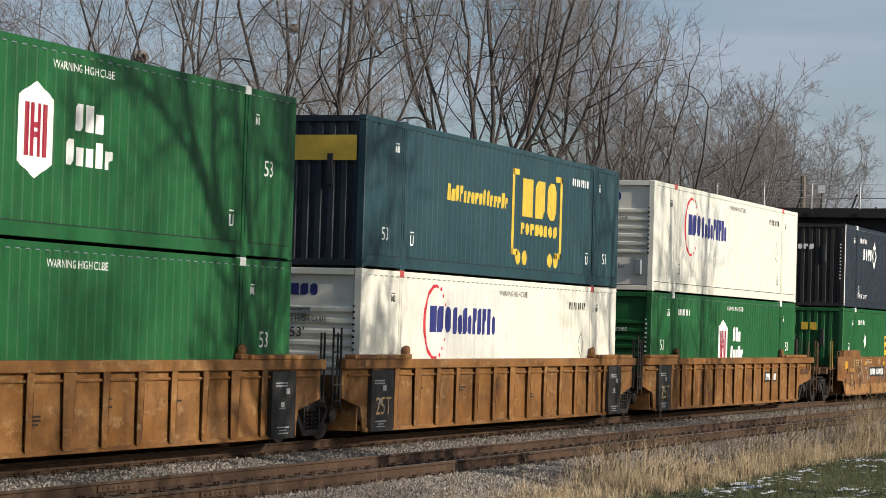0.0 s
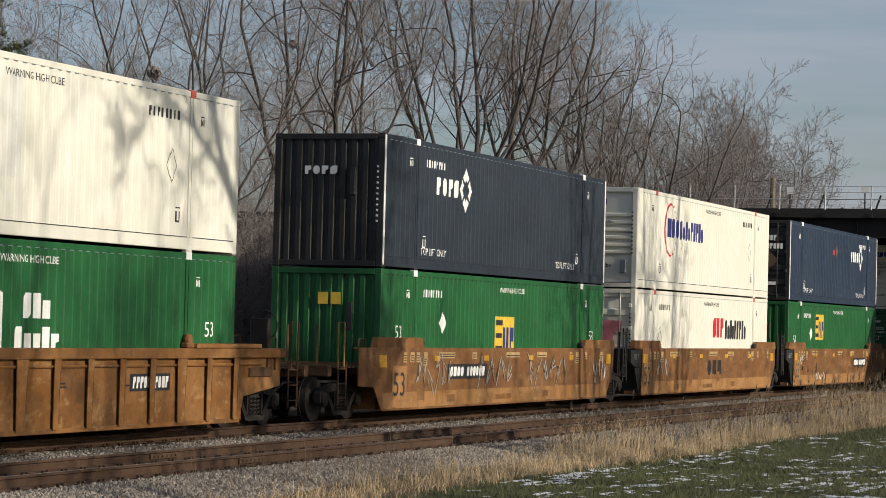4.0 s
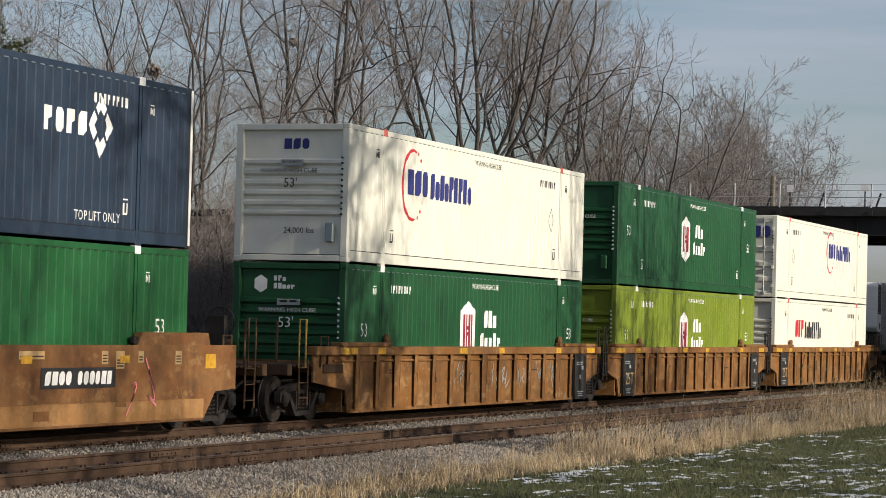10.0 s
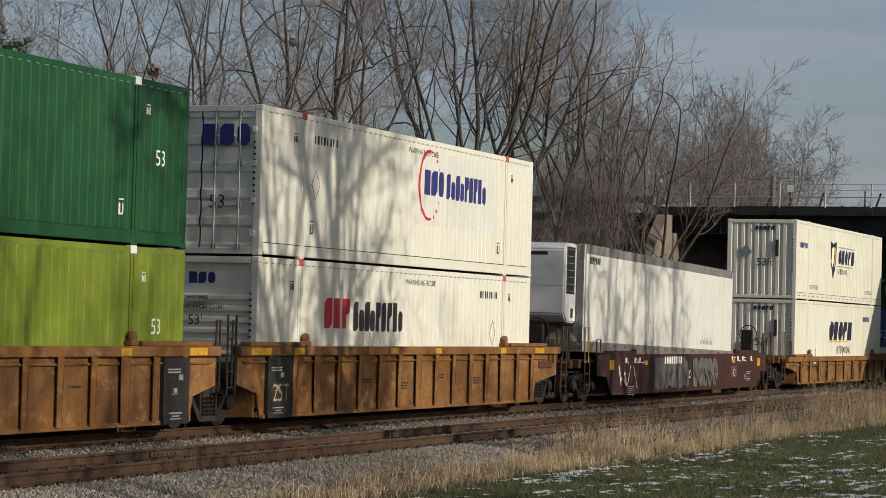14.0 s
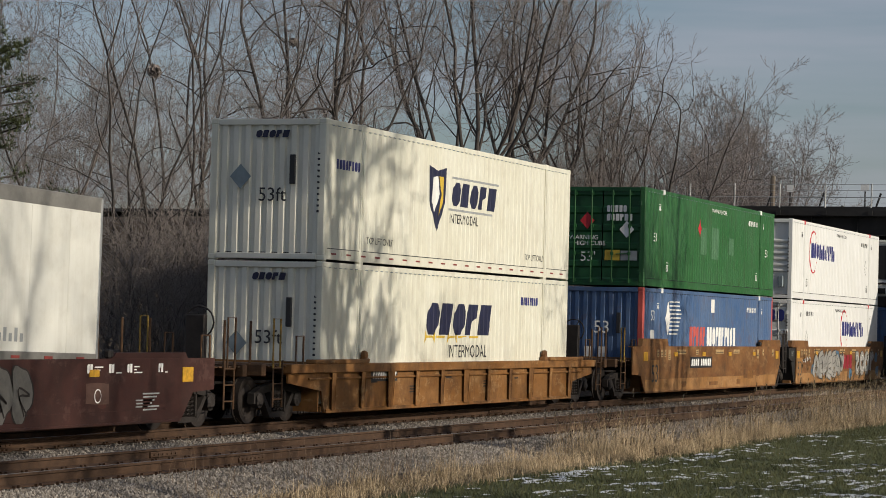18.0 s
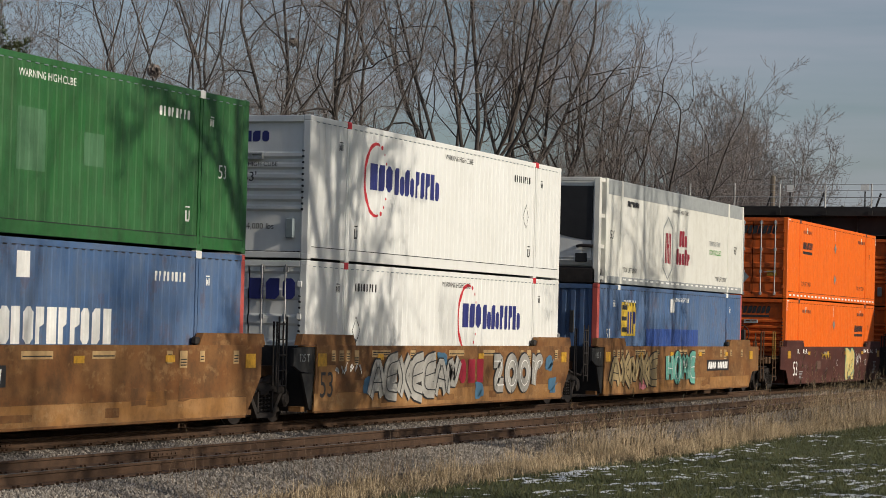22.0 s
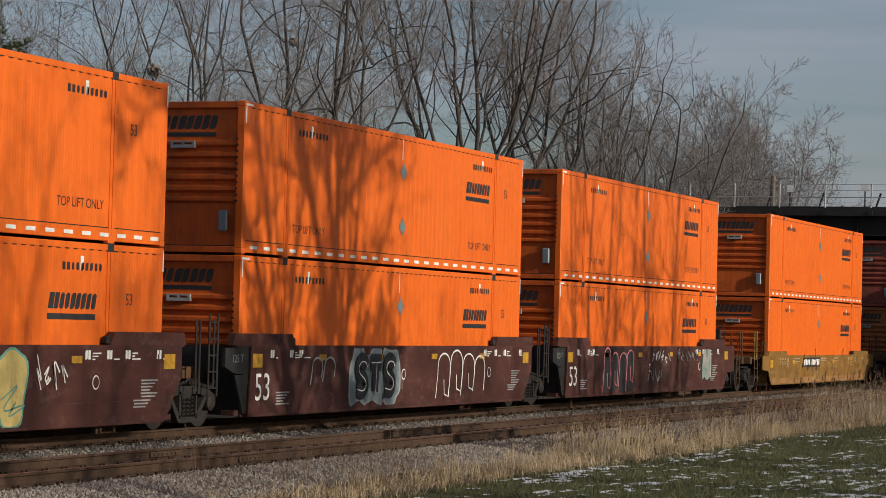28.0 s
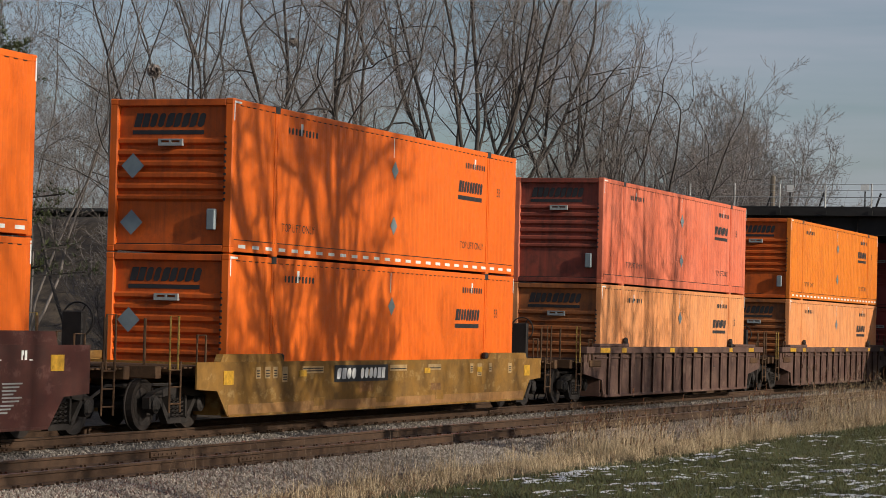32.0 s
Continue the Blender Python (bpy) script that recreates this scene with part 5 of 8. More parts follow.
def square_box(place, z, mark_x, mark_z, paint_name="green", post=None, end="upright", diamond_x=None):
    c = container(("green" if paint_name == "green" else "faded blue") + " ribbed container with a yellow square mark" + (" and red posts" if post else ""), paint_name, end, post=post, tab="white_ink")
    square_mark(c, mark_x, mark_z, 0.011)
    small_marks(c, M["white_ink"], 0.011, int(place), True)
    on_side(c, "stencil", text_bm("53", 0.30), M["white_ink"], 0.85, 1.38, 0.011)
    if paint_name == "green":
        on_side(c, "stencil", text_bm("53", 0.28), M["white_ink"], 14.9, 1.38, 0.011)
        bm = bmesh.new()
        flat(bm, ((0, -0.25), (0.24, 0), (0, 0.25), (-0.24, 0)))
        on_side(c, "placard", bm, M["white_ink"], diamond_x or mark_x - 1.2, 1.75, 0.011, "white diamond placard")
        on_end(c, "panel_mark", rects((-0.28, -0.04, 0, 0.26), (0.02, 0.26, 0, 0.26)), M["gold"], 0.1, 2.1, out=0.012)
    else:
        on_side(c, "placard", rects((0, 0.42, 0, 0.4)), M["white_ink"], 7.4, 2.2, 0.011)
        on_side(c, "repaint_patch", rects((0, 5.8, 0, 0.95)), M["deep_blue"], 4.8, 0.75, 0.011, "fresh blue repainted patch")
        on_side(c, "placard", rects((0, 0.5, 0, 0.4)), M["white_ink"], 0.8, 0.9, 0.011)
        on_end(c, "stencil", text_bm("53", 0.34), M["white_ink"], -0.2, 1.2, out=0.01)
        on_end(c, "placard", rects((-0.2, 0.2, 0, 0.5)), M["white_ink"], 0, 0.5, out=0.01)
    return set_on(c, place, z)


def petal_box(place, z, paint_name, mark_x, mark_z, end, words):
    c = container(words, paint_name, end, end_paint="black", post="black", tab="white_ink", doors_trim="black")
    for x in (0.0, LENGTH - 0.09):
        part("post_stripe", boxes((x + 0.003, x + 0.087, -WIDE - 0.006, -WIDE + 0.01, 0.06, HIGH - 0.04), bevel=0.004), M["white_ink"], c, "rust-flecked white post stripe")
    on_side(c, "wordmark", blocks(4, 1.5, 0.40, gap=0.22, seed=12), M["white_ink"], mark_x, mark_z + 0.08, 0.011, "white block wordmark")
    bm = bmesh.new()
    for a in (0, 90, 180, 270):
        ca, sa = math.cos(radians(a)), math.sin(radians(a))
        for side in (-1, 1):
            flat(bm, [((ca * p - sa * q) * 0.9 + 1.98, (sa * p + ca * q) * 1.15 + 0.28) for p, q in ((0.47, 0.0), (0.26, 0.21 * side), (0.15, 0.10 * side), (0.25, 0.0))])
    on_side(c, "petal_mark", bm, M["white_ink"], mark_x, mark_z, 0.011, "white four-petal mark")
    small_marks(c, M["white_ink"], 0.011, int(place), paint_name == "slate", text="")
    on_side(c, "stencil", text_bm("TOP LIFT ONLY", 0.16), M["white_ink"], POST_A + 0.3, 0.35, 0.011)
    on_side(c, "stencil", text_bm("TOP LIFT ONLY", 0.16), M["white_ink"], 11.9, 0.35, 0.011)
    if end == "door":
        on_end(c, "code_mark", blocks(4, 0.5, 0.2, seed=2), M["white_ink"], 0.3, 2.15, out=0.04)
        on_end(c, "code_mark", blocks(6, 0.75, 0.2, seed=5), M["white_ink"], 0.3, 1.85, out=0.04)
        bm = bmesh.new()
        flat(bm, ((0, -0.28), (0.28, 0), (0, 0.28), (-0.28, 0)))
        on_end(c, "placard", bm, M["weed"], 0.6, 1.45, "brown faded diamond placard", out=0.042)
        on_end(c, "placard", rects((0, 0.3, 0, 0.12)), M["white_ink"], 0.5, 0.55, out=0.04)
        bm = bmesh.new()
        flat(bm, ((0, -0.3), (0.2, 0), (0, 0.3), (-0.2, 0)))
        on_side(c, "placard", bm, M["weed"], 8.1, 2.05, 0.011, "faded brown diamond placard")
        on_side(c, "placard", rects((0, 0.3, 0, 0.2)), M["red_ink"], 7.45, 1.9, 0.011)
    else:
        on_end(c, "wordmark", blocks(4, 0.8, 0.18, seed=12), M["white_ink"], -0.6, 2.0, out=0.012)
        upright_code(c, M["white_ink"])
    return set_on(c, place, z)


def orange_box(place, z, top=True, paint_name="orange", end="nose", right=True, code=0):
    words = {"orange": "bright orange", "salmon": "sun-bleached red", "apricot": "bleached pale orange", "amber": "dull orange"}[paint_name]
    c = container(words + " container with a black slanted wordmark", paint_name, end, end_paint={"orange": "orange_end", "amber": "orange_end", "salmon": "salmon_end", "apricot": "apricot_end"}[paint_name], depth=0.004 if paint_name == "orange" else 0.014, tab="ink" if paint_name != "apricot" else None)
    d = 0.004 if paint_name == "orange" else 0.014
    if top:
        if right:
            italic_mark(c, 12.1, 1.85, 1.6, d, 1.1)
        else:
            italic_mark(c, 2.45, 1.85, 1.6, d, 1.1)
    else:
        italic_mark(c, 12.1, 1.78, 1.6, d, 1.1)
    for x, w in ((8.14, "steel_grey"),):
        for q in ((2.07, 0.87) if top else (2.04,)):
            bm = bmesh.new()
            flat(bm, ((0, -0.2), (0.2, 0), (0, 0.2), (-0.2, 0)))
            ob = on_side(c, "placard_holder", bm, M[w], x, q, 0.0, "grey diamond placard holder")
            for v in ob.data.vertices:
                v.co.y -= 0.004
    on_side(c, "seam_mark", rects((0, 0.035, 0, 0.42)), M["white_ink"], 8.05, 2.34, d)
    on_side(c, "stencil", blocks(9, 1.5, 0.13, gap=0.35, seed=5), M["ink"], 2.45, 2.42, d)
    on_side(c, "stencil", rects((0, 0.12, 0, 0.24)), M["white_ink"], 3.1, 2.42, d)
    on_side(c, "stencil", blocks(9, 1.4, 0.13, gap=0.35, seed=6), M["ink"], 12.5, 2.42, d)
    on_side(c, "stencil", rects((0, 0.12, 0, 0.24)), M["white_ink"], 13.15, 2.42, d)
    if top:
        on_side(c, "stencil", text_bm("TOP LIFT ONLY", 0.16), M["ink"], 2.3, 0.5, d)
        on_side(c, "stencil", text_bm("TOP LIFT ONLY", 0.16), M["ink"], 12.3, 0.55, d)
        if paint_name != "salmon":
            for k in range(26):
                x = 0.35 + 0.61 * k
                part("reflector", cached(("reflector",), lambda: boxes((0, 0.30, -WIDE - 0.006, -WIDE + 0.004, 0.10, 0.165)), M["white_ink"]), None, c, at=pose(x, 0, 0))
    for x in (0.02, LENGTH - 0.06):
        ob = on_side(c, "corner_tape", rects((0, 0.04, 0, 0.32), (0.0, 0.32 if x < 1 else 0.04, 0.33, 0.37)), M["white_ink"], x, HIGH - 0.42, 0.0)
        for v in ob.data.vertices:
            v.co.y = -WIDE - 0.006
    on_side(c, "stencil", text_bm("53", 0.2), M["ink"], 14.75, 1.87, d)
    if end == "nose":
        bm = blocks(9, 1.5, 0.26, 0.25, 0.12, seed=6)
        flat(bm, ((0, -0.14), (1.5, -0.14), (1.5, -0.06), (0, -0.06)))
        on_end(c, "wordmark", bm, M["ink"], -0.85, 2.36, "black slanted block wordmark", out=-0.082)
        upright_code(c, M["ink"])
        if code:
            for zz in (1.62, 0.55)[:code]:
                bm = bmesh.new()
                flat(bm, ((0, -0.24), (0.24, 0), (0, 0.24), (-0.24, 0)))
                on_end(c, "placard_holder", bm, M["steel_grey"], -0.78, zz, "grey diamond placard holder", out=0.01)
    else:
        on_end(c, "wordmark", blocks(9, 1.6, 0.3, 0.25, 0.12, seed=6), M["ink"], -0.75, 2.3, out=0.004)
        for yy, zz in ((-0.8, 1.55), (-0.8, 0.75), (-0.3, 0.75)):
            bm = bmesh.new()
            flat(bm, ((0, -0.22), (0.2, 0), (0, 0.22), (-0.2, 0)))
            on_end(c, "placard_holder", bm, M["steel_grey"], yy, zz, "grey diamond placard holder", out=0.006)
        on_end(c, "placard", rects((0, 0.34, 0, 0.2)), M["yellow"], 0.55, 0.8, "yellow sticker", out=0.006)
    return set_on(c, place, z)


# ---- the cars ----


def wheel_mesh():
    bm = bmesh.new()
    for y in (-0.7525, 0.7525):
        s = -1 if y < 0 else 1
        prof = [(0.09, -0.08), (0.30, -0.035), (0.37, -0.06), (0.455, -0.07), (0.462, 0.045), (0.485, 0.055), (0.485, 0.08), (0.40, 0.085), (0.30, 0.03), (0.10, 0.08)]
        lathe(bm, [(r, -s * q) for r, q in prof], (0, y, 0), 28)
    lathe(bm, ((0.085, -1.0), (0.085, 1.0)), (0, 0, 0), 12)
    lathe(bm, ((0.10, -1.10), (0.14, -1.06), (0.14, -0.9)), (0, 0, 0), 12)
    return mesh_of("wheelset", bm, M["wheel_steel"])


def frame_mesh(s):
    """Cast side frame: arched top, dropped spring seat, journal ends."""
    bm = bmesh.new()
    a, b = (s * 0.92, s * 1.06)
    y0, y1 = min(a, b), max(a, b)
    prism(bm, ((-1.12, 0.40), (-1.12, 0.60), (-0.85, 0.70), (-0.35, 0.78), (0.35, 0.78), (0.85, 0.70), (1.12, 0.60), (1.12, 0.40), (0.98, 0.40), (0.95, 0.56), (0.62, 0.60), (0.30, 0.64), (-0.30, 0.64), (-0.62, 0.60), (-0.95, 0.56), (-0.98, 0.40)), y0, y1)
    prism(bm, ((-0.80, 0.62), (-0.66, 0.60), (-0.30, 0.22), (0.30, 0.22), (0.66, 0.60), (0.80, 0.62), (0.38, 0.12), (-0.38, 0.12)), y0, y1)
    for x in (-0.36, 0.30):
        box(bm, x, x + 0.06, y0, y1, 0.2, 0.68)
    for x in (-0.89, 0.89):
        lathe(bm, ((0.05, s * 0.07 - s * 0.12), (0.15, s * 0.06 - s * 0.1), (0.15, s * 0.2 - s * 0.1), (0.09, s * 0.24 - s * 0.1)), (x, s * 0.98, 0.462), 12)
    return mesh_of("side_frame", bm, M["truck_steel"])


def spring_mesh():
    bm = bmesh.new()
    for cx in (0.0,):
        pts = [(cx + 0.075 * math.cos(k * 1.05), 0.075 * math.sin(k * 1.05), 0.22 + 0.37 * k / 30) for k in range(31)]
        tube(bm, pts, 0.016, 4)
    return mesh_of("spring", bm, M["truck_steel"])


WHEELSET, SPRINGS, FRAMES = wheel_mesh(), spring_mesh(), {s: frame_mesh(s) for s in (-1, 1)}
BOLSTER = mesh_of("truck", boxes((-0.2, 0.2, -1.05, 1.05, 0.56, 0.74), (-0.3, 0.3, -0.3, 0.3, 0.7, 0.86), bevel=0.02), M["truck_steel"])


def truck(car, x):
    t = part("truck", BOLSTER, None, car, at=pose(x, 0, 0))
    for s in (-1, 1):
        part("side_frame", FRAMES[s], None, t)
        for cx in (-0.17, 0.0, 0.17):
            part("spring", SPRINGS, None, t, at=pose(cx, s * 0.99, 0))
    for dx in (-0.89, 0.89):
        w = part("wheelset", WHEELSET, None, t, at=pose(dx, 0, 0.462))
        WHEELS.append((w, dx))
    return t


def ladder(car, x, y, z0, z1, paint_m, rungs=4, w=0.42):
    bm = bmesh.new()
    for dx in (0, w):
        tube(bm, ((x + dx, y, z0), (x + dx, y, z1)), 0.020, 6)
    for k in range(rungs):
        z = z0 + (z1 - z0) * (k + 0.5) / rungs
        tube(bm, ((x, y, z), (x + w, y, z)), 0.015, 6)
    return part("ladder", bm, paint_m, car)


def hand_rail(car, pts, paint_m, r=0.02):
    bm = bmesh.new()
    tube(bm, pts, r, 6)
    return part("hand_rail", bm, paint_m, car)


def car_end(car, e, kind, P, zt, rail_paint="dull_yellow"):
    """What stands between the well and the next car. e: -1 at the lower x, 1 at the higher."""
    mid = LENGTH / 2
    # the end fittings take a darker paint than the car's own
    P = M["end_dark"]
    X = lambda q: mid + e * (q - mid)  # q as at the higher end
    sp = lambda a, b: tuple(sorted((X(a), X(b))))
    if kind == "coupler":
        x0, x1 = sp(LENGTH + 0.25, LENGTH + 3.15)
        part("end_platform", boxes((x0, x1, -0.55, 0.55, 0.92, 1.12), (*sp(LENGTH + 2.95, LENGTH + 3.15), -1.45, 1.45, 0.95, 1.18), (*sp(LENGTH + 0.4, LENGTH + 1.4), -1.46, 1.46, 0.98, 1.16), bevel=0.015), P, car)
        bm = boxes((*sp(LENGTH + 3.1, LENGTH + 3.75), -0.14, 0.14, 0.72, 0.98), (*sp(LENGTH + 3.5, LENGTH + 3.72), -0.2, 0.2, 0.70, 1.0), bevel=0.03)
        part("coupler", bm, M["truck_steel"], car)
        for y in (-1.44, 1.44):
            ladder(car, X(LENGTH + 2.6) - (0.42 if e > 0 else 0), y, 0.35, 1.25, P, 3)
            hand_rail(car, ((X(LENGTH + 2.3), y, 1.1), (X(LENGTH + 2.3), y, 2.05), (X(LENGTH + 2.62), y, 2.05), (X(LENGTH + 2.62), y, 1.1)), M[rail_paint] if e < 0 else P)
            hand_rail(car, ((X(LENGTH + 1.2), y, 1.1), (X(LENGTH + 1.2), y, 1.72), (X(LENGTH + 1.55), y, 1.72), (X(LENGTH + 1.55), y, 1.1)), P)
            hand_rail(car, ((X(LENGTH + 2.9), y * 0.75, 1.15), (X(LENGTH + 2.9), y * 0.75, 2.0)), P, 0.025)
        part("grating", boxes(*[(*sp(LENGTH + 1.45 + 0.2 * k, LENGTH + 1.57 + 0.2 * k), -1.4, 1.4, 1.12, 1.145) for k in range(8)]), P, car)
        part("brake_pipe", tube(bmesh.new(), ((X(LENGTH + 0.3), -0.9, 0.9), (X(LENGTH + 1.6), -0.95, 0.82), (X(LENGTH + 3.2), -0.5, 0.8), (X(LENGTH + 3.7), -0.3, 0.45)), 0.03, 6), M["dark_steel"], car)
        if e > 0:
            bm = bmesh.new()
            pts = [(0.0, 0.30 * math.cos(k * math.tau / 20), 0.30 * math.sin(k * math.tau / 20)) for k in range(21)]
            tube(bm, pts, 0.018, 5)
            for k in range(3):
                tube(bm, ((0, 0, 0), (0, 0.3 * math.cos(k * 2.1), 0.3 * math.sin(k * 2.1))), 0.014, 5)
            part("brake_wheel", bm, M["dark_steel"], car, at=pose(X(LENGTH + 2.9), -0.55, 1.95))
            part("brake_stand", boxes((X(LENGTH + 2.7), X(LENGTH + 2.85), -0.75, -0.35, 1.1, 2.1), bevel=0.02), M["dark_steel"], car)
    else:
        part("end_platform", boxes((*sp(LENGTH + 0.25, LENGTH + 1.55), -0.7, 0.7, 0.9, 1.12), bevel=0.015), P, car)
        for y in (-1.40, 1.40):
            hand_rail(car, ((X(LENGTH + 1.15), y, 0.75), (X(LENGTH + 1.15), y, 2.0), (X(LENGTH + 1.30), y, 2.0), (X(LENGTH + 1.30), y, 0.75)), M["truck_steel"])
            if e < 0:
                ladder(car, X(LENGTH + 1.5), y, 0.6, 2.1, M["truck_steel"], 5, 0.36)
        part("hose", tube(bmesh.new(), ((X(LENGTH + 0.2), -1.0, 1.0), (X(LENGTH + 0.8), -1.1, 0.75), (X(LENGTH + 1.5), -1.0, 0.85)), 0.03, 6), M["dark_steel"], car)


def end_plate(car, e, P, lettered, ink="white_ink"):
    """Sloping black plate over the joint, with the load stencil."""
    mid = LENGTH / 2
    X = lambda q: mid + e * (q - mid)
    if not lettered:
        return
    for s in (-1, 1):
        bm = bmesh.new()
        prism(bm, [(X(LENGTH - q), z) for q, z in ((0.11, 1.52), (-0.92, 1.48), (-0.92, 1.14), (-0.55, 1.02), (0.09, 0.98))], s * 1.40, s * 1.46)
        part("end_plate", bm, M["black"], car, "black painted end plate")
        bm = bmesh.new()
        prism(bm, [(X(LENGTH - q), z) for q, z in ((0.09, 0.985), (-0.50, 0.985), (-0.10, 0.26), (0.02, 0.26))], s * 1.40, s * 1.455)
        part("corner_gusset", bm, M["black"], car)
    if lettered:
        plate_text(car, "125 T", 0.15, M["grey_ink"], -0.66, 1.22, 1.467)


def plate_text(car, words, size, material, x, z, y, name="stencil"):
    bm = text_bm(words, size)
    for v in bm.verts:
        v.co = Vector((v.co.x + x, -y - 0.003, v.co.z + z))
    for f in bm.faces:
        f.normal_update()
        if f.normal.y > 0:
            f.normal_flip()
    return part(name, bm, material, car)


def plate_mark(car, name, bm, material, x, z, y, label=""):
    for v in bm.verts:
        v.co = Vector((v.co.x + x, v.co.y - y - 0.003, v.co.z + z))
    for f in bm.faces:
        f.normal_update()
        if f.normal.y > 0:
            f.normal_flip()
    return part(name, bm, material, car, label)


def stroke(bm, pts, w, y=0.0):
    last = None
    for i, p in enumerate(pts):
        a, b = pts[max(i - 1, 0)], pts[min(i + 1, len(pts) - 1)]
        d = Vector((b[0] - a[0], b[1] - a[1]))
        d = d.normalized() if d.length > 1e-6 else Vector((1, 0))
        q = [bm.verts.new((p[0] + s * -d.y * w, y, p[1] + s * d.x * w)) for s in (-1, 1)]
        if last:
            bm.faces.new((last[0], last[1], q[1], q[0]))
        last = q
    return bm


def soften(path):
    """Cuts the corners of a sprayed stroke twice, so that it bends."""
    for _ in range(2):
        out = [path[0]]
        for (ax, az), (bx, bz) in zip(path, path[1:]):
            out += [(ax * 0.78 + bx * 0.22, az * 0.78 + bz * 0.22), (ax * 0.22 + bx * 0.78, az * 0.22 + bz * 0.78)]
        path = out + [path[-1]]
    return path


def scrawl(seed, w, h, loops, width=0.016):
    """Quick hooked spray-can strokes with no letters in them."""
    rng = random.Random(seed)
    bm = bmesh.new()
    y, cell = 0.0, w / loops
    for k in range(loops):
        lean = rng.uniform(-0.1, 0.25)
        path, up = [], rng.random() < 0.5
        for i in range(rng.randint(4, 6)):
            a = rng.uniform(-0.1, 0.35) if i % 2 else rng.uniform(0.6, 1.15)
            b = rng.uniform(0.72, 1.0) if up else rng.uniform(0.0, 0.28)
            if rng.random() < 0.25:
                b = rng.uniform(0.35, 0.65)
            up = not up
            path.append((a, b))
        y -= 0.0006
        stroke(bm, [(cell * (k + a + lean * b), b * h) for a, b in soften(path)], width * rng.uniform(0.8, 1.3), y)
    return bm


def bubble(seed, w, h, n, grow_by=0.0):
    """Fat rounded spray-painted shapes side by side."""
    rng = random.Random(seed)
    bm = bmesh.new()
    for k in range(n):
        cx, cell = w * (k + 0.5) / n, w / n
        q = rng.uniform(2.2, 4.5)
        ph, am = rng.uniform(0, 6.2), rng.uniform(0.06, 0.2)
        pts = []
        for i in range(26):
            a = i * math.tau / 26
            r = 1.0 + am * math.sin(3 * a + ph) + 0.07 * math.sin(5 * a + ph * 2)
            ca, sa = math.cos(a), math.sin(a)
            ex = math.copysign(abs(ca) ** (2 / q), ca) * cell * 0.5 * r
            ez = math.copysign(abs(sa) ** (2 / q), sa) * h * 0.48 * r
            pts.append((cx + ex * (1 + grow_by), max(0.0, min(h, h / 2 + ez * (1 + grow_by * 0.5)))))
        flat(bm, pts)
    return bm


def slabs(seed, w, h, n, slant):
    """Angular spray-painted slabs, interlocked."""
    rng = random.Random(seed)
    bm = bmesh.new()
    cell = w / n
    for k in range(n):
        x = k * cell
        t = cell * rng.uniform(0.42, 0.58)
        sl = slant * rng.uniform(0.3, 1.4)
        top, low = h * rng.uniform(0.85, 1.0), h * rng.uniform(0.0, 0.12)
        flat(bm, ((x, low), (x + t, low), (x + t + sl, top), (x + sl, top)))
        z = rng.uniform(0.2, 0.7) * h
        flat(bm, ((x + t * 0.8, z), (x + cell * 1.05, z - 0.1 * h), (x + cell * 1.1, z + 0.2 * h), (x + t * 0.8 + sl * 0.4, z + 0.28 * h)))
        if rng.random() < 0.6:
            flat(bm, ((x + t, low), (x + cell * 1.05, low + 0.04 * h), (x + cell * 1.05, low + 0.28 * h), (x + t, low + 0.24 * h)))
    return bm


GLYPHS = {
    "Z": [((0, 0.95), (0.9, 0.95), (0.12, 0.08), (1, 0.08))],
    "O": [tuple((0.5 + 0.45 * math.sin(k * 0.3491), 0.5 - 0.47 * math.cos(k * 0.3491)) for k in range(19))],
    "R": [((0.0, 0.95), (0.28, 0.92), (0.26, 0.5), (0.2, 0.04)), ((0.28, 0.6), (0.55, 0.92), (0.9, 0.96), (1.0, 0.76))],
    "S": [((0.95, 0.82), (0.8, 0.97), (0.45, 1.0), (0.15, 0.85), (0.18, 0.62), (0.75, 0.42), (0.9, 0.2), (0.6, 0.02), (0.05, 0.1))],
    "T": [((0, 0.95), (1, 0.95)), ((0.52, 0.95), (0.45, 0.0))],
    "H": [((0.1, 1), (0.15, 0)), ((0.85, 1), (0.95, 0)), ((0.1, 0.5), (0.95, 0.45))],
    "M": [((0, 0), (0.12, 1), (0.5, 0.35), (0.88, 1), (1, 0))],
    "E": [((1, 0.93), (0.1, 0.97), (0.12, 0.05), (1, 0.03)), ((0.1, 0.5), (0.85, 0.52))],
    "U": [((0, 1), (0.05, 0.25), (0.4, 0.0), (0.8, 0.2), (0.9, 1))],
    "V": [((0, 0.95), (0.35, 0.05), (0.75, 0.95), (1.0, 0.9))],
}


def fat(word, w, h, thick, inset, slant=0.0, step=0.0009):
    """Thick sprayed strokes, each a hair proud of the one before."""
    bm = bmesh.new()
    cell, y = w / len(word), 0.0
    for k, ch in enumerate(word):
        for path in GLYPHS[ch]:
            y -= step
            stroke(bm, [(cell * (k + 0.12 + 0.76 * a) + slant * b * h, inset + b * (h - 2 * inset)) for a, b in soften(path)], thick, y)
    return bm


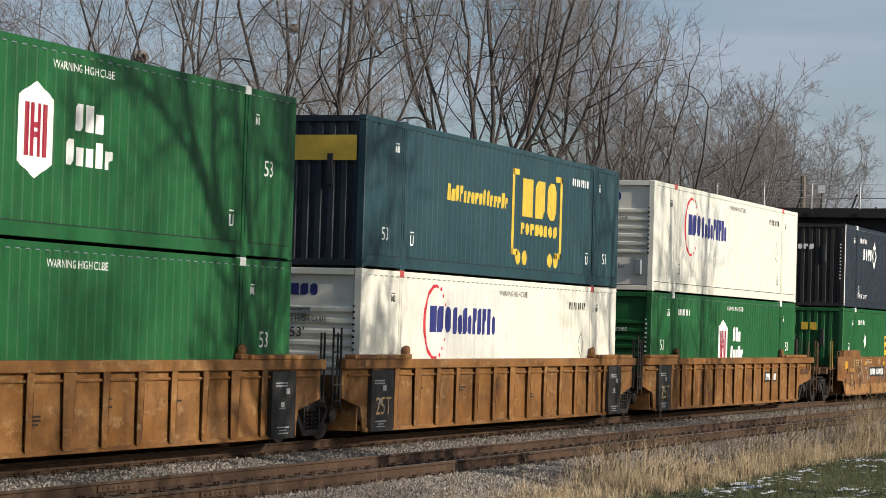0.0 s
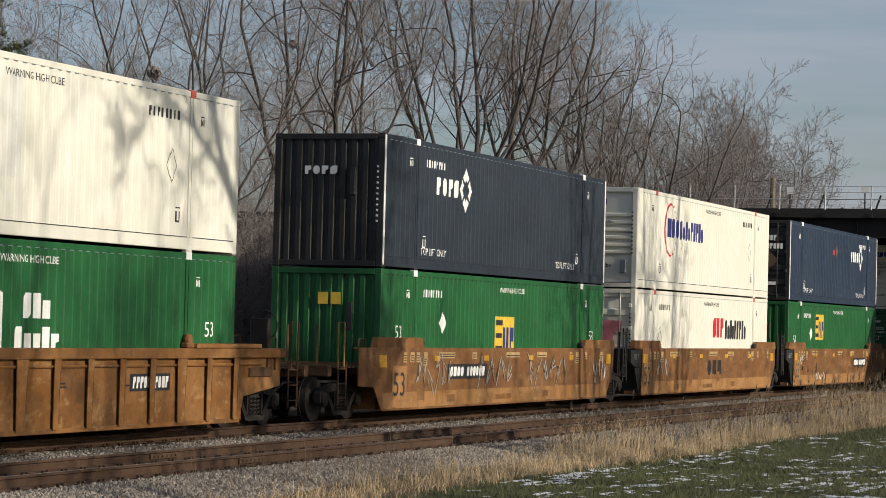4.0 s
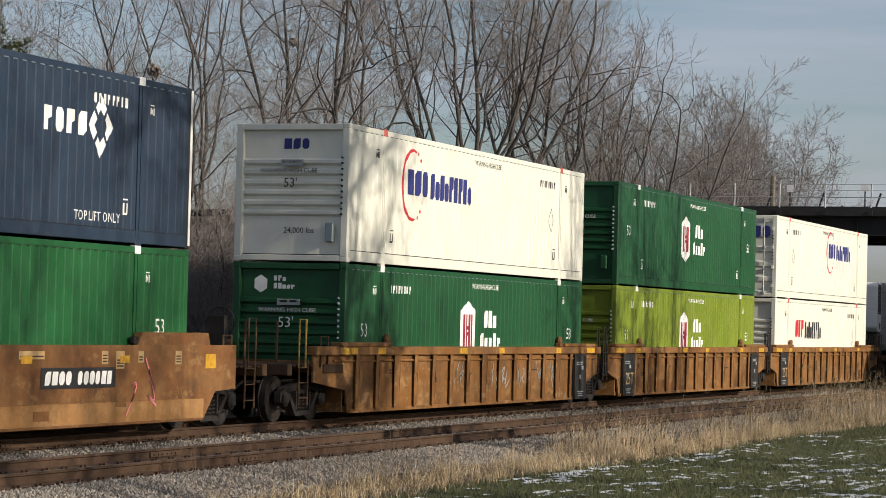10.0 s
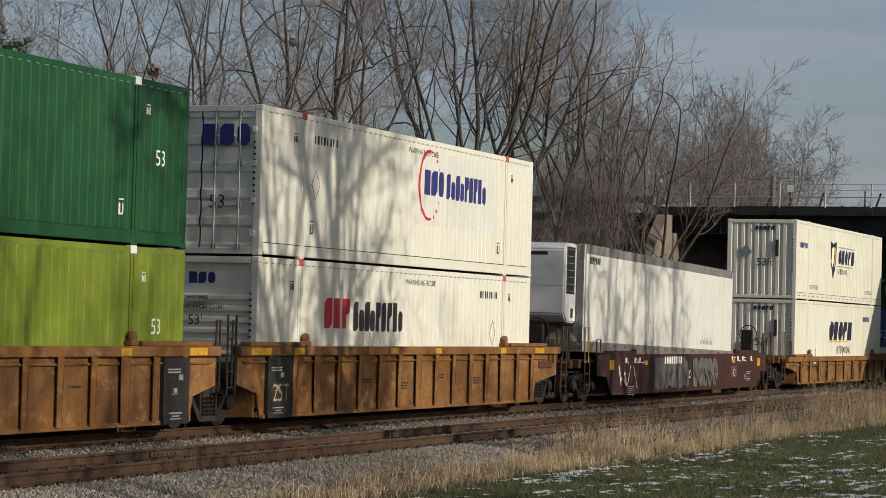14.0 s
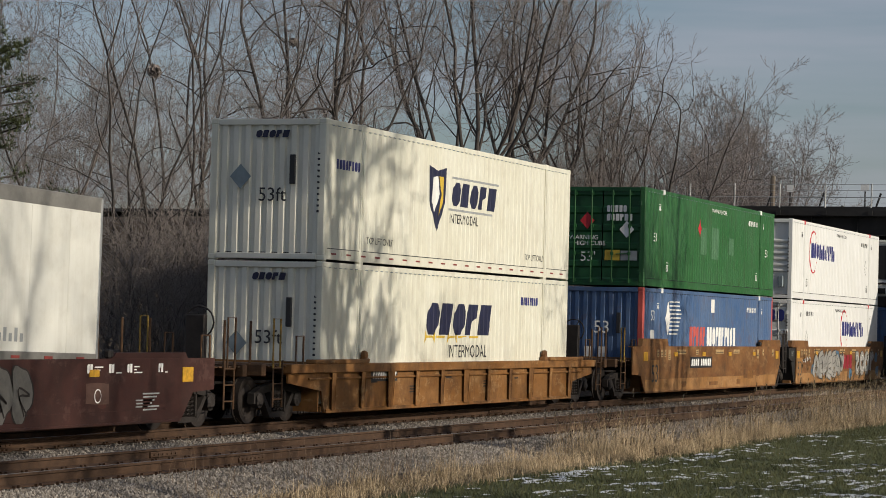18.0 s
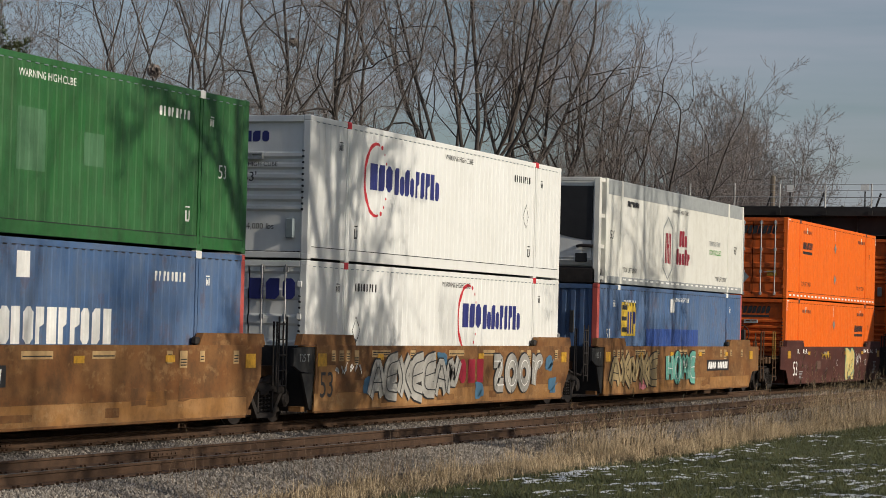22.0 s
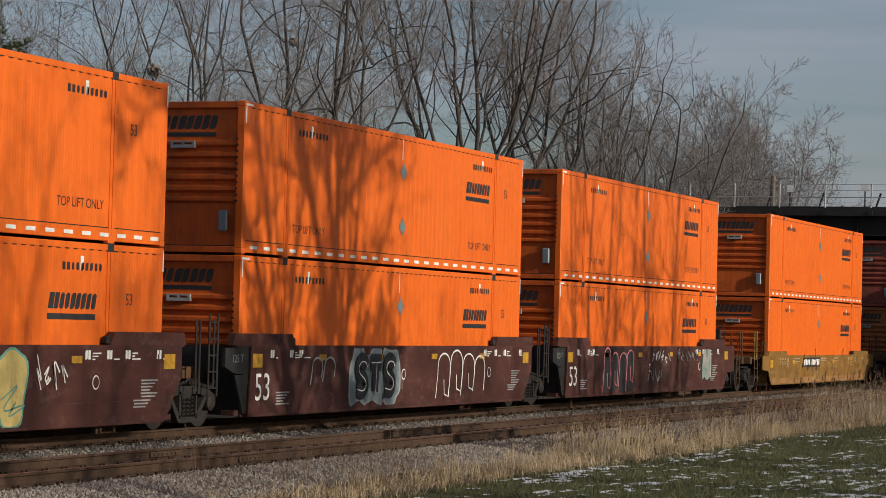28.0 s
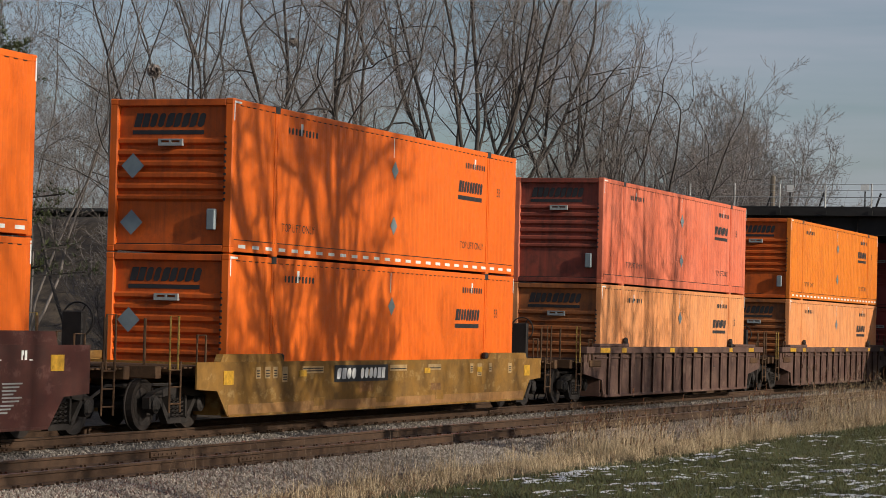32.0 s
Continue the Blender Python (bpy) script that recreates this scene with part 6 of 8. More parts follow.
def wild(seed, w, h, n, thick, inset):
    """Leaning, kicked and hooked thick strokes that interlock."""
    rng = random.Random(seed)
    bm = bmesh.new()
    cell, y = w / n, 0.0
    for k in range(n):
        x, j = k * cell, lambda: rng.uniform(-0.07, 0.07)
        kind = rng.randrange(4)
        if kind == 0:
            paths = [((0, 0.02), (0.3 + j(), 0.98), (0.55, 0.15 + j()), (1.0 + j(), 0.96))]
        elif kind == 1:
            paths = [((1.05, 0.95), (0.25 + j(), 0.85), (0.1, 0.12), (1.0, 0.03 + j())), ((0.2, 0.5), (0.95, 0.62 + j()))]
        elif kind == 2:
            paths = [((0.1, 0.97), (0.45, 0.5 + j()), (0.2, 0.02)), ((1.0, 1.0), (0.5 + j(), 0.5), (1.1, 0.0))]
        else:
            paths = [((0.0, 0.0), (0.5 + j(), 1.0), (0.95, 0.0)), ((0.2, 0.38 + j()), (0.85, 0.36))]
        for path in paths:
            y -= 0.0007
            stroke(bm, [(x + a * cell, inset + b * (h - 2 * inset)) for a, b in soften(path)], thick, y)
    return bm


def arches(seed, w, h, n, width=0.02):
    """Tall round-headed loops drawn in one thin sprayed line."""
    rng = random.Random(seed)
    bm = bmesh.new()
    cell, y = w / n, 0.0
    for k in range(n):
        y -= 0.0007
        x, r, top = (k + 0.1) * cell, cell * rng.uniform(0.36, 0.5), h * rng.uniform(0.85, 1.0)
        low, foot = h * rng.uniform(0.0, 0.15), h * rng.uniform(0.0, 0.3)
        pts = [(x - 0.15 * cell, low), (x - 0.02 * cell, (low + top) / 2)]
        pts += [(x + r - r * math.cos(a * 0.45), top - r * 0.7 + r * 0.7 * math.sin(a * 0.45)) for a in range(8)]
        pts += [(x + 2 * r, (foot + top) / 2), (x + 1.8 * r, foot)]
        if rng.random() < 0.6:
            pts += [(x + 1.1 * r, foot + 0.05 * h), (x + r, foot + 0.35 * h)]
        stroke(bm, pts, width, y)
    return bm


def graffiti(car, style, x, z, w, h, fill, line, seed, n=5, y=1.509, label=""):
    lay = lambda bm, m, dy, nm, lb="": plate_mark(car, nm, bm, m, x, z, y + dy, lb)
    if style == "scrawl":
        return lay(scrawl(seed, w, h, n), fill, 0.002, "graffiti", label or "thin sprayed scrawl")
    if style == "arches":
        if line:
            lay(bubble(seed, w, h, n, 0.02), line, 0.0, "graffiti_fill")
        return lay(arches(seed, w, h, n), fill, 0.003, "graffiti", label or "thin looping sprayed outline")
    if style in ("wild", "fat"):
        thick = min((0.24 if style == "wild" else 0.20) * w / (n if style == "wild" else len(n)), 0.17 * h)
        build = (lambda t: wild(seed, w, h, n, t, thick)) if style == "wild" else (lambda t: fat(n, w, h, t, thick))
        lay(build(thick + 0.035), line, 0.0, "graffiti_outline")
        lay(build(thick), fill, 0.012, "graffiti", label or "fat sprayed graffiti")
        return lay(build(0.012), M["white_ink"] if style == "fat" else line, 0.024, "graffiti_line")
    if style == "bubble":
        lay(bubble(seed, w, h, n, 0.14), line, 0.0, "graffiti_outline")
        lay(bubble(seed, w, h, n), fill, 0.003, "graffiti", label or "fat rounded graffiti")
        return lay(scrawl(seed + 1, w, h * 0.8, n, 0.015), line, 0.006, "graffiti_line")
    lay(slabs(seed, w, h, n, 0.2), line, 0.0, "graffiti_outline")
    g = slabs(seed, w, h, n, 0.2)
    for v in g.verts:
        v.co.x -= 0.035
        v.co.z += 0.025
    return lay(g, fill, 0.003, "graffiti", label or "angular graffiti slabs")


def smooth_well(place, paint_name, words, left="joint", right="joint", zt=1.54, zb=0.22, number=True, reflect=6, name_box=None, trucks=(), raise_h=0.22, ink="ink", capacity="white_ink"):
    P = M[paint_name]
    car = tagged(new("well_car"), words, "rail car", "well cars of the train")
    jl, jr_ = left == "joint", right == "joint"
    xl = -0.5 if jl else -1.65
    xr = LENGTH + (0.5 if jr_ else 1.65)
    lo = [(0.12, zt), (0.10, 0.95), (0.02, zb)] if jl else [(xl, zt), (xl, 0.74), (-0.8, 0.70), (-0.35, zb)]
    hi = [(LENGTH - 0.25, zb), (LENGTH + 0.12, 0.62), (LENGTH + 0.4, 0.95), (LENGTH + 0.4, zt)] if jr_ else [(LENGTH + 0.35, zb), (LENGTH + 0.8, 0.70), (xr, 0.74), (xr, zt)]
    b0, b1 = (0.03 if jl else -0.33), LENGTH + (-0.24 if jr_ else 0.33)
    for s in (-1, 1):
        part("side_wall", prism(bmesh.new(), lo + hi, s * 1.47, s * 1.50), P, car)
        a, b = sorted((s * 1.36, s * 1.497))
        part("top_flange", boxes((xl, xr, a, b, zt - 0.03, zt - 0.004), bevel=0.004), P, car)
        a, b = sorted((s * 1.36, s * 1.512))
        part("bottom_flange", boxes((b0 + 0.02, b1 - 0.02, a, b, zb - 0.03, zb + 0.015), bevel=0.004), P, car)
        for x0, x1 in ((-0.62, 2.05), (LENGTH - 2.05, LENGTH + 0.62)):
            bm = bmesh.new()
            sl = 0.16
            prism(bm, ((x0 - (sl if x0 > 5 else 0) + (0.0), zt), (x1 + (sl * 0 if x0 > 5 else sl), zt), (x1 + (0.0 if x0 < 5 else -0.1), zt + raise_h), (x0 + (0.1 if x0 < 5 else 0.0), zt + raise_h)), s * 1.33, s * 1.47)
            part("raised_end", bm, P, car)
            xg = x1 + 0.14 if x0 < 5 else x0 - 0.14
            part("guide", boxes((xg - 0.08, xg + 0.08, min(s * 1.32, s * 1.45), max(s * 1.32, s * 1.45), zt, zt + 0.15), bevel=0.03), M["dark_steel"], car)
    part("floor", boxes((-0.3, LENGTH + 0.3, -1.36, -1.1, zb, zb + 0.1), (-0.3, LENGTH + 0.3, 1.1, 1.36, zb, zb + 0.1), *[(q, q + 0.3, -1.1, 1.1, zb, zb + 0.1) for q in (0.2, 2.0, 5.0, 8.0, 11.0, 14.0, 15.7)]), P, car)
    for x in (0.1 if jl else -0.35, LENGTH + (-0.25 if jr_ else 0.30)):
        part("bulkhead", boxes((x, x + 0.05, -1.36, 1.36, zb, 1.2)), M["black"] if (jl if x < 5 else jr_) else P, car)
    if jl:
        part("end_bulkhead", boxes((-0.11, -0.06, -1.395, 1.395, zb, zt - 0.02)), M["black"], car, "black painted end bulkhead")
    for e, kind in ((-1, left), (1, right)):
        car_end(car, e, kind, P, zt)
        if kind == "joint":
            end_plate(car, e, P, e < 0)
    for k in range(reflect):
        x = (0.18 if jl else -0.55) + (LENGTH + (-0.3 if jr_ else 0.35) - (0.18 if jl else -0.55)) * k / (reflect - 1)
        big = k in (0, reflect - 1)
        part("reflector", boxes((x, x + (0.42 if big else 0.34), -1.512, -1.50, zt - (0.42 if big else 0.30), zt - (0.16 if big else 0.18))), M["yellow"], car, "yellow reflector plate")
    brown = paint_name in ("well_brown", "well_mustard")
    if brown:
        part("sill_band", boxes((b0, b1, -1.503, -1.498, zb + 0.016, zb + (0.36 if zt > 1.4 else 0.2))), M["well_sill"], car, "dusty ochre lower band")
    part("weld_seam", boxes((b0 + 0.04, b1 - 0.02, -1.505, -1.498, zb + 0.36, zb + 0.372)) if zt > 1.4 else boxes((b0 + 0.04, b1 - 0.02, -1.505, -1.498, zb + 0.2, zb + 0.21)), P, car)
    if number:
        if brown:
            plate_mark(car, "number_patch", rects((0, 0.86, 0, 0.72)), M["well_sill"], 0.22, zt - 1.12, 1.506, "cleaner square of paint round the number")
        plate_text(car, "53", 0.52, M[ink], 0.26, zt - 1.04, 1.5085)
    if brown:
        for x, w, h in ((0.85, 0.20, 0.22), (1.25, 0.24, 0.22), (1.62, 0.20, 0.22), (2.05, 0.24, 0.30), (3.0, 1.05, 0.14), (5.2, 0.30, 0.16), (7.6, 1.0, 0.13), (9.9, 0.8, 0.13), (12.6, 0.22, 0.22), (13.1, 0.3, 0.3), (13.9, 0.2, 0.2), (15.3, 0.24, 0.24)):
            tag = plate_mark(car, "label_panel", rects((0, w, 0, h)), M["tan_ink"], x, zt - 0.10 - h, 1.506, "sun-faded tan stencil panel")
            plate_mark(car, "stencil", rects(*[(0.03, w - 0.03, q, q + 0.022) for q in (0.035, 0.085, 0.135)[:max(1, int(h / 0.07))]]), M["dark_steel"], x, zt - 0.10 - h, 1.5085)
    if not brown:
        # length numbers with their small print, load tables and a test circle, as unreadable bars
        for k, x in enumerate((0.95, 1.85, 2.3, 13.0, 13.75, 14.4, 15.55)):
            plate_mark(car, "stencil", blocks(2, 0.20, 0.15, gap=0.12, seed=k), M[capacity], x, zt - 0.24, 1.506)
            plate_mark(car, "stencil", rects(*[(0.26, 0.26 + 0.1 * (1 + (k + j) % 3), 0.05 * j, 0.05 * j + 0.022) for j in range(3 if k % 2 else 1)]), M[capacity], x, zt - 0.25, 1.506)
        for x, z, n in ((15.0, zt - 0.62, 6), (1.25, zt - 0.92, 5), (14.75, zb + 0.36, 3), (5.4, zt - 0.22, 2)):
            plate_mark(car, "stencil", rects(*[(0.02 * (j % 2), 0.62 - 0.09 * ((j * 5) % 4), -0.055 * j, -0.055 * j + 0.026) for j in range(n)]), M["grey_ink"], x, z, 1.506)
        for x in (7.9, 13.4):
            bm = bmesh.new()
            arc(bm, 0.115, 0.02, 0, 360, 1.0, 18)
            plate_mark(car, "stencil", bm, M[capacity], x, zt - 0.62, 1.506)
    for x, w, h in ((3.6, 0.5, 0.16), (6.9, 1.1, 0.12), (10.4, 0.5, 0.16)):
        part("patch_plate", boxes((x, x + w, -1.508, -1.5, zb + 0.1, zb + 0.1 + h), bevel=0.003), P, car)
    rng = random.Random(int(place * 3) + 1)
    for k in range(3):
        x, w, h = rng.uniform(1.4, LENGTH - 1.6), rng.uniform(0.25, 0.8), rng.uniform(0.12, 0.38)
        z = rng.uniform(zb + 0.08, zt - 0.55)
        bm = bmesh.new()
        flat(bm, [(w * a + rng.uniform(-0.03, 0.03), h * b + rng.uniform(-0.02, 0.02)) for a, b in ((0, 0), (0.5, 0), (1, 0), (1, 0.5), (1, 1), (0.5, 1), (0, 1), (0, 0.5))])
        tone = {"well_brown": ("well_ochre", "well_brown", "well_brown"), "well_maroon": ("well_wine", "well_dark", "well_maroon"), "well_wine": ("well_maroon", "well_dark", "well_wine")}.get(paint_name, ("well_ochre", "well_brown", "well_mustard"))
        plate_mark(car, "paint_patch", bm, M[tone[k % 3]], x, z, 1.5005 + 0.0007 * k, "touched-up patch of paint")
    if name_box is not None:
        x, z, w = name_box
        plate_mark(car, "name_panel", rects((0, w, 0, 0.34)), M["ink"], x, z, 1.507, "black panel with white code bars")
        plate_mark(car, "code_mark", blocks(4, w * 0.36, 0.22, 0.15, seed=1), M["white_ink"], x + 0.08, z + 0.06, 1.510)
        plate_mark(car, "code_mark", blocks(6, w * 0.48, 0.22, 0.15, seed=7), M["white_ink"], x + w * 0.46, z + 0.06, 1.510)
    for x in trucks:
        truck(car, x)
    MOVERS.append((car, place, 0.0, 0.0))
    return car


def rib_mesh(zt, zb, wide=False):
    bm = bmesh.new()
    w0, w1 = (0.10, 0.075) if not wide else (0.18, 0.12)
    zt -= 0.18
    for y0, y1, a, b in ((-1.50, -1.485, w0, w1), (-1.485, -1.42, 0.02, 0.015)):
        vs = []
        for z, w in ((zb + 0.03, b), (zt, a)):
            q = 0.0 if z > zb + 0.1 else 0.035
            vs.append([bm.verts.new((x, y, z)) for x, y in ((-w, y0 + q), (w, y0 + q), (w, y1), (-w, y1))])
        for k in range(4):
            bm.faces.new((vs[0][k], vs[0][(k + 1) % 4], vs[1][(k + 1) % 4], vs[1][k]))
        bm.faces.new(vs[0][::-1])
        bm.faces.new(vs[1])
    bmesh.ops.recalc_face_normals(bm, faces=bm.faces)
    return bm


def ribbed_well(place, paint_name, words, left="joint", right="joint", zt=1.52, zb=0.17, ribs=15, trucks=(), load="25T", black_ends=True, chord_marks=True, number_x=None):
    P = M[paint_name]
    car = tagged(new("well_car"), words, "rail car", "well cars of the train")
    xl = -1.0 if left == "joint" else -1.75
    xr = LENGTH + (1.0 if right == "joint" else 1.75)
    for s in (-1, 1):
        prof = [(-0.05, zb), (LENGTH + 0.05, zb), (LENGTH + 0.2, 0.62), (xr + 0.1, 0.80), (xr + 0.1, zt - 0.18), (xl - 0.1, zt - 0.18), (xl - 0.1, 0.80), (-0.2, 0.62)]
        part("side_wall", prism(bmesh.new(), prof, s * 1.38, s * 1.42), P, car)
        a, b = sorted((s * 1.30, s * 1.515))
        part("top_chord", boxes((xl - 0.15, xr + 0.15, a, b, zt - 0.18, zt), bevel=0.012), P, car)
        a, b = sorted((s * 1.36, s * 1.45))
        part("bottom_sill", boxes((0.0, LENGTH, a, b, zb - 0.03, zb + 0.05), bevel=0.008), P, car)
        for x0, x1 in ((-0.75, 2.0), (LENGTH - 2.0, LENGTH + 0.75)):
            a, b = sorted((s * 1.30, s * 1.53))
            part("guide_plate", boxes((x0, x1, a, b, zt, zt + 0.085), bevel=0.015), P, car)
            xg = x1 + 0.1 if x0 < 5 else x0 - 0.1
            bm = boxes((xg - 0.14, xg + 0.14, min(s * 1.31, s * 1.46), max(s * 1.31, s * 1.46), zt, zt + 0.10), bevel=0.02)
            lathe(bm, ((0.09, -0.05), (0.11, 0), (0.09, 0.05)), (xg, s * 1.38, zt + 0.16), 10)
            part("guide", bm, M["well_brown"] if "dark" not in paint_name else M["dark_steel"], car)
        bm = bmesh.new()
        tube(bm, ((-0.9, s * 1.445, zt - 0.30), (LENGTH + 0.9, s * 1.445, zt - 0.30)), 0.025, 6)
        part("pipe", bm, P, car)
    for k in range(ribs):
        x = 0.28 + (LENGTH - 0.56) * k / (ribs - 1)
        wide = k in (ribs // 2, 2, ribs - 3)
        me = cached(("rib", zt, zb, wide), lambda: rib_mesh(zt, zb, wide), P)
        part("rib", me, None, car, at=pose(x, 0, 0))
        part("rib", me, None, car, at=pose(x, 0, 0, 0, 0, 180))
    part("floor", boxes((-0.1, LENGTH + 0.1, -1.36, -1.1, zb, zb + 0.1), (-0.1, LENGTH + 0.1, 1.1, 1.36, zb, zb + 0.1), *[(q, q + 0.3, -1.1, 1.1, zb, zb + 0.1) for q in (0.2, 2.0, 5.0, 8.0, 11.0, 14.0, 15.7)]), P, car)
    for x in (-0.25, LENGTH + 0.20):
        part("bulkhead", boxes((x, x + 0.05, -1.36, 1.36, zb, 1.2)), P, car)
    for e, kind in ((-1, left), (1, right)):
        car_end(car, e, kind, P, zt)
    if black_ends:
        for x0, x1, t, kind in ((0.12, 1.22, load, left), (LENGTH - 1.1, LENGTH - 0.12, "", right)):
            if kind != "joint":
                continue
            part("load_panel", boxes((x0, x1, -1.508, -1.42, zb + 0.02, zt - 0.2), bevel=0.006), M["black"], car, "black painted load panel")
            if t:
                plate_text(car, t, 0.34, M["tan_ink"], x0 + 0.2, zb + 0.30, 1.509)
            plate_mark(car, "stencil", rects((0.12, 0.62, 0.10, 0.125), (0.12, 0.62, 0.05, 0.075), (0.55, 0.72, -0.08, 0.02), (0.36, 0.50, -0.30, -0.22), (0.30, 0.56, -0.33, -0.315)), M["grey_ink"], x0, zt - 0.52, 1.509)
            part("lower_patch", boxes((x0, x1, -1.512, -1.505, zb - 0.02, zb + 0.13)), M["black"], car)
            plate_mark(car, "stencil", rects((0.2, 0.72, 0.10, 0.125), (0.3, 0.6, 0.05, 0.07), (0.25, 0.68, 0.0, 0.02)), M["grey_ink"], x0, zb + 0.06, 1.513)
    if chord_marks:
        for x, w in ((-0.7, 0.9), (1.3, 0.45), (6.3, 0.5), (9.0, 0.4), (13.4, 0.4), (16.0, 0.7)):
            part("reflector", boxes((x, x + w, -1.521, -1.515, zt - 0.16, zt - 0.03)), M["yellow"], car, "yellow reflector strip")
    rng = random.Random(int(place * 7))
    for k in range(5):
        x = 2.4 + 2.3 * k + rng.uniform(-0.3, 0.3)
        plate_mark(car, "stencil", rects(*[(0, rng.uniform(0.25, 0.5), -0.06 * j, -0.06 * j + 0.03) for j in range(rng.randint(1, 3))]), M["dark_steel"], x, rng.uniform(0.6, 1.0), 1.42)
    if number_x is not None:
        plate_mark(car, "name_panel", rects((0, 1.5, 0, 0.30)), M["ink"], number_x, 0.78, 1.421, "black panel with white code bars")
        plate_mark(car, "code_mark", blocks(10, 1.35, 0.2, 0.1, seed=11), M["white_ink"], number_x + 0.08, 0.83, 1.424)
    for x in trucks:
        truck(car, x)
    MOVERS.append((car, place, 0.0, 0.0))
    return car


# ---- the reefer boxes and the road trailer ----


def cooling_unit(c, x, y0, y1, z0, z1, deep, dark):
    """The refrigeration unit on the nose."""
    bm = bmesh.new()
    prism(bm, ((x, z0), (x, z1), (x - deep * 0.8, z1), (x - deep, z1 - 0.18), (x - deep, z0 + 0.2), (x - deep * 0.75, z0)), y0, y1)
    bmesh.ops.bevel(bm, geom=bm.edges[:], offset=0.04, segments=2, affect="EDGES")
    part("cooling_unit", bm, M["clean_white"], c, "white rounded refrigeration unit")
    if dark:
        bm = bmesh.new()
        ys = [y0 + 0.03 + (y1 - y0 - 0.4) * k / 8 for k in range(9)]
        rows = [[bm.verts.new((x - deep - d, q, zz)) for q, zz in [(y, z0 + 0.72 + 0.42 * (k / 8) ** 1.6) for k, y in enumerate(ys)] + [(ys[-1], z1 - 0.2), (ys[-1] - 0.12, z1 - 0.1), (ys[0], z1 - 0.1)]] for d in (-0.05, 0.02)]
        n = len(rows[0])
        for k in range(n):
            bm.faces.new((rows[0][k], rows[0][(k + 1) % n], rows[1][(k + 1) % n], rows[1][k]))
        bm.faces.new(rows[1])
        bmesh.ops.recalc_face_normals(bm, faces=bm.faces)
        part("grille", bm, M["grille"], c, "black curved unit cover")
        part("control_panel", boxes((x - deep - 0.012, x - deep + 0.02, y0 + 0.16, y0 + 0.5, z0 + 0.12, z0 + 0.36), (x - deep - 0.012, x - deep + 0.02, y1 - 0.5, y1 - 0.3, z0 + 0.3, z0 + 0.4), bevel=0.01), M["grille"], c)
        part("exhaust", tube(bmesh.new(), ((x - deep + 0.02, y0 + 0.45, z0 + 0.55), (x - deep - 0.1, y0 + 0.3, z0 + 0.57), (x - deep - 0.1, y0 - 0.02, z0 + 0.55)), 0.045, 8), M["dark_steel"], c)
    bm = boxes((x - deep * 0.86, x - deep * 0.16, y0 - 0.008, y0 + 0.03, z0 + 0.75, z1 - 0.1), bevel=0.01)
    part("grille", bm, M["grille"], c, "black side grille")
    for k in range(7):
        z = z0 + 0.82 + (z1 - z0 - 1.0) * k / 6
        part("grille_bar", boxes((x - deep * 0.86, x - deep * 0.16, y0 - 0.014, y0 - 0.006, z, z + 0.02)), M["steel_grey"], c)
    part("gauge_box", boxes((x - deep * 0.45, x - deep * 0.25, y0 - 0.01, y0 + 0.03, z0 + 0.12, z0 + 0.38), bevel=0.01), M["grille"], c)
    part("wordmark", boxes((x - deep - 0.006, x - deep + 0.01, y0 + 0.5, y1 - 0.5, z1 - 0.34, z1 - 0.25)), M["ink"], c)
    part("drip_tray", boxes((x - deep * 0.9, x, y0 + 0.02, y1 - 0.02, z0 - 0.06, z0), bevel=0.01), M["dark_steel"], c)
    part("seam", boxes((x - deep - 0.004, x - deep + 0.01, y0 + 0.05, y1 - 0.05, (z0 + z1) / 2 - 0.1, (z0 + z1) / 2 - 0.085)), M["grey_ink"], c)


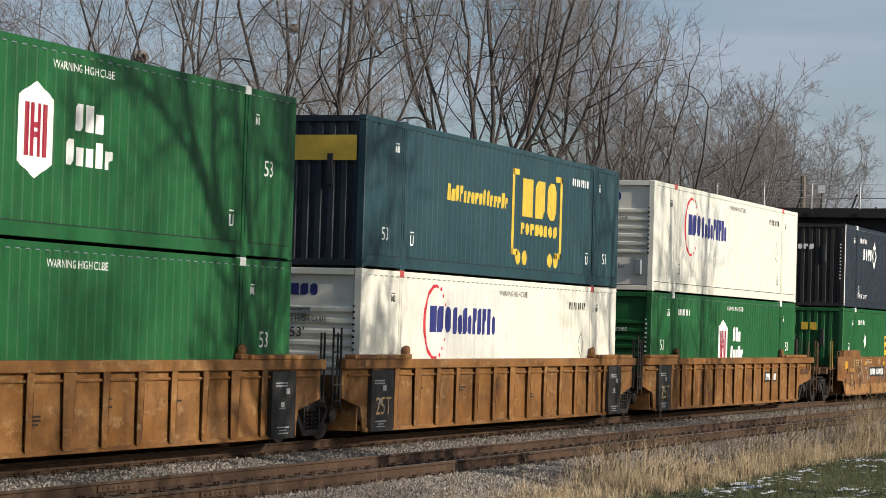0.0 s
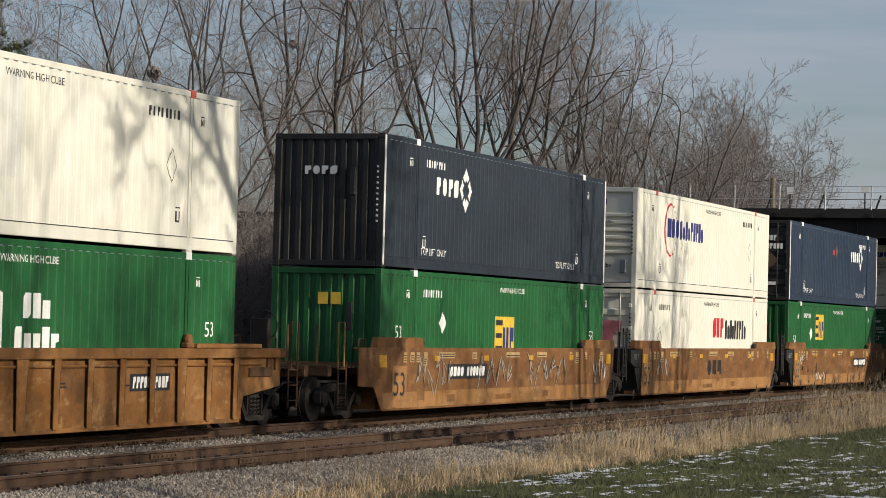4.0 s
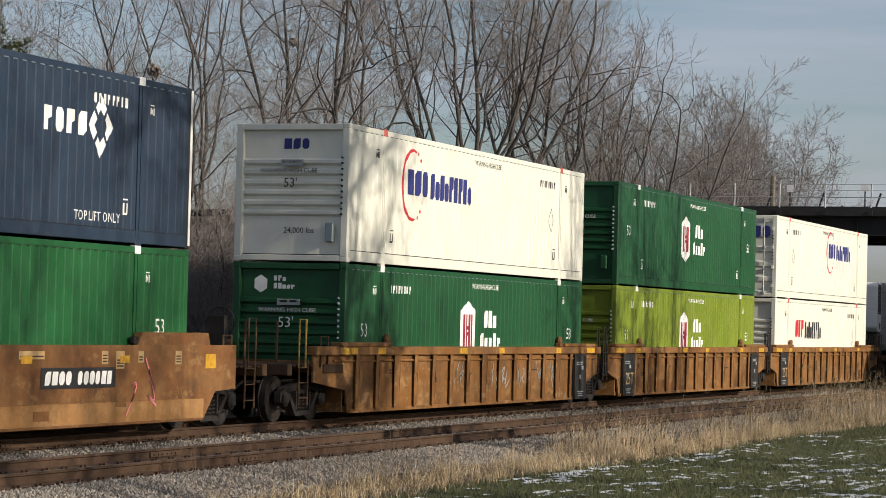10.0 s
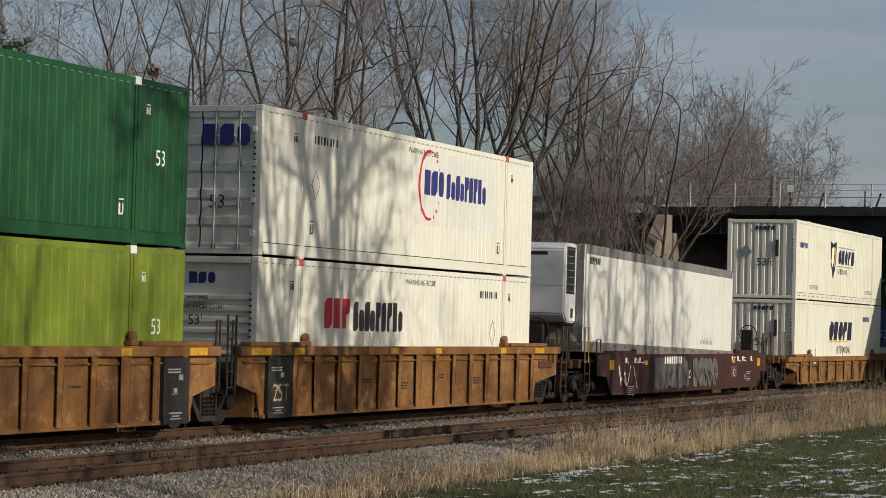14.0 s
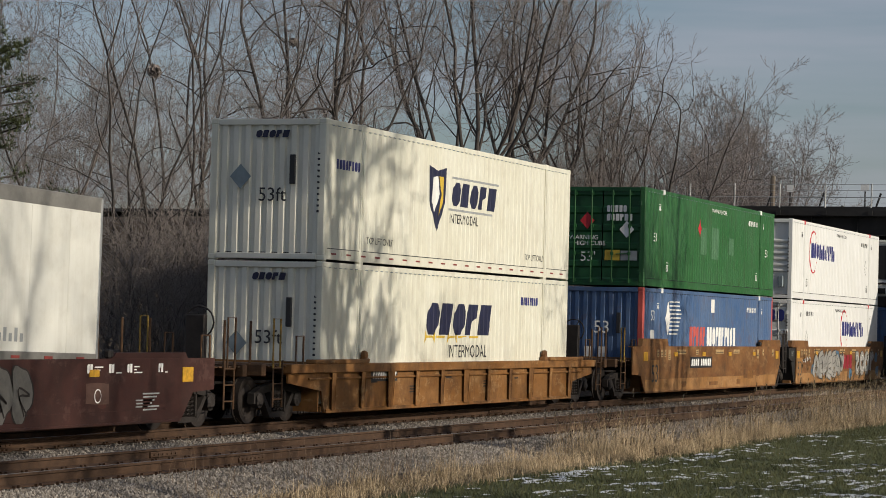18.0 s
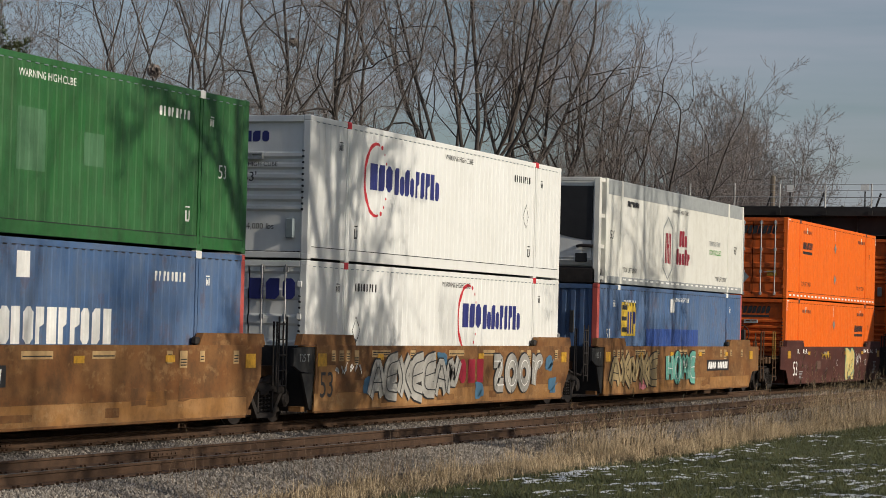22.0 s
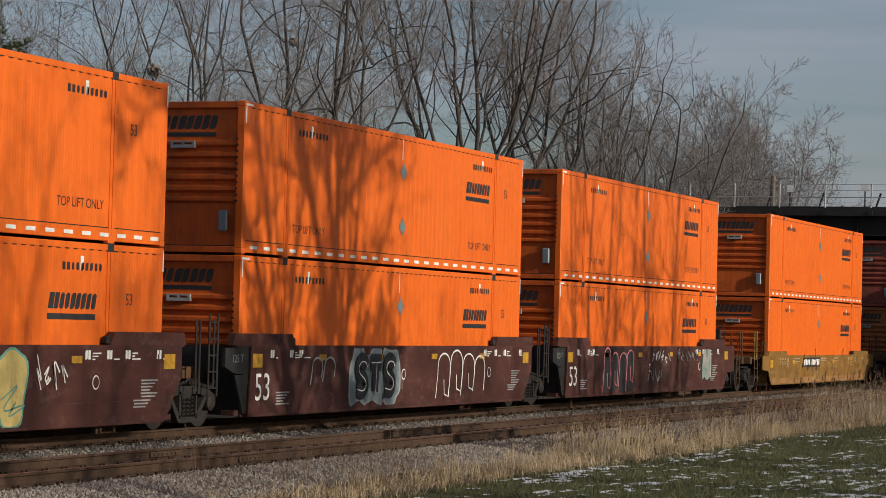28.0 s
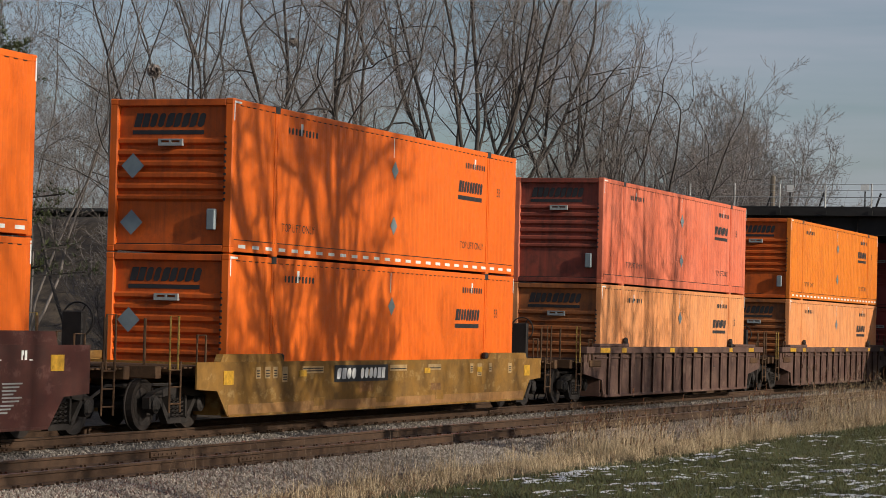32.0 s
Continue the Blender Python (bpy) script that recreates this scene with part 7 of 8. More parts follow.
def reefer_container(place, z):
    c = tagged(new("reefer_container"), "white refrigerated container with grey top band and red hexagon mark", "container", "double-stacked containers")
    P = M["grey_white"]
    x0 = 0.62
    part("body", boxes((x0, LENGTH, -WIDE + 0.006, WIDE - 0.006, 0.1, HIGH), bevel=0.015), P, c)
    part("bottom_rail", boxes((x0, LENGTH, -WIDE - 0.004, WIDE + 0.004, 0.02, 0.22), bevel=0.01), M["grey_ink"], c)
    part("top_band", boxes((x0 + 0.02, LENGTH - 0.02, -WIDE - 0.003, WIDE + 0.003, HIGH - 0.42, HIGH - 0.06)), M["grey_ink"], c, "grey band along the top")
    part("top_rail", boxes((x0, LENGTH, -WIDE - 0.004, WIDE + 0.004, HIGH - 0.07, HIGH + 0.004), bevel=0.01), M["grey_ink"], c)
    for x in (x0 + 0.05, POST_A + 0.1, POST_B, LENGTH - 0.1):
        part("stacking_post", boxes((x - 0.09, x + 0.09, -WIDE - 0.012, WIDE + 0.012, 0.02, HIGH + 0.01), bevel=0.01), P, c)
    for y in (-WIDE + 0.09, WIDE - 0.09):
        part("corner_post", boxes((0.0, 0.18, y - 0.09, y + 0.09, 0.0, HIGH), bevel=0.02), P, c)
        for zz in (0.1, 0.95, 1.8, HIGH - 0.12):
            part("nose_brace", boxes((0.16, x0 + 0.02, y - 0.05, y + 0.05, zz, zz + 0.11), bevel=0.01), P, c)
    part("nose_floor", boxes((0.0, x0, -WIDE + 0.1, WIDE - 0.1, 0.0, 0.40), bevel=0.02), M["dark_steel"], c)
    part("header", boxes((0.0, 0.16, -WIDE + 0.17, WIDE - 0.17, HIGH - 0.12, HIGH), bevel=0.02), P, c)
    cooling_unit(c, x0, -WIDE + 0.2, WIDE - 0.2, 0.45, HIGH - 0.14, 0.56, True)
    w = WIDE + 0.0
    mark = lambda nm, bm, m, x, zz, lb="": plate_mark(c, nm, bm, m, x, zz, w, lb)
    pts = [(0, 0.95), (0.52, 0.62), (0.52, -0.62), (0, -0.95), (-0.52, -0.62), (-0.52, 0.62)]
    bm = bmesh.new()
    for (ax, az), (bx, bz) in zip(pts, pts[1:] + pts[:1]):
        flat(bm, ((ax, az), (bx, bz), (bx * 0.9, bz * 0.93), (ax * 0.9, az * 0.93)))
    mark("hexagon", bm, M["grey_ink"], 6.93, 1.2, "grey hexagon outline")
    mark("hexagon_mark", rects((-0.28, -0.18, -0.45, 0.45), (-0.12, -0.03, -0.45, 0.45), (0.05, 0.14, -0.45, 0.45), (0.20, 0.30, -0.45, 0.45), (-0.05, 0.05, 0.02, 0.12)), M["crimson_ink"], 6.93, 1.2, "crimson bars")
    mark("wordmark", blocks(3, 0.9, 0.48, low=True, seed=2), M["crimson_ink"], 8.15, 1.3, "crimson block wordmark")
    mark("wordmark", blocks(5, 1.55, 0.48, low=True, seed=4), M["crimson_ink"], 7.85, 0.75)
    mark("stencil", text_bm("TEMPERATURE", 0.15), M["grey_ink"], 11.75, 1.46)
    mark("stencil", text_bm("CONTROLLED", 0.16), M["green_ink"], 11.75, 1.18)
    mark("stencil", text_bm("WARNING HIGH CUBE", 0.12), M["ink"], 7.4, 2.28)
    mark("stencil", text_bm("53'", 0.24), M["ink"], 1.0, 1.25)
    mark("stencil", text_bm("53'", 0.24), M["ink"], 14.9, 1.3)
    mark("stencil", text_bm("TOP LIFT ONLY", 0.14), M["ink"], 2.35, 0.36)
    mark("stencil", text_bm("TOP LIFT ONLY", 0.14), M["ink"], 12.6, 0.36)
    mark("code_mark", blocks(9, 1.2, 0.16, seed=3), M["ink"], 2.6, 2.22)
    for k in range(24):
        part("reflector", cached(("reefer_reflector",), lambda: boxes((0, 0.30, -WIDE - 0.008, -WIDE, 0.13, 0.18)), M["white_ink"]), None, c, at=pose(2.3 + 0.56 * k, 0, 0))
    return set_on(c, place, z)


def road_trailer(place):
    c = tagged(new("reefer_trailer"), "white refrigerated road trailer riding on a rail car", "trailer")
    P = M["grey_white"]
    part("body", boxes((0.0, LENGTH, -WIDE, WIDE, 0.12, 2.86), bevel=0.02), P, c)
    part("roof_band", boxes((0.02, LENGTH - 0.02, -WIDE - 0.006, WIDE + 0.006, 2.62, 2.875), bevel=0.01), M["band_grey"], c, "grey band along the roof edge")
    part("bottom_rail", boxes((0.0, LENGTH, -WIDE - 0.008, WIDE + 0.008, -0.02, 0.27), bevel=0.01), M["band_grey"], c)
    for x, w in ((0.0, 0.16), (LENGTH - 0.1, 0.1)):
        part("corner_post", boxes((x, x + w, -WIDE - 0.01, WIDE + 0.01, 0.0, 2.87), bevel=0.02), M["galvanised"], c)
    cooling_unit(c, 0.0, -WIDE + 0.22, WIDE - 0.22, 0.75, 2.86, 1.0, False)
    for k in range(15):
        x = 0.7 + 1.05 * k
        part("reflector", cached(("trailer_reflector",), lambda: boxes((0, 0.26, -WIDE - 0.014, -WIDE, 0.16, 0.205)), M["maroon"]), None, c, at=pose(x, 0, 0), label="red reflector")
    for k in range(12):
        part("panel_seam", cached(("panel_seam",), lambda: boxes((0, 0.02, -WIDE - 0.003, -WIDE + 0.005, 0.2, 2.6)), P), None, c, at=pose(1.3 + 1.25 * k, 0, 0))
    plate_mark(c, "code_mark", blocks(7, 1.0, 0.19, seed=5), M["ink"], 0.42, 2.36, WIDE)
    plate_mark(c, "stencil", rects(*[(0.17 * k, 0.17 * k + 0.1, 0, 0.22 * (0.6 + 0.4 * (k % 2))) for k in range(9)]), M["grey_ink"], 12.2, 0.42, WIDE)
    part("king_pin", boxes((0.8, 1.6, -0.5, 0.5, -0.25, 0.12), bevel=0.03), M["dark_steel"], c)
    for x in (2.3, 2.6):
        for y in (-0.75, 0.75):
            part("landing_leg", boxes((x, x + 0.12, y - 0.06, y + 0.06, -0.35, 0.12), bevel=0.02), M["dark_steel"], c)
    for x in (12.6, 13.9):
        for y in (-1.02, 1.02):
            w = part("wheel", lathe(bmesh.new(), ((0.28, -0.25), (0.48, -0.22), (0.51, -0.12), (0.51, 0.12), (0.48, 0.22), (0.28, 0.25)), (0, 0, 0), 20), M["grille"], c, "black tyre", at=pose(x, y, -0.42))
            part("rim", lathe(bmesh.new(), ((0.1, -0.18), (0.27, -0.24), (0.27, 0.24), (0.1, 0.18)), (0, 0, 0), 14), M["galvanised"], w)
    MOVERS.append((c, place, math.degrees(0.0175), 1.40))
    return c


# ---- the train's order, by place along the line at nine seconds ----
def assemble():
    ART, END = 19.33, 23.4
    ochre = "ochre brown ribbed well car with rusty streaks"
    brown = "rust-brown smooth-sided well car with graffiti"
    oxide = "dark oxide-red smooth-sided well car with graffiti"
    a = {"s1": -65.55, "s2": -46.2, "s3": -26.9, "s4": -3.5, "s5": 15.8, "s6": 35.25, "s7": 58.67, "s8": 78.04, "s9": 97.32, "s10": 120.3, "s11": 143.4,
         "s12": 166.65, "s13": 185.7, "s14": 205.3, "s15": 228.05, "s16": 247.38, "s17": 266.7, "s18": 290.12, "s19": 313.64, "s20": 336.53, "s21": 359.9}
    jl, jr = -1.59, LENGTH + 1.59  # shared joint trucks hang on the car before them
    el, er = -1.5, LENGTH + 1.5
    lo, hi = FLOOR_Z, STACK_Z

    ribbed_well(a["s1"], "well_ochre", ochre, "coupler", "joint", trucks=(el, jr), chord_marks=False)
    ribbed_well(a["s2"], "well_ochre", ochre, "joint", "joint", trucks=(jr,), chord_marks=False)
    ribbed_well(a["s3"], "well_ochre", ochre, "joint", "coupler", trucks=(er,), number_x=11.8, chord_marks=False)
    green_hex_box(a["s1"], hi, 7.2, 1.58)
    c = container("green ribbed container with small white stencils", "green", "nose", tab="white_ink")
    small_marks(c, M["white_ink"], 0.011, 4)
    on_side(c, "stencil", text_bm("53", 0.28), M["white_ink"], 14.9, 1.38, 0.011)
    set_on(c, a["s1"], lo)
    c = container("dark teal ribbed container with yellow bracketed wordmark", "teal", "upright", end_paint="slate")
    for x, n, w, h, zz in ((8.85, 3, 2.6, 0.85, 1.42), (8.85, 8, 2.55, 0.26, 1.02)):
        on_side(c, "wordmark", blocks(n, w, h, gap=0.12, seed=n), M["gold"], x, zz, 0.011, "golden yellow block wordmark")
    on_side(c, "bracket", rects((0, 0.13, 0, 1.9), (0, 0.45, 1.77, 1.9), (0, 0.45, 0, 0.13), (3.3, 3.43, 0, 1.9), (2.98, 3.43, 1.77, 1.9), (2.98, 3.43, 0, 0.13)), M["gold"], 8.3, 0.55, 0.011)
    bm = bmesh.new()
    for x in (0.3, 0.75, 2.5, 2.9):
        dot(bm, x, 0, 0.17)
    on_side(c, "wheel_dot", bm, M["gold"], 8.45, 0.5, 0.011)
    on_side(c, "slogan_mark", blocks(16, 3.7, 0.34, 0.1, low=True, seed=20), M["gold"], 4.3, 1.52, 0.011)
    small_marks(c, M["white_ink"], 0.011, 6, False, text="")
    for x in (0.9, 14.9):
        on_side(c, "stencil", text_bm("53", 0.26), M["white_ink"], x, 0.55, 0.011)
    on_end(c, "panel_mark", rects((-1.1, 1.1, 0, 0.48)), M["gold"], 0, 2.02, "yellow band across the end", out=0.002)
    on_end(c, "placard", rects((-0.35, 0.35, 0, 0.22)), M["white_ink"], -0.6, 0.55, out=0.002)
    set_on(c, a["s2"], hi)
    white_ring_box(a["s2"], lo, 3.85, 1.92, patch=True, k=0.95)
    white_ring_box(a["s3"], hi, 3.6, 1.84, patch=True, tab="red_post")
    green_hex_box(a["s3"], lo, 7.25, 1.56)

    smooth_well(a["s4"], "well_brown", brown, "coupler", "joint", trucks=(el, jr), name_box=(3.6, 0.83, 2.6), ink="ink")
    car = smooth_well(a["s5"], "well_brown", brown, "joint", "joint", trucks=(jr,))
    plate_mark(car, "old_logo", blocks(3, 1.9, 0.45, seed=4), M["dark_steel"], 7.3, 0.72, 1.5, "faded dark block mark")
    graffiti(car, "scrawl", 1.4, 0.55, 1.3, 0.8, M["grey_ink"], None, 2, 3)
    car = smooth_well(a["s6"], "well_brown", brown, "joint", "coupler", trucks=(er,), name_box=(10.6, 0.83, 2.5))
    graffiti(car, "scrawl", 1.0, 0.85, 0.9, 0.5, M["white_ink"], None, 5, 3)
    graffiti(car, "scrawl", 3.6, 0.32, 1.7, 0.38, M["white_ink"], None, 6, 6)
    graffiti(car, "scrawl", 13.4, 0.3, 1.4, 1.15, M["pink_ink"], None, 7, 2)
    graffiti(MOVERS[-3][0], "scrawl", 1.6, 0.5, 2.2, 0.95, M["silver_ink"], None, 9, 6)
    graffiti(MOVERS[-3][0], "scrawl", 5.6, 0.5, 2.4, 1.0, M["silver_ink"], None, 10, 6)
    graffiti(MOVERS[-3][0], "scrawl", 9.2, 0.5, 3.2, 1.0, M["silver_ink"], None, 13, 6)
    graffiti(MOVERS[-3][0], "scrawl", 14.6, 0.55, 1.2, 0.9, M["white_ink"], None, 14, 5)
    petal_box(a["s4"], hi, "slate", 3.1, 1.66, "upright", "near-black slate container with a white petal mark")
    square_box(a["s4"], lo, 7.35, 1.0, "green", end="upright", diamond_x=3.76)
    white_ring_box(a["s5"], hi, 3.55, 1.82, patch=False)
    white_ring_box(a["s5"], lo, 8.8, 1.54, end="door", mark="two_tone", code_left=True)
    petal_box(a["s6"], hi, "navy", 10.75, 1.66, "door", "dusty navy blue container with white post stripes")
    square_box(a["s6"], lo, 4.5, 1.52, "green", end="upright", diamond_x=3.75)

    car = ribbed_well(a["s7"], "well_ochre", ochre, "coupler", "joint", trucks=(el, jr), black_ends=True)
    for k, x in enumerate((6.2, 8.7, 9.4, 10.6, 12.0, 13.2)):
        graffiti(car, "scrawl", x, 0.45, 0.6, 0.75, M["grey_ink"], None, 30 + k, 2, y=1.424)
    ribbed_well(a["s8"], "well_ochre", ochre, "joint", "joint", trucks=(jr,))
    ribbed_well(a["s9"], "well_ochre", ochre, "joint", "coupler", trucks=(er,))
    white_ring_box(a["s7"], hi, 3.65, 1.82)
    green_hex_box(a["s7"], lo, 7.4, 1.54, "dark_green")
    green_hex_box(a["s8"], hi, 7.17, 1.55, "dark_green")
    green_hex_box(a["s8"], lo, 7.17, 1.54, "lime")
    white_ring_box(a["s9"], hi, 8.95, 1.88, end="door", patch=True, code_left=True)
    white_ring_box(a["s9"], lo, 3.2, 1.54, mark="two_tone")

    car = smooth_well(a["s10"], "well_wine", "dark oxide-red well car with silver graffiti under a trailer", "coupler", "coupler", zt=1.31, trucks=(el, er), ink="gold", number=False, raise_h=0.10)
    graffiti(car, "scrawl", 0.2, 0.3, 1.9, 0.9, M["white_ink"], None, 40, 4, label="white looping graffiti")
    graffiti(car, "bubble", 4.0, 0.27, 3.6, 0.96, M["dull_silver"], M["dull_silver"], 41, 3, label="silver graffiti ground, darkened for shade")
    graffiti(car, "bubble", 8.2, 0.30, 3.0, 0.92, M["dull_silver"], M["dark_steel"], 42, 5)
    plate_mark(car, "code_mark", blocks(8, 2.0, 0.22, gap=0.3, seed=5), M["white_ink"], 4.9, 1.02, 1.516)
    road_trailer(a["s10"] - 2.4)

    ribbed_well(a["s11"], "well_ochre", "ochre brown low ribbed well car with rusty streaks", "coupler", "coupler", zt=1.17, zb=0.20, ribs=11, trucks=(el, er), black_ends=False, chord_marks=False, number_x=2.4)
    for z, word in ((hi, "top"), (lo, "low")):
        c = container("cream white ribbed container with dark slanted wordmark", "cream", "upright", end_paint="white", depth=0.011)
        if z == hi:
            on_side(c, "wordmark", blocks(5, 3.0, 0.55, 0.25, 0.1, seed=15), M["navy_ink"], 7.25, 1.5, 0.011, "dark blue slanted block wordmark")
            on_side(c, "wordmark_line", rects((0.1, 3.3, 0.62, 0.67), (-0.1, 2.9, -0.12, -0.07)), M["grey_ink"], 7.25, 1.5, 0.011)
            bm = bmesh.new()
            flat(bm, ((-0.55, 0.72), (0.0, 0.62), (0.55, 0.72), (0.5, -0.1), (0.0, -0.75), (-0.5, -0.1)))
            on_side(c, "shield", bm, M["navy_ink"], 6.4, 1.62, 0.011, "dark blue shield with gold and white bands")
            for nm, pts, mt in (("shield_band", ((-0.3, 0.45), (0.0, 0.5), (0.15, 0.1), (-0.2, -0.35), (-0.35, -0.1)), "white_ink"), ("shield_band", ((0.1, 0.5), (0.4, 0.5), (0.36, -0.05), (0.1, -0.4), (0.25, 0.1)), "gold")):
                bm = bmesh.new()
                flat(bm, pts)
                ob = on_side(c, nm, bm, M[mt], 6.4, 1.62, 0.011)
                for v in ob.data.vertices:
                    v.co.y -= 0.004
            on_side(c, "stencil", text_bm("INTERMODAL", 0.22), M["ink"], 7.2, 1.1, 0.011)
            for x in (POST_A + 0.3, 12.6):
                on_side(c, "stencil", text_bm("TOP LIFT ONLY", 0.15), M["ink"], x, 0.42, 0.011)
            for k in range(20):
                part("reflector", cached(("red_reflector",), lambda: boxes((0, 0.24, -WIDE - 0.006, -WIDE + 0.004, 0.13, 0.165)), M["maroon"]), None, c, at=pose(0.4 + 0.79 * k, 0, 0), label="red reflector")
        else:
            on_side(c, "wordmark", blocks(5, 4.3, 0.72, 0.3, 0.1, seed=15), M["navy_ink"], 5.75, 1.44, 0.011, "dark blue slanted block wordmark")
            on_side(c, "wordmark_line", blocks(5, 3.6, 0.05, 0.25, 0.1, seed=15), M["gold"], 5.75, 1.37, 0.011)
            on_side(c, "stencil", text_bm("INTERMODAL", 0.30), M["ink"], 7.3, 0.92, 0.011)
        on_side(c, "code_mark", blocks(8, 1.3, 0.2, seed=17), M["blue_ink"], 0.55 if z == hi else 12.4, 1.9 if z == hi else 2.2, 0.011)
        bm = bmesh.new()
        flat(bm, ((0, -0.26), (0.24, 0), (0, 0.26), (-0.24, 0)))
        on_end(c, "placard_holder", bm, M["steel_grey"], -0.6, 1.7 if z == hi else 1.2, "grey diamond placard holder", out=0.006)
        on_end(c, "wordmark", blocks(5, 0.75, 0.15, 0.25, 0.1, seed=15), M["navy_ink"], -0.3, 2.5, out=0.006)
        on_end(c, "stencil", text_bm("53ft", 0.28), M["ink"], -0.2, 1.2, out=0.006)
        upright_code(c, M["ink"])
        set_on(c, a["s11"], z)

    car = smooth_well(a["s12"], "well_brown", brown.replace(" with graffiti", ""), "coupler", "joint", trucks=(el, jr), name_box=(4.55, 0.88, 2.6))
    car = smooth_well(a["s13"], "well_brown", "rust-brown smooth-sided well car covered in silver graffiti", "joint", "joint", trucks=(jr,))
    graffiti(car, "wild", 2.9, 0.30, 5.3, 1.14, M["silver_ink"], M["ink"], 50, 7, label="silver angular graffiti outlined in black")
    plate_mark(car, "old_logo", blocks(3, 1.8, 0.55, seed=4), M["crimson_ink"], 8.2, 0.68, 1.508, "dark red block mark")
    graffiti(car, "fat", 10.5, 0.38, 3.8, 1.0, M["silver_ink"], M["ink"], 51, "ZOOR", label="fat silver graffiti outlined in black")
    for x, zz in ((2.6, 0.5), (6.9, 1.0), (9.4, 0.3), (14.6, 0.9), (14.9, 0.35)):
        graffiti(car, "bubble", x, zz, 0.5, 0.4, M["blue_spray"], M["blue_spray"], int(x * 7), 1)
    graffiti(car, "scrawl", 1.0, 0.95, 1.5, 0.25, M["white_ink"], None, 53, 6)
    car = smooth_well(a["s14"], "well_brown", "rust-brown well car with sand and mint graffiti", "joint", "coupler", trucks=(er,), name_box=(11.0, 0.78, 2.7), number=False)
    graffiti(car, "wild", 0.6, 0.32, 4.6, 1.1, M["sand_ink"], M["dark_steel"], 63, 5, label="sand-coloured interlocked graffiti")
    graffiti(car, "bubble", 3.5, 0.3, 0.6, 0.35, M["pink_ink"], M["pink_ink"], 61, 2)
    graffiti(car, "fat", 6.2, 0.38, 3.4, 1.05, M["mint_ink"], M["ink"], 62, "HOME", label="mint green graffiti outlined in black")
    c = container("dusty green ribbed container with dark doors and white placards", "dusty_green", "door", end_paint="dark_green", tab="white_ink", doors_trim="dusty_green")
    small_marks(c, M["white_ink"], 0.011, 12, False)
    for x, w, z0, h in ((6.3, 0.75, 1.15, 0.85), (7.65, 0.9, 1.05, 1.0), (9.8, 0.7, 1.25, 0.55)):
        on_side(c, "repaint_patch", rects((0, w, 0, h)), M["pale_green"], x, z0, 0.011, "chalky paler repainted patch")
    bm = bmesh.new()
    flat(bm, ((0, -0.28), (0.2, 0), (0, 0.28), (-0.2, 0)))
    on_side(c, "placard", bm, M["red_ink"], 6.18, 1.95, 0.011, "red diamond placard")
    for x in (0.95, 14.9):
        on_side(c, "stencil", text_bm("53", 0.26), M["white_ink"], x, 1.35, 0.011)
    on_end(c, "code_mark", blocks(5, 0.62, 0.2, seed=2), M["white_ink"], 0.12, 2.15, out=0.006)
    on_end(c, "code_mark", blocks(6, 0.8, 0.2, seed=3), M["white_ink"], 0.12, 1.9, out=0.006)
    for yy, zz, mt, lb in ((0.75, 1.65, "white_ink", "white diamond placard"), (-0.45, 1.9, "red_ink", "red diamond placard")):
        bm = bmesh.new()
        flat(bm, ((0, -0.25), (0.22, 0), (0, 0.25), (-0.22, 0)))
        on_end(c, "placard", bm, M[mt], yy, zz, lb, out=0.01)
    on_end(c, "stencil", text_bm("53'", 0.28), M["white_ink"], -0.65, 0.72, out=0.006)
    on_end(c, "stencil", text_bm("WARNING", 0.13), M["white_ink"], -1.0, 1.35, out=0.006)
    on_end(c, "stencil", text_bm("HIGH CUBE", 0.13), M["white_ink"], -0.85, 1.18, out=0.006)
    on_end(c, "placard", rects((0, 0.45, 0, 0.3)), M["gold"], 0.1, 0.75, out=0.006)
    on_end(c, "placard", rects((0, 0.5, 0, 0.28)), M["grey_ink"], 0.58, 0.75, out=0.006)
    set_on(c, a["s12"], hi)
    c = container("faded blue ribbed container with red corner posts", "blue", "upright", end_paint="blue", post="red_post", tab="white_ink")
    small_marks(c, M["white_ink"], 0.011, 13, False, text="")
    bm = bmesh.new()
    flat(bm, ((0, -0.5), (0.3, 0), (0, 0.5), (-0.3, 0)))
    on_side(c, "diamond_mark", bm, M["white_ink"], 2.7, 2.02, 0.011, "white diamond with speed lines")
    on_side(c, "speed_line", rects(*[(0.3 - 0.05 * abs(k), 1.5 - 0.08 * abs(k - 1), 0.12 * k, 0.12 * k + 0.045) for k in range(-4, 5)]), M["white_ink"], 2.7, 2.02, 0.011)
    on_side(c, "placard", rects((0, 0.42, 0, 0.42)), M["white_ink"], 7.75, 2.26, 0.011)
    on_side(c, "wordmark", blocks(5, 1.95, 0.6, seed=14), M["red_post"], 5.15, 1.2, 0.011, "sun-faded red block wordmark")
    on_side(c, "wordmark", blocks(10, 3.75, 0.6, seed=10), M["white_ink"], 7.2, 1.2, 0.011, "white block wordmark")
    on_side(c, "stencil", text_bm("53", 0.30), M["white_ink"], 0.85, 1.95, 0.011)
    on_side(c, "placard", rects((0, 0.45, 0, 0.42)), M["white_ink"], 0.8, 1.25, 0.011)
    on_end(c, "stencil", text_bm("53", 0.36), M["white_ink"], -0.2, 1.55, out=0.01)
    on_end(c, "placard", rects((-0.45, -0.25, 0, 0.6), (-0.05, 0.2, 0, 0.6)), M["white_ink"], 0, 0.55, out=0.01)
    set_on(c, a["s12"], lo)
    white_ring_box(a["s13"], hi, 3.5, 1.80, tab="red_ink", tone="clean_white")
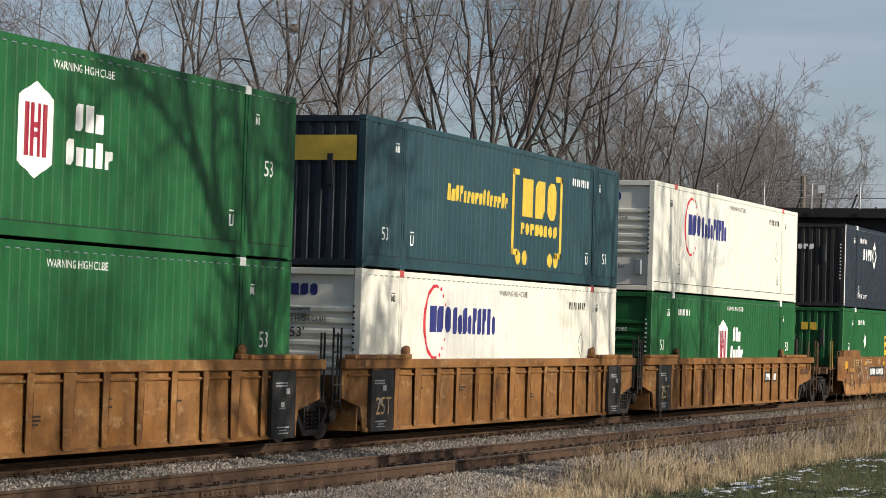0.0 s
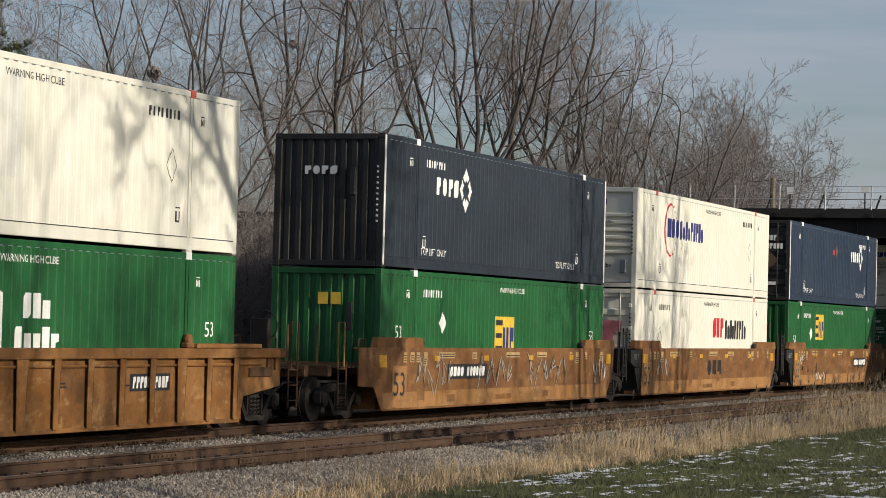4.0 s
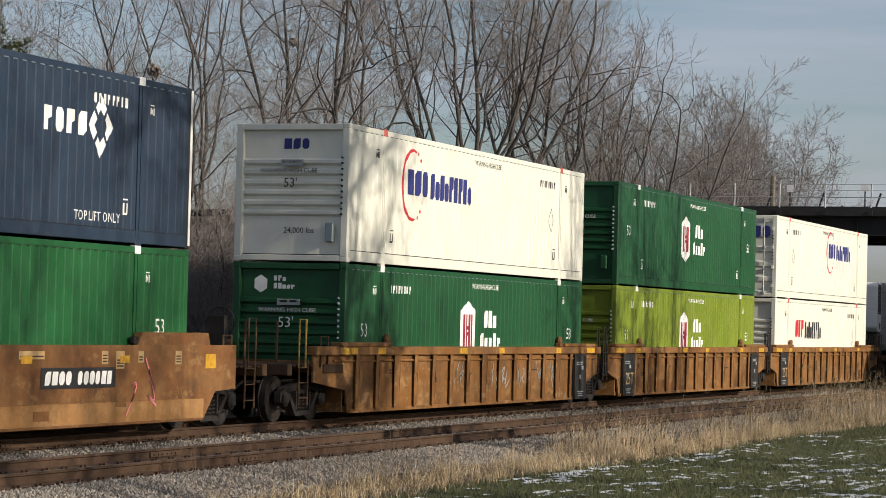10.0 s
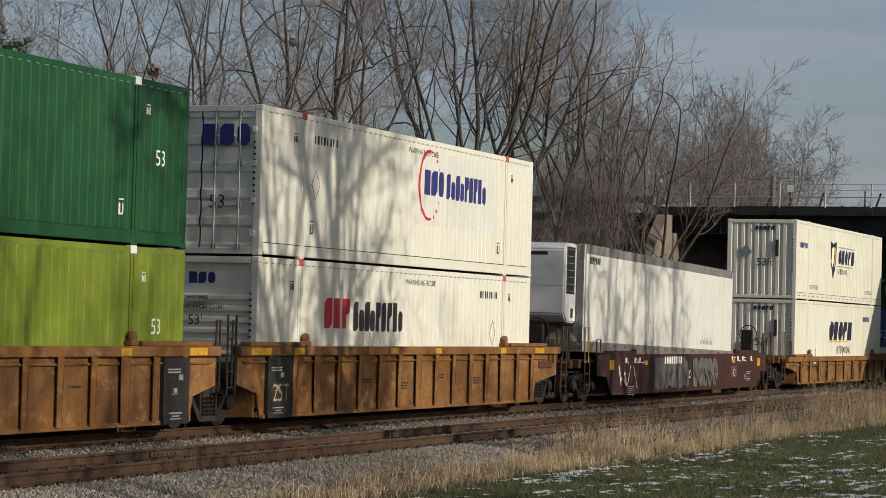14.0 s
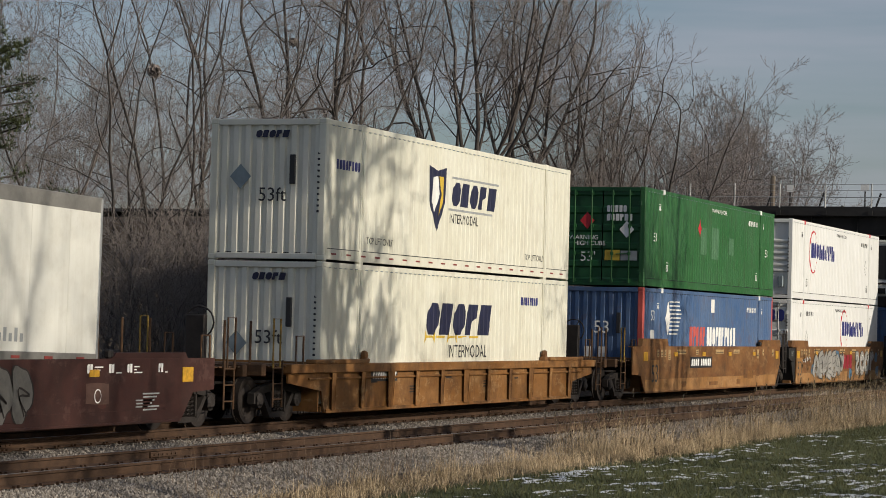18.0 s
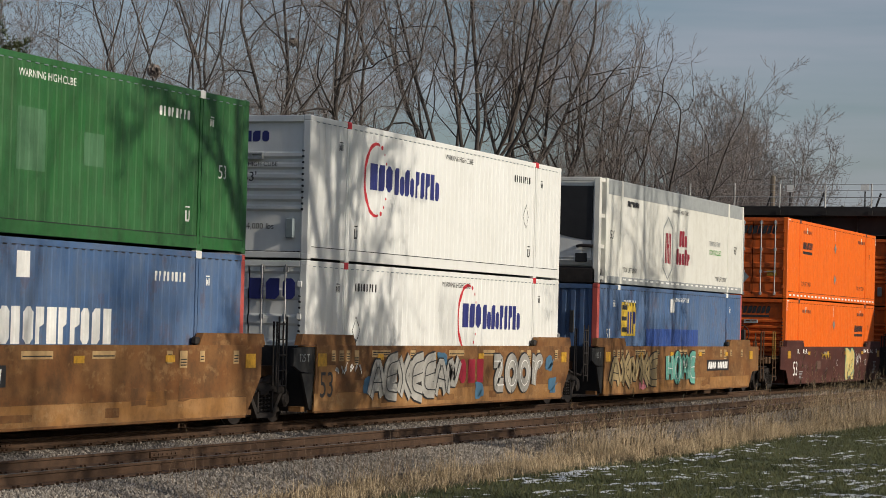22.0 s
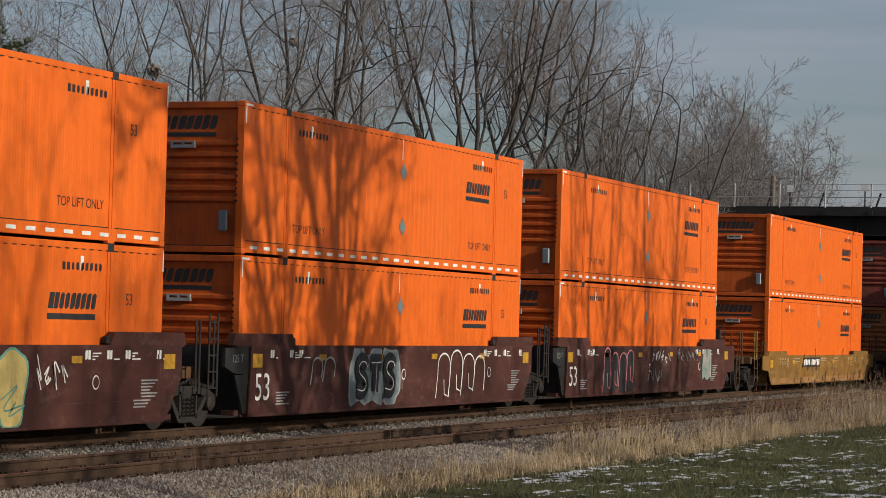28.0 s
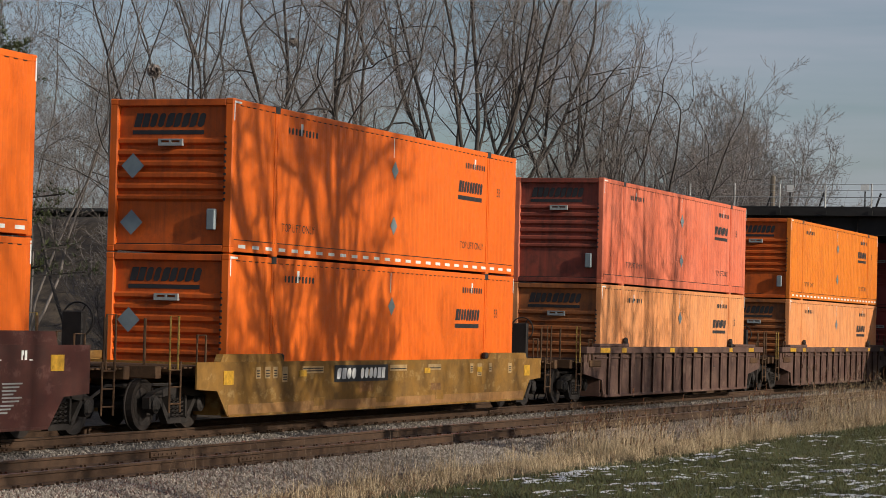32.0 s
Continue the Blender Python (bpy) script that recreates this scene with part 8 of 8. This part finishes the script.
    white_ring_box(a["s13"], lo, 9.35, 1.84, end="door", tab="red_ink", code_left=True, tone="clean_white")
    reefer_container(a["s14"], hi)
    square_box(a["s14"], lo, 2.3, 1.48, "blue", post="red_post", end="upright")

    car = smooth_well(a["s15"], "well_maroon", oxide, "coupler", "joint", trucks=(el, jr), ink="white_ink")
    graffiti(car, "bubble", 9.4, 0.25, 1.7, 1.25, M["pale_yellow_ink"], M["mint_ink"], 70, 2, label="pale yellow and mint graffiti")
    graffiti(car, "scrawl", 11.4, 0.8, 1.0, 0.6, M["white_ink"], None, 71, 4)
    graffiti(car, "scrawl", 5.0, 1.05, 1.6, 0.3, M["gold"], None, 72, 6)
    car = smooth_well(a["s16"], "well_maroon", oxide, "joint", "joint", trucks=(jr,), ink="white_ink")
    graffiti(car, "bubble", 4.9, 0.28, 2.7, 1.2, M["steel_grey"], M["grey_ink"], 73, 3, label="grey graffiti ground")
    graffiti(car, "fat", 5.1, 0.42, 2.3, 0.95, M["ink"], M["ink"], 73, "STS", y=1.519, label="fat black graffiti on grey")
    graffiti(car, "arches", 9.9, 0.35, 3.2, 1.1, M["white_ink"], None, 74, 4)
    graffiti(car, "arches", 2.9, 0.75, 1.2, 0.6, M["grey_ink"], None, 75, 2)
    car = smooth_well(a["s17"], "well_maroon", oxide, "joint", "coupler", trucks=(er,), ink="white_ink")
    graffiti(car, "arches", 3.3, 0.26, 2.9, 1.24, M["pink_ink"], M["ink"], 76, 4, label="black graffiti outlined in pale pink")
    graffiti(car, "scrawl", 8.0, 1.05, 2.0, 0.4, M["white_ink"], None, 77, 6)
    graffiti(car, "scrawl", 7.6, 0.45, 1.6, 0.5, M["grey_ink"], None, 78, 6)
    graffiti(car, "scrawl", 10.8, 1.0, 2.4, 0.5, M["grey_ink"], None, 79, 6)
    graffiti(car, "bubble", 13.8, 0.5, 1.0, 0.95, M["silver_ink"], M["mint_ink"], 80, 2)
    orange_box(a["s15"], hi, end="door", right=False)
    orange_box(a["s15"], lo, top=False)
    for s in ("s16", "s17"):
        orange_box(a[s], hi)
        orange_box(a[s], lo, top=False)
    smooth_well(a["s18"], "well_mustard", "mustard yellow smooth-sided well car", "coupler", "coupler", zt=1.23, zb=0.24, trucks=(el, er), name_box=(4.6, 0.80, 2.9), number=False, raise_h=0.14)
    orange_box(a["s18"], hi, code=2)
    orange_box(a["s18"], lo, top=False, code=1)
    for s, p, q in (("s19", "salmon", "apricot"), ("s20", "amber", "apricot")):
        ribbed_well(a[s], "well_dark", "dark oxide ribbed well car", "coupler", "coupler", trucks=(el, er), black_ends=False)
        orange_box(a[s], hi, paint_name=p)
        orange_box(a[s], lo, top=False, paint_name=q)
    ribbed_well(a["s21"], "well_dark", "dark oxide ribbed well car", "coupler", "coupler", trucks=(el, er), black_ends=False)
    for z in (hi, lo):
        c = container("dark red ribbed container under the bridge", "maroon", "nose")
        small_marks(c, M["white_ink"], 0.011, 3)
        set_on(c, a["s21"], z)


assemble()
for o in scene.objects:
    if o.parent and o.name.split(".")[0] in SMALL:
        tagged(o, kind="stuff")


def motions():
    times = [0.5 * k for k in range(13)] + [float(k) for k in range(7, 33)]
    for thing, place, tip, z in MOVERS:
        walk(thing, [(t, pose(place + train_shift(t), 0, z, 0, tip, 0)) for t in times])
    for wheel, dx in WHEELS:
        rows = []
        for k in range(0, 961):
            t = k / FPS
            # turning with the ground covered; the train runs towards the lower x
            rows.append((t, pose(dx, 0, 0.462, 0, math.degrees(train_shift(t) / 0.462) % 360.0, 0)))
        walk(wheel, rows)


motions()
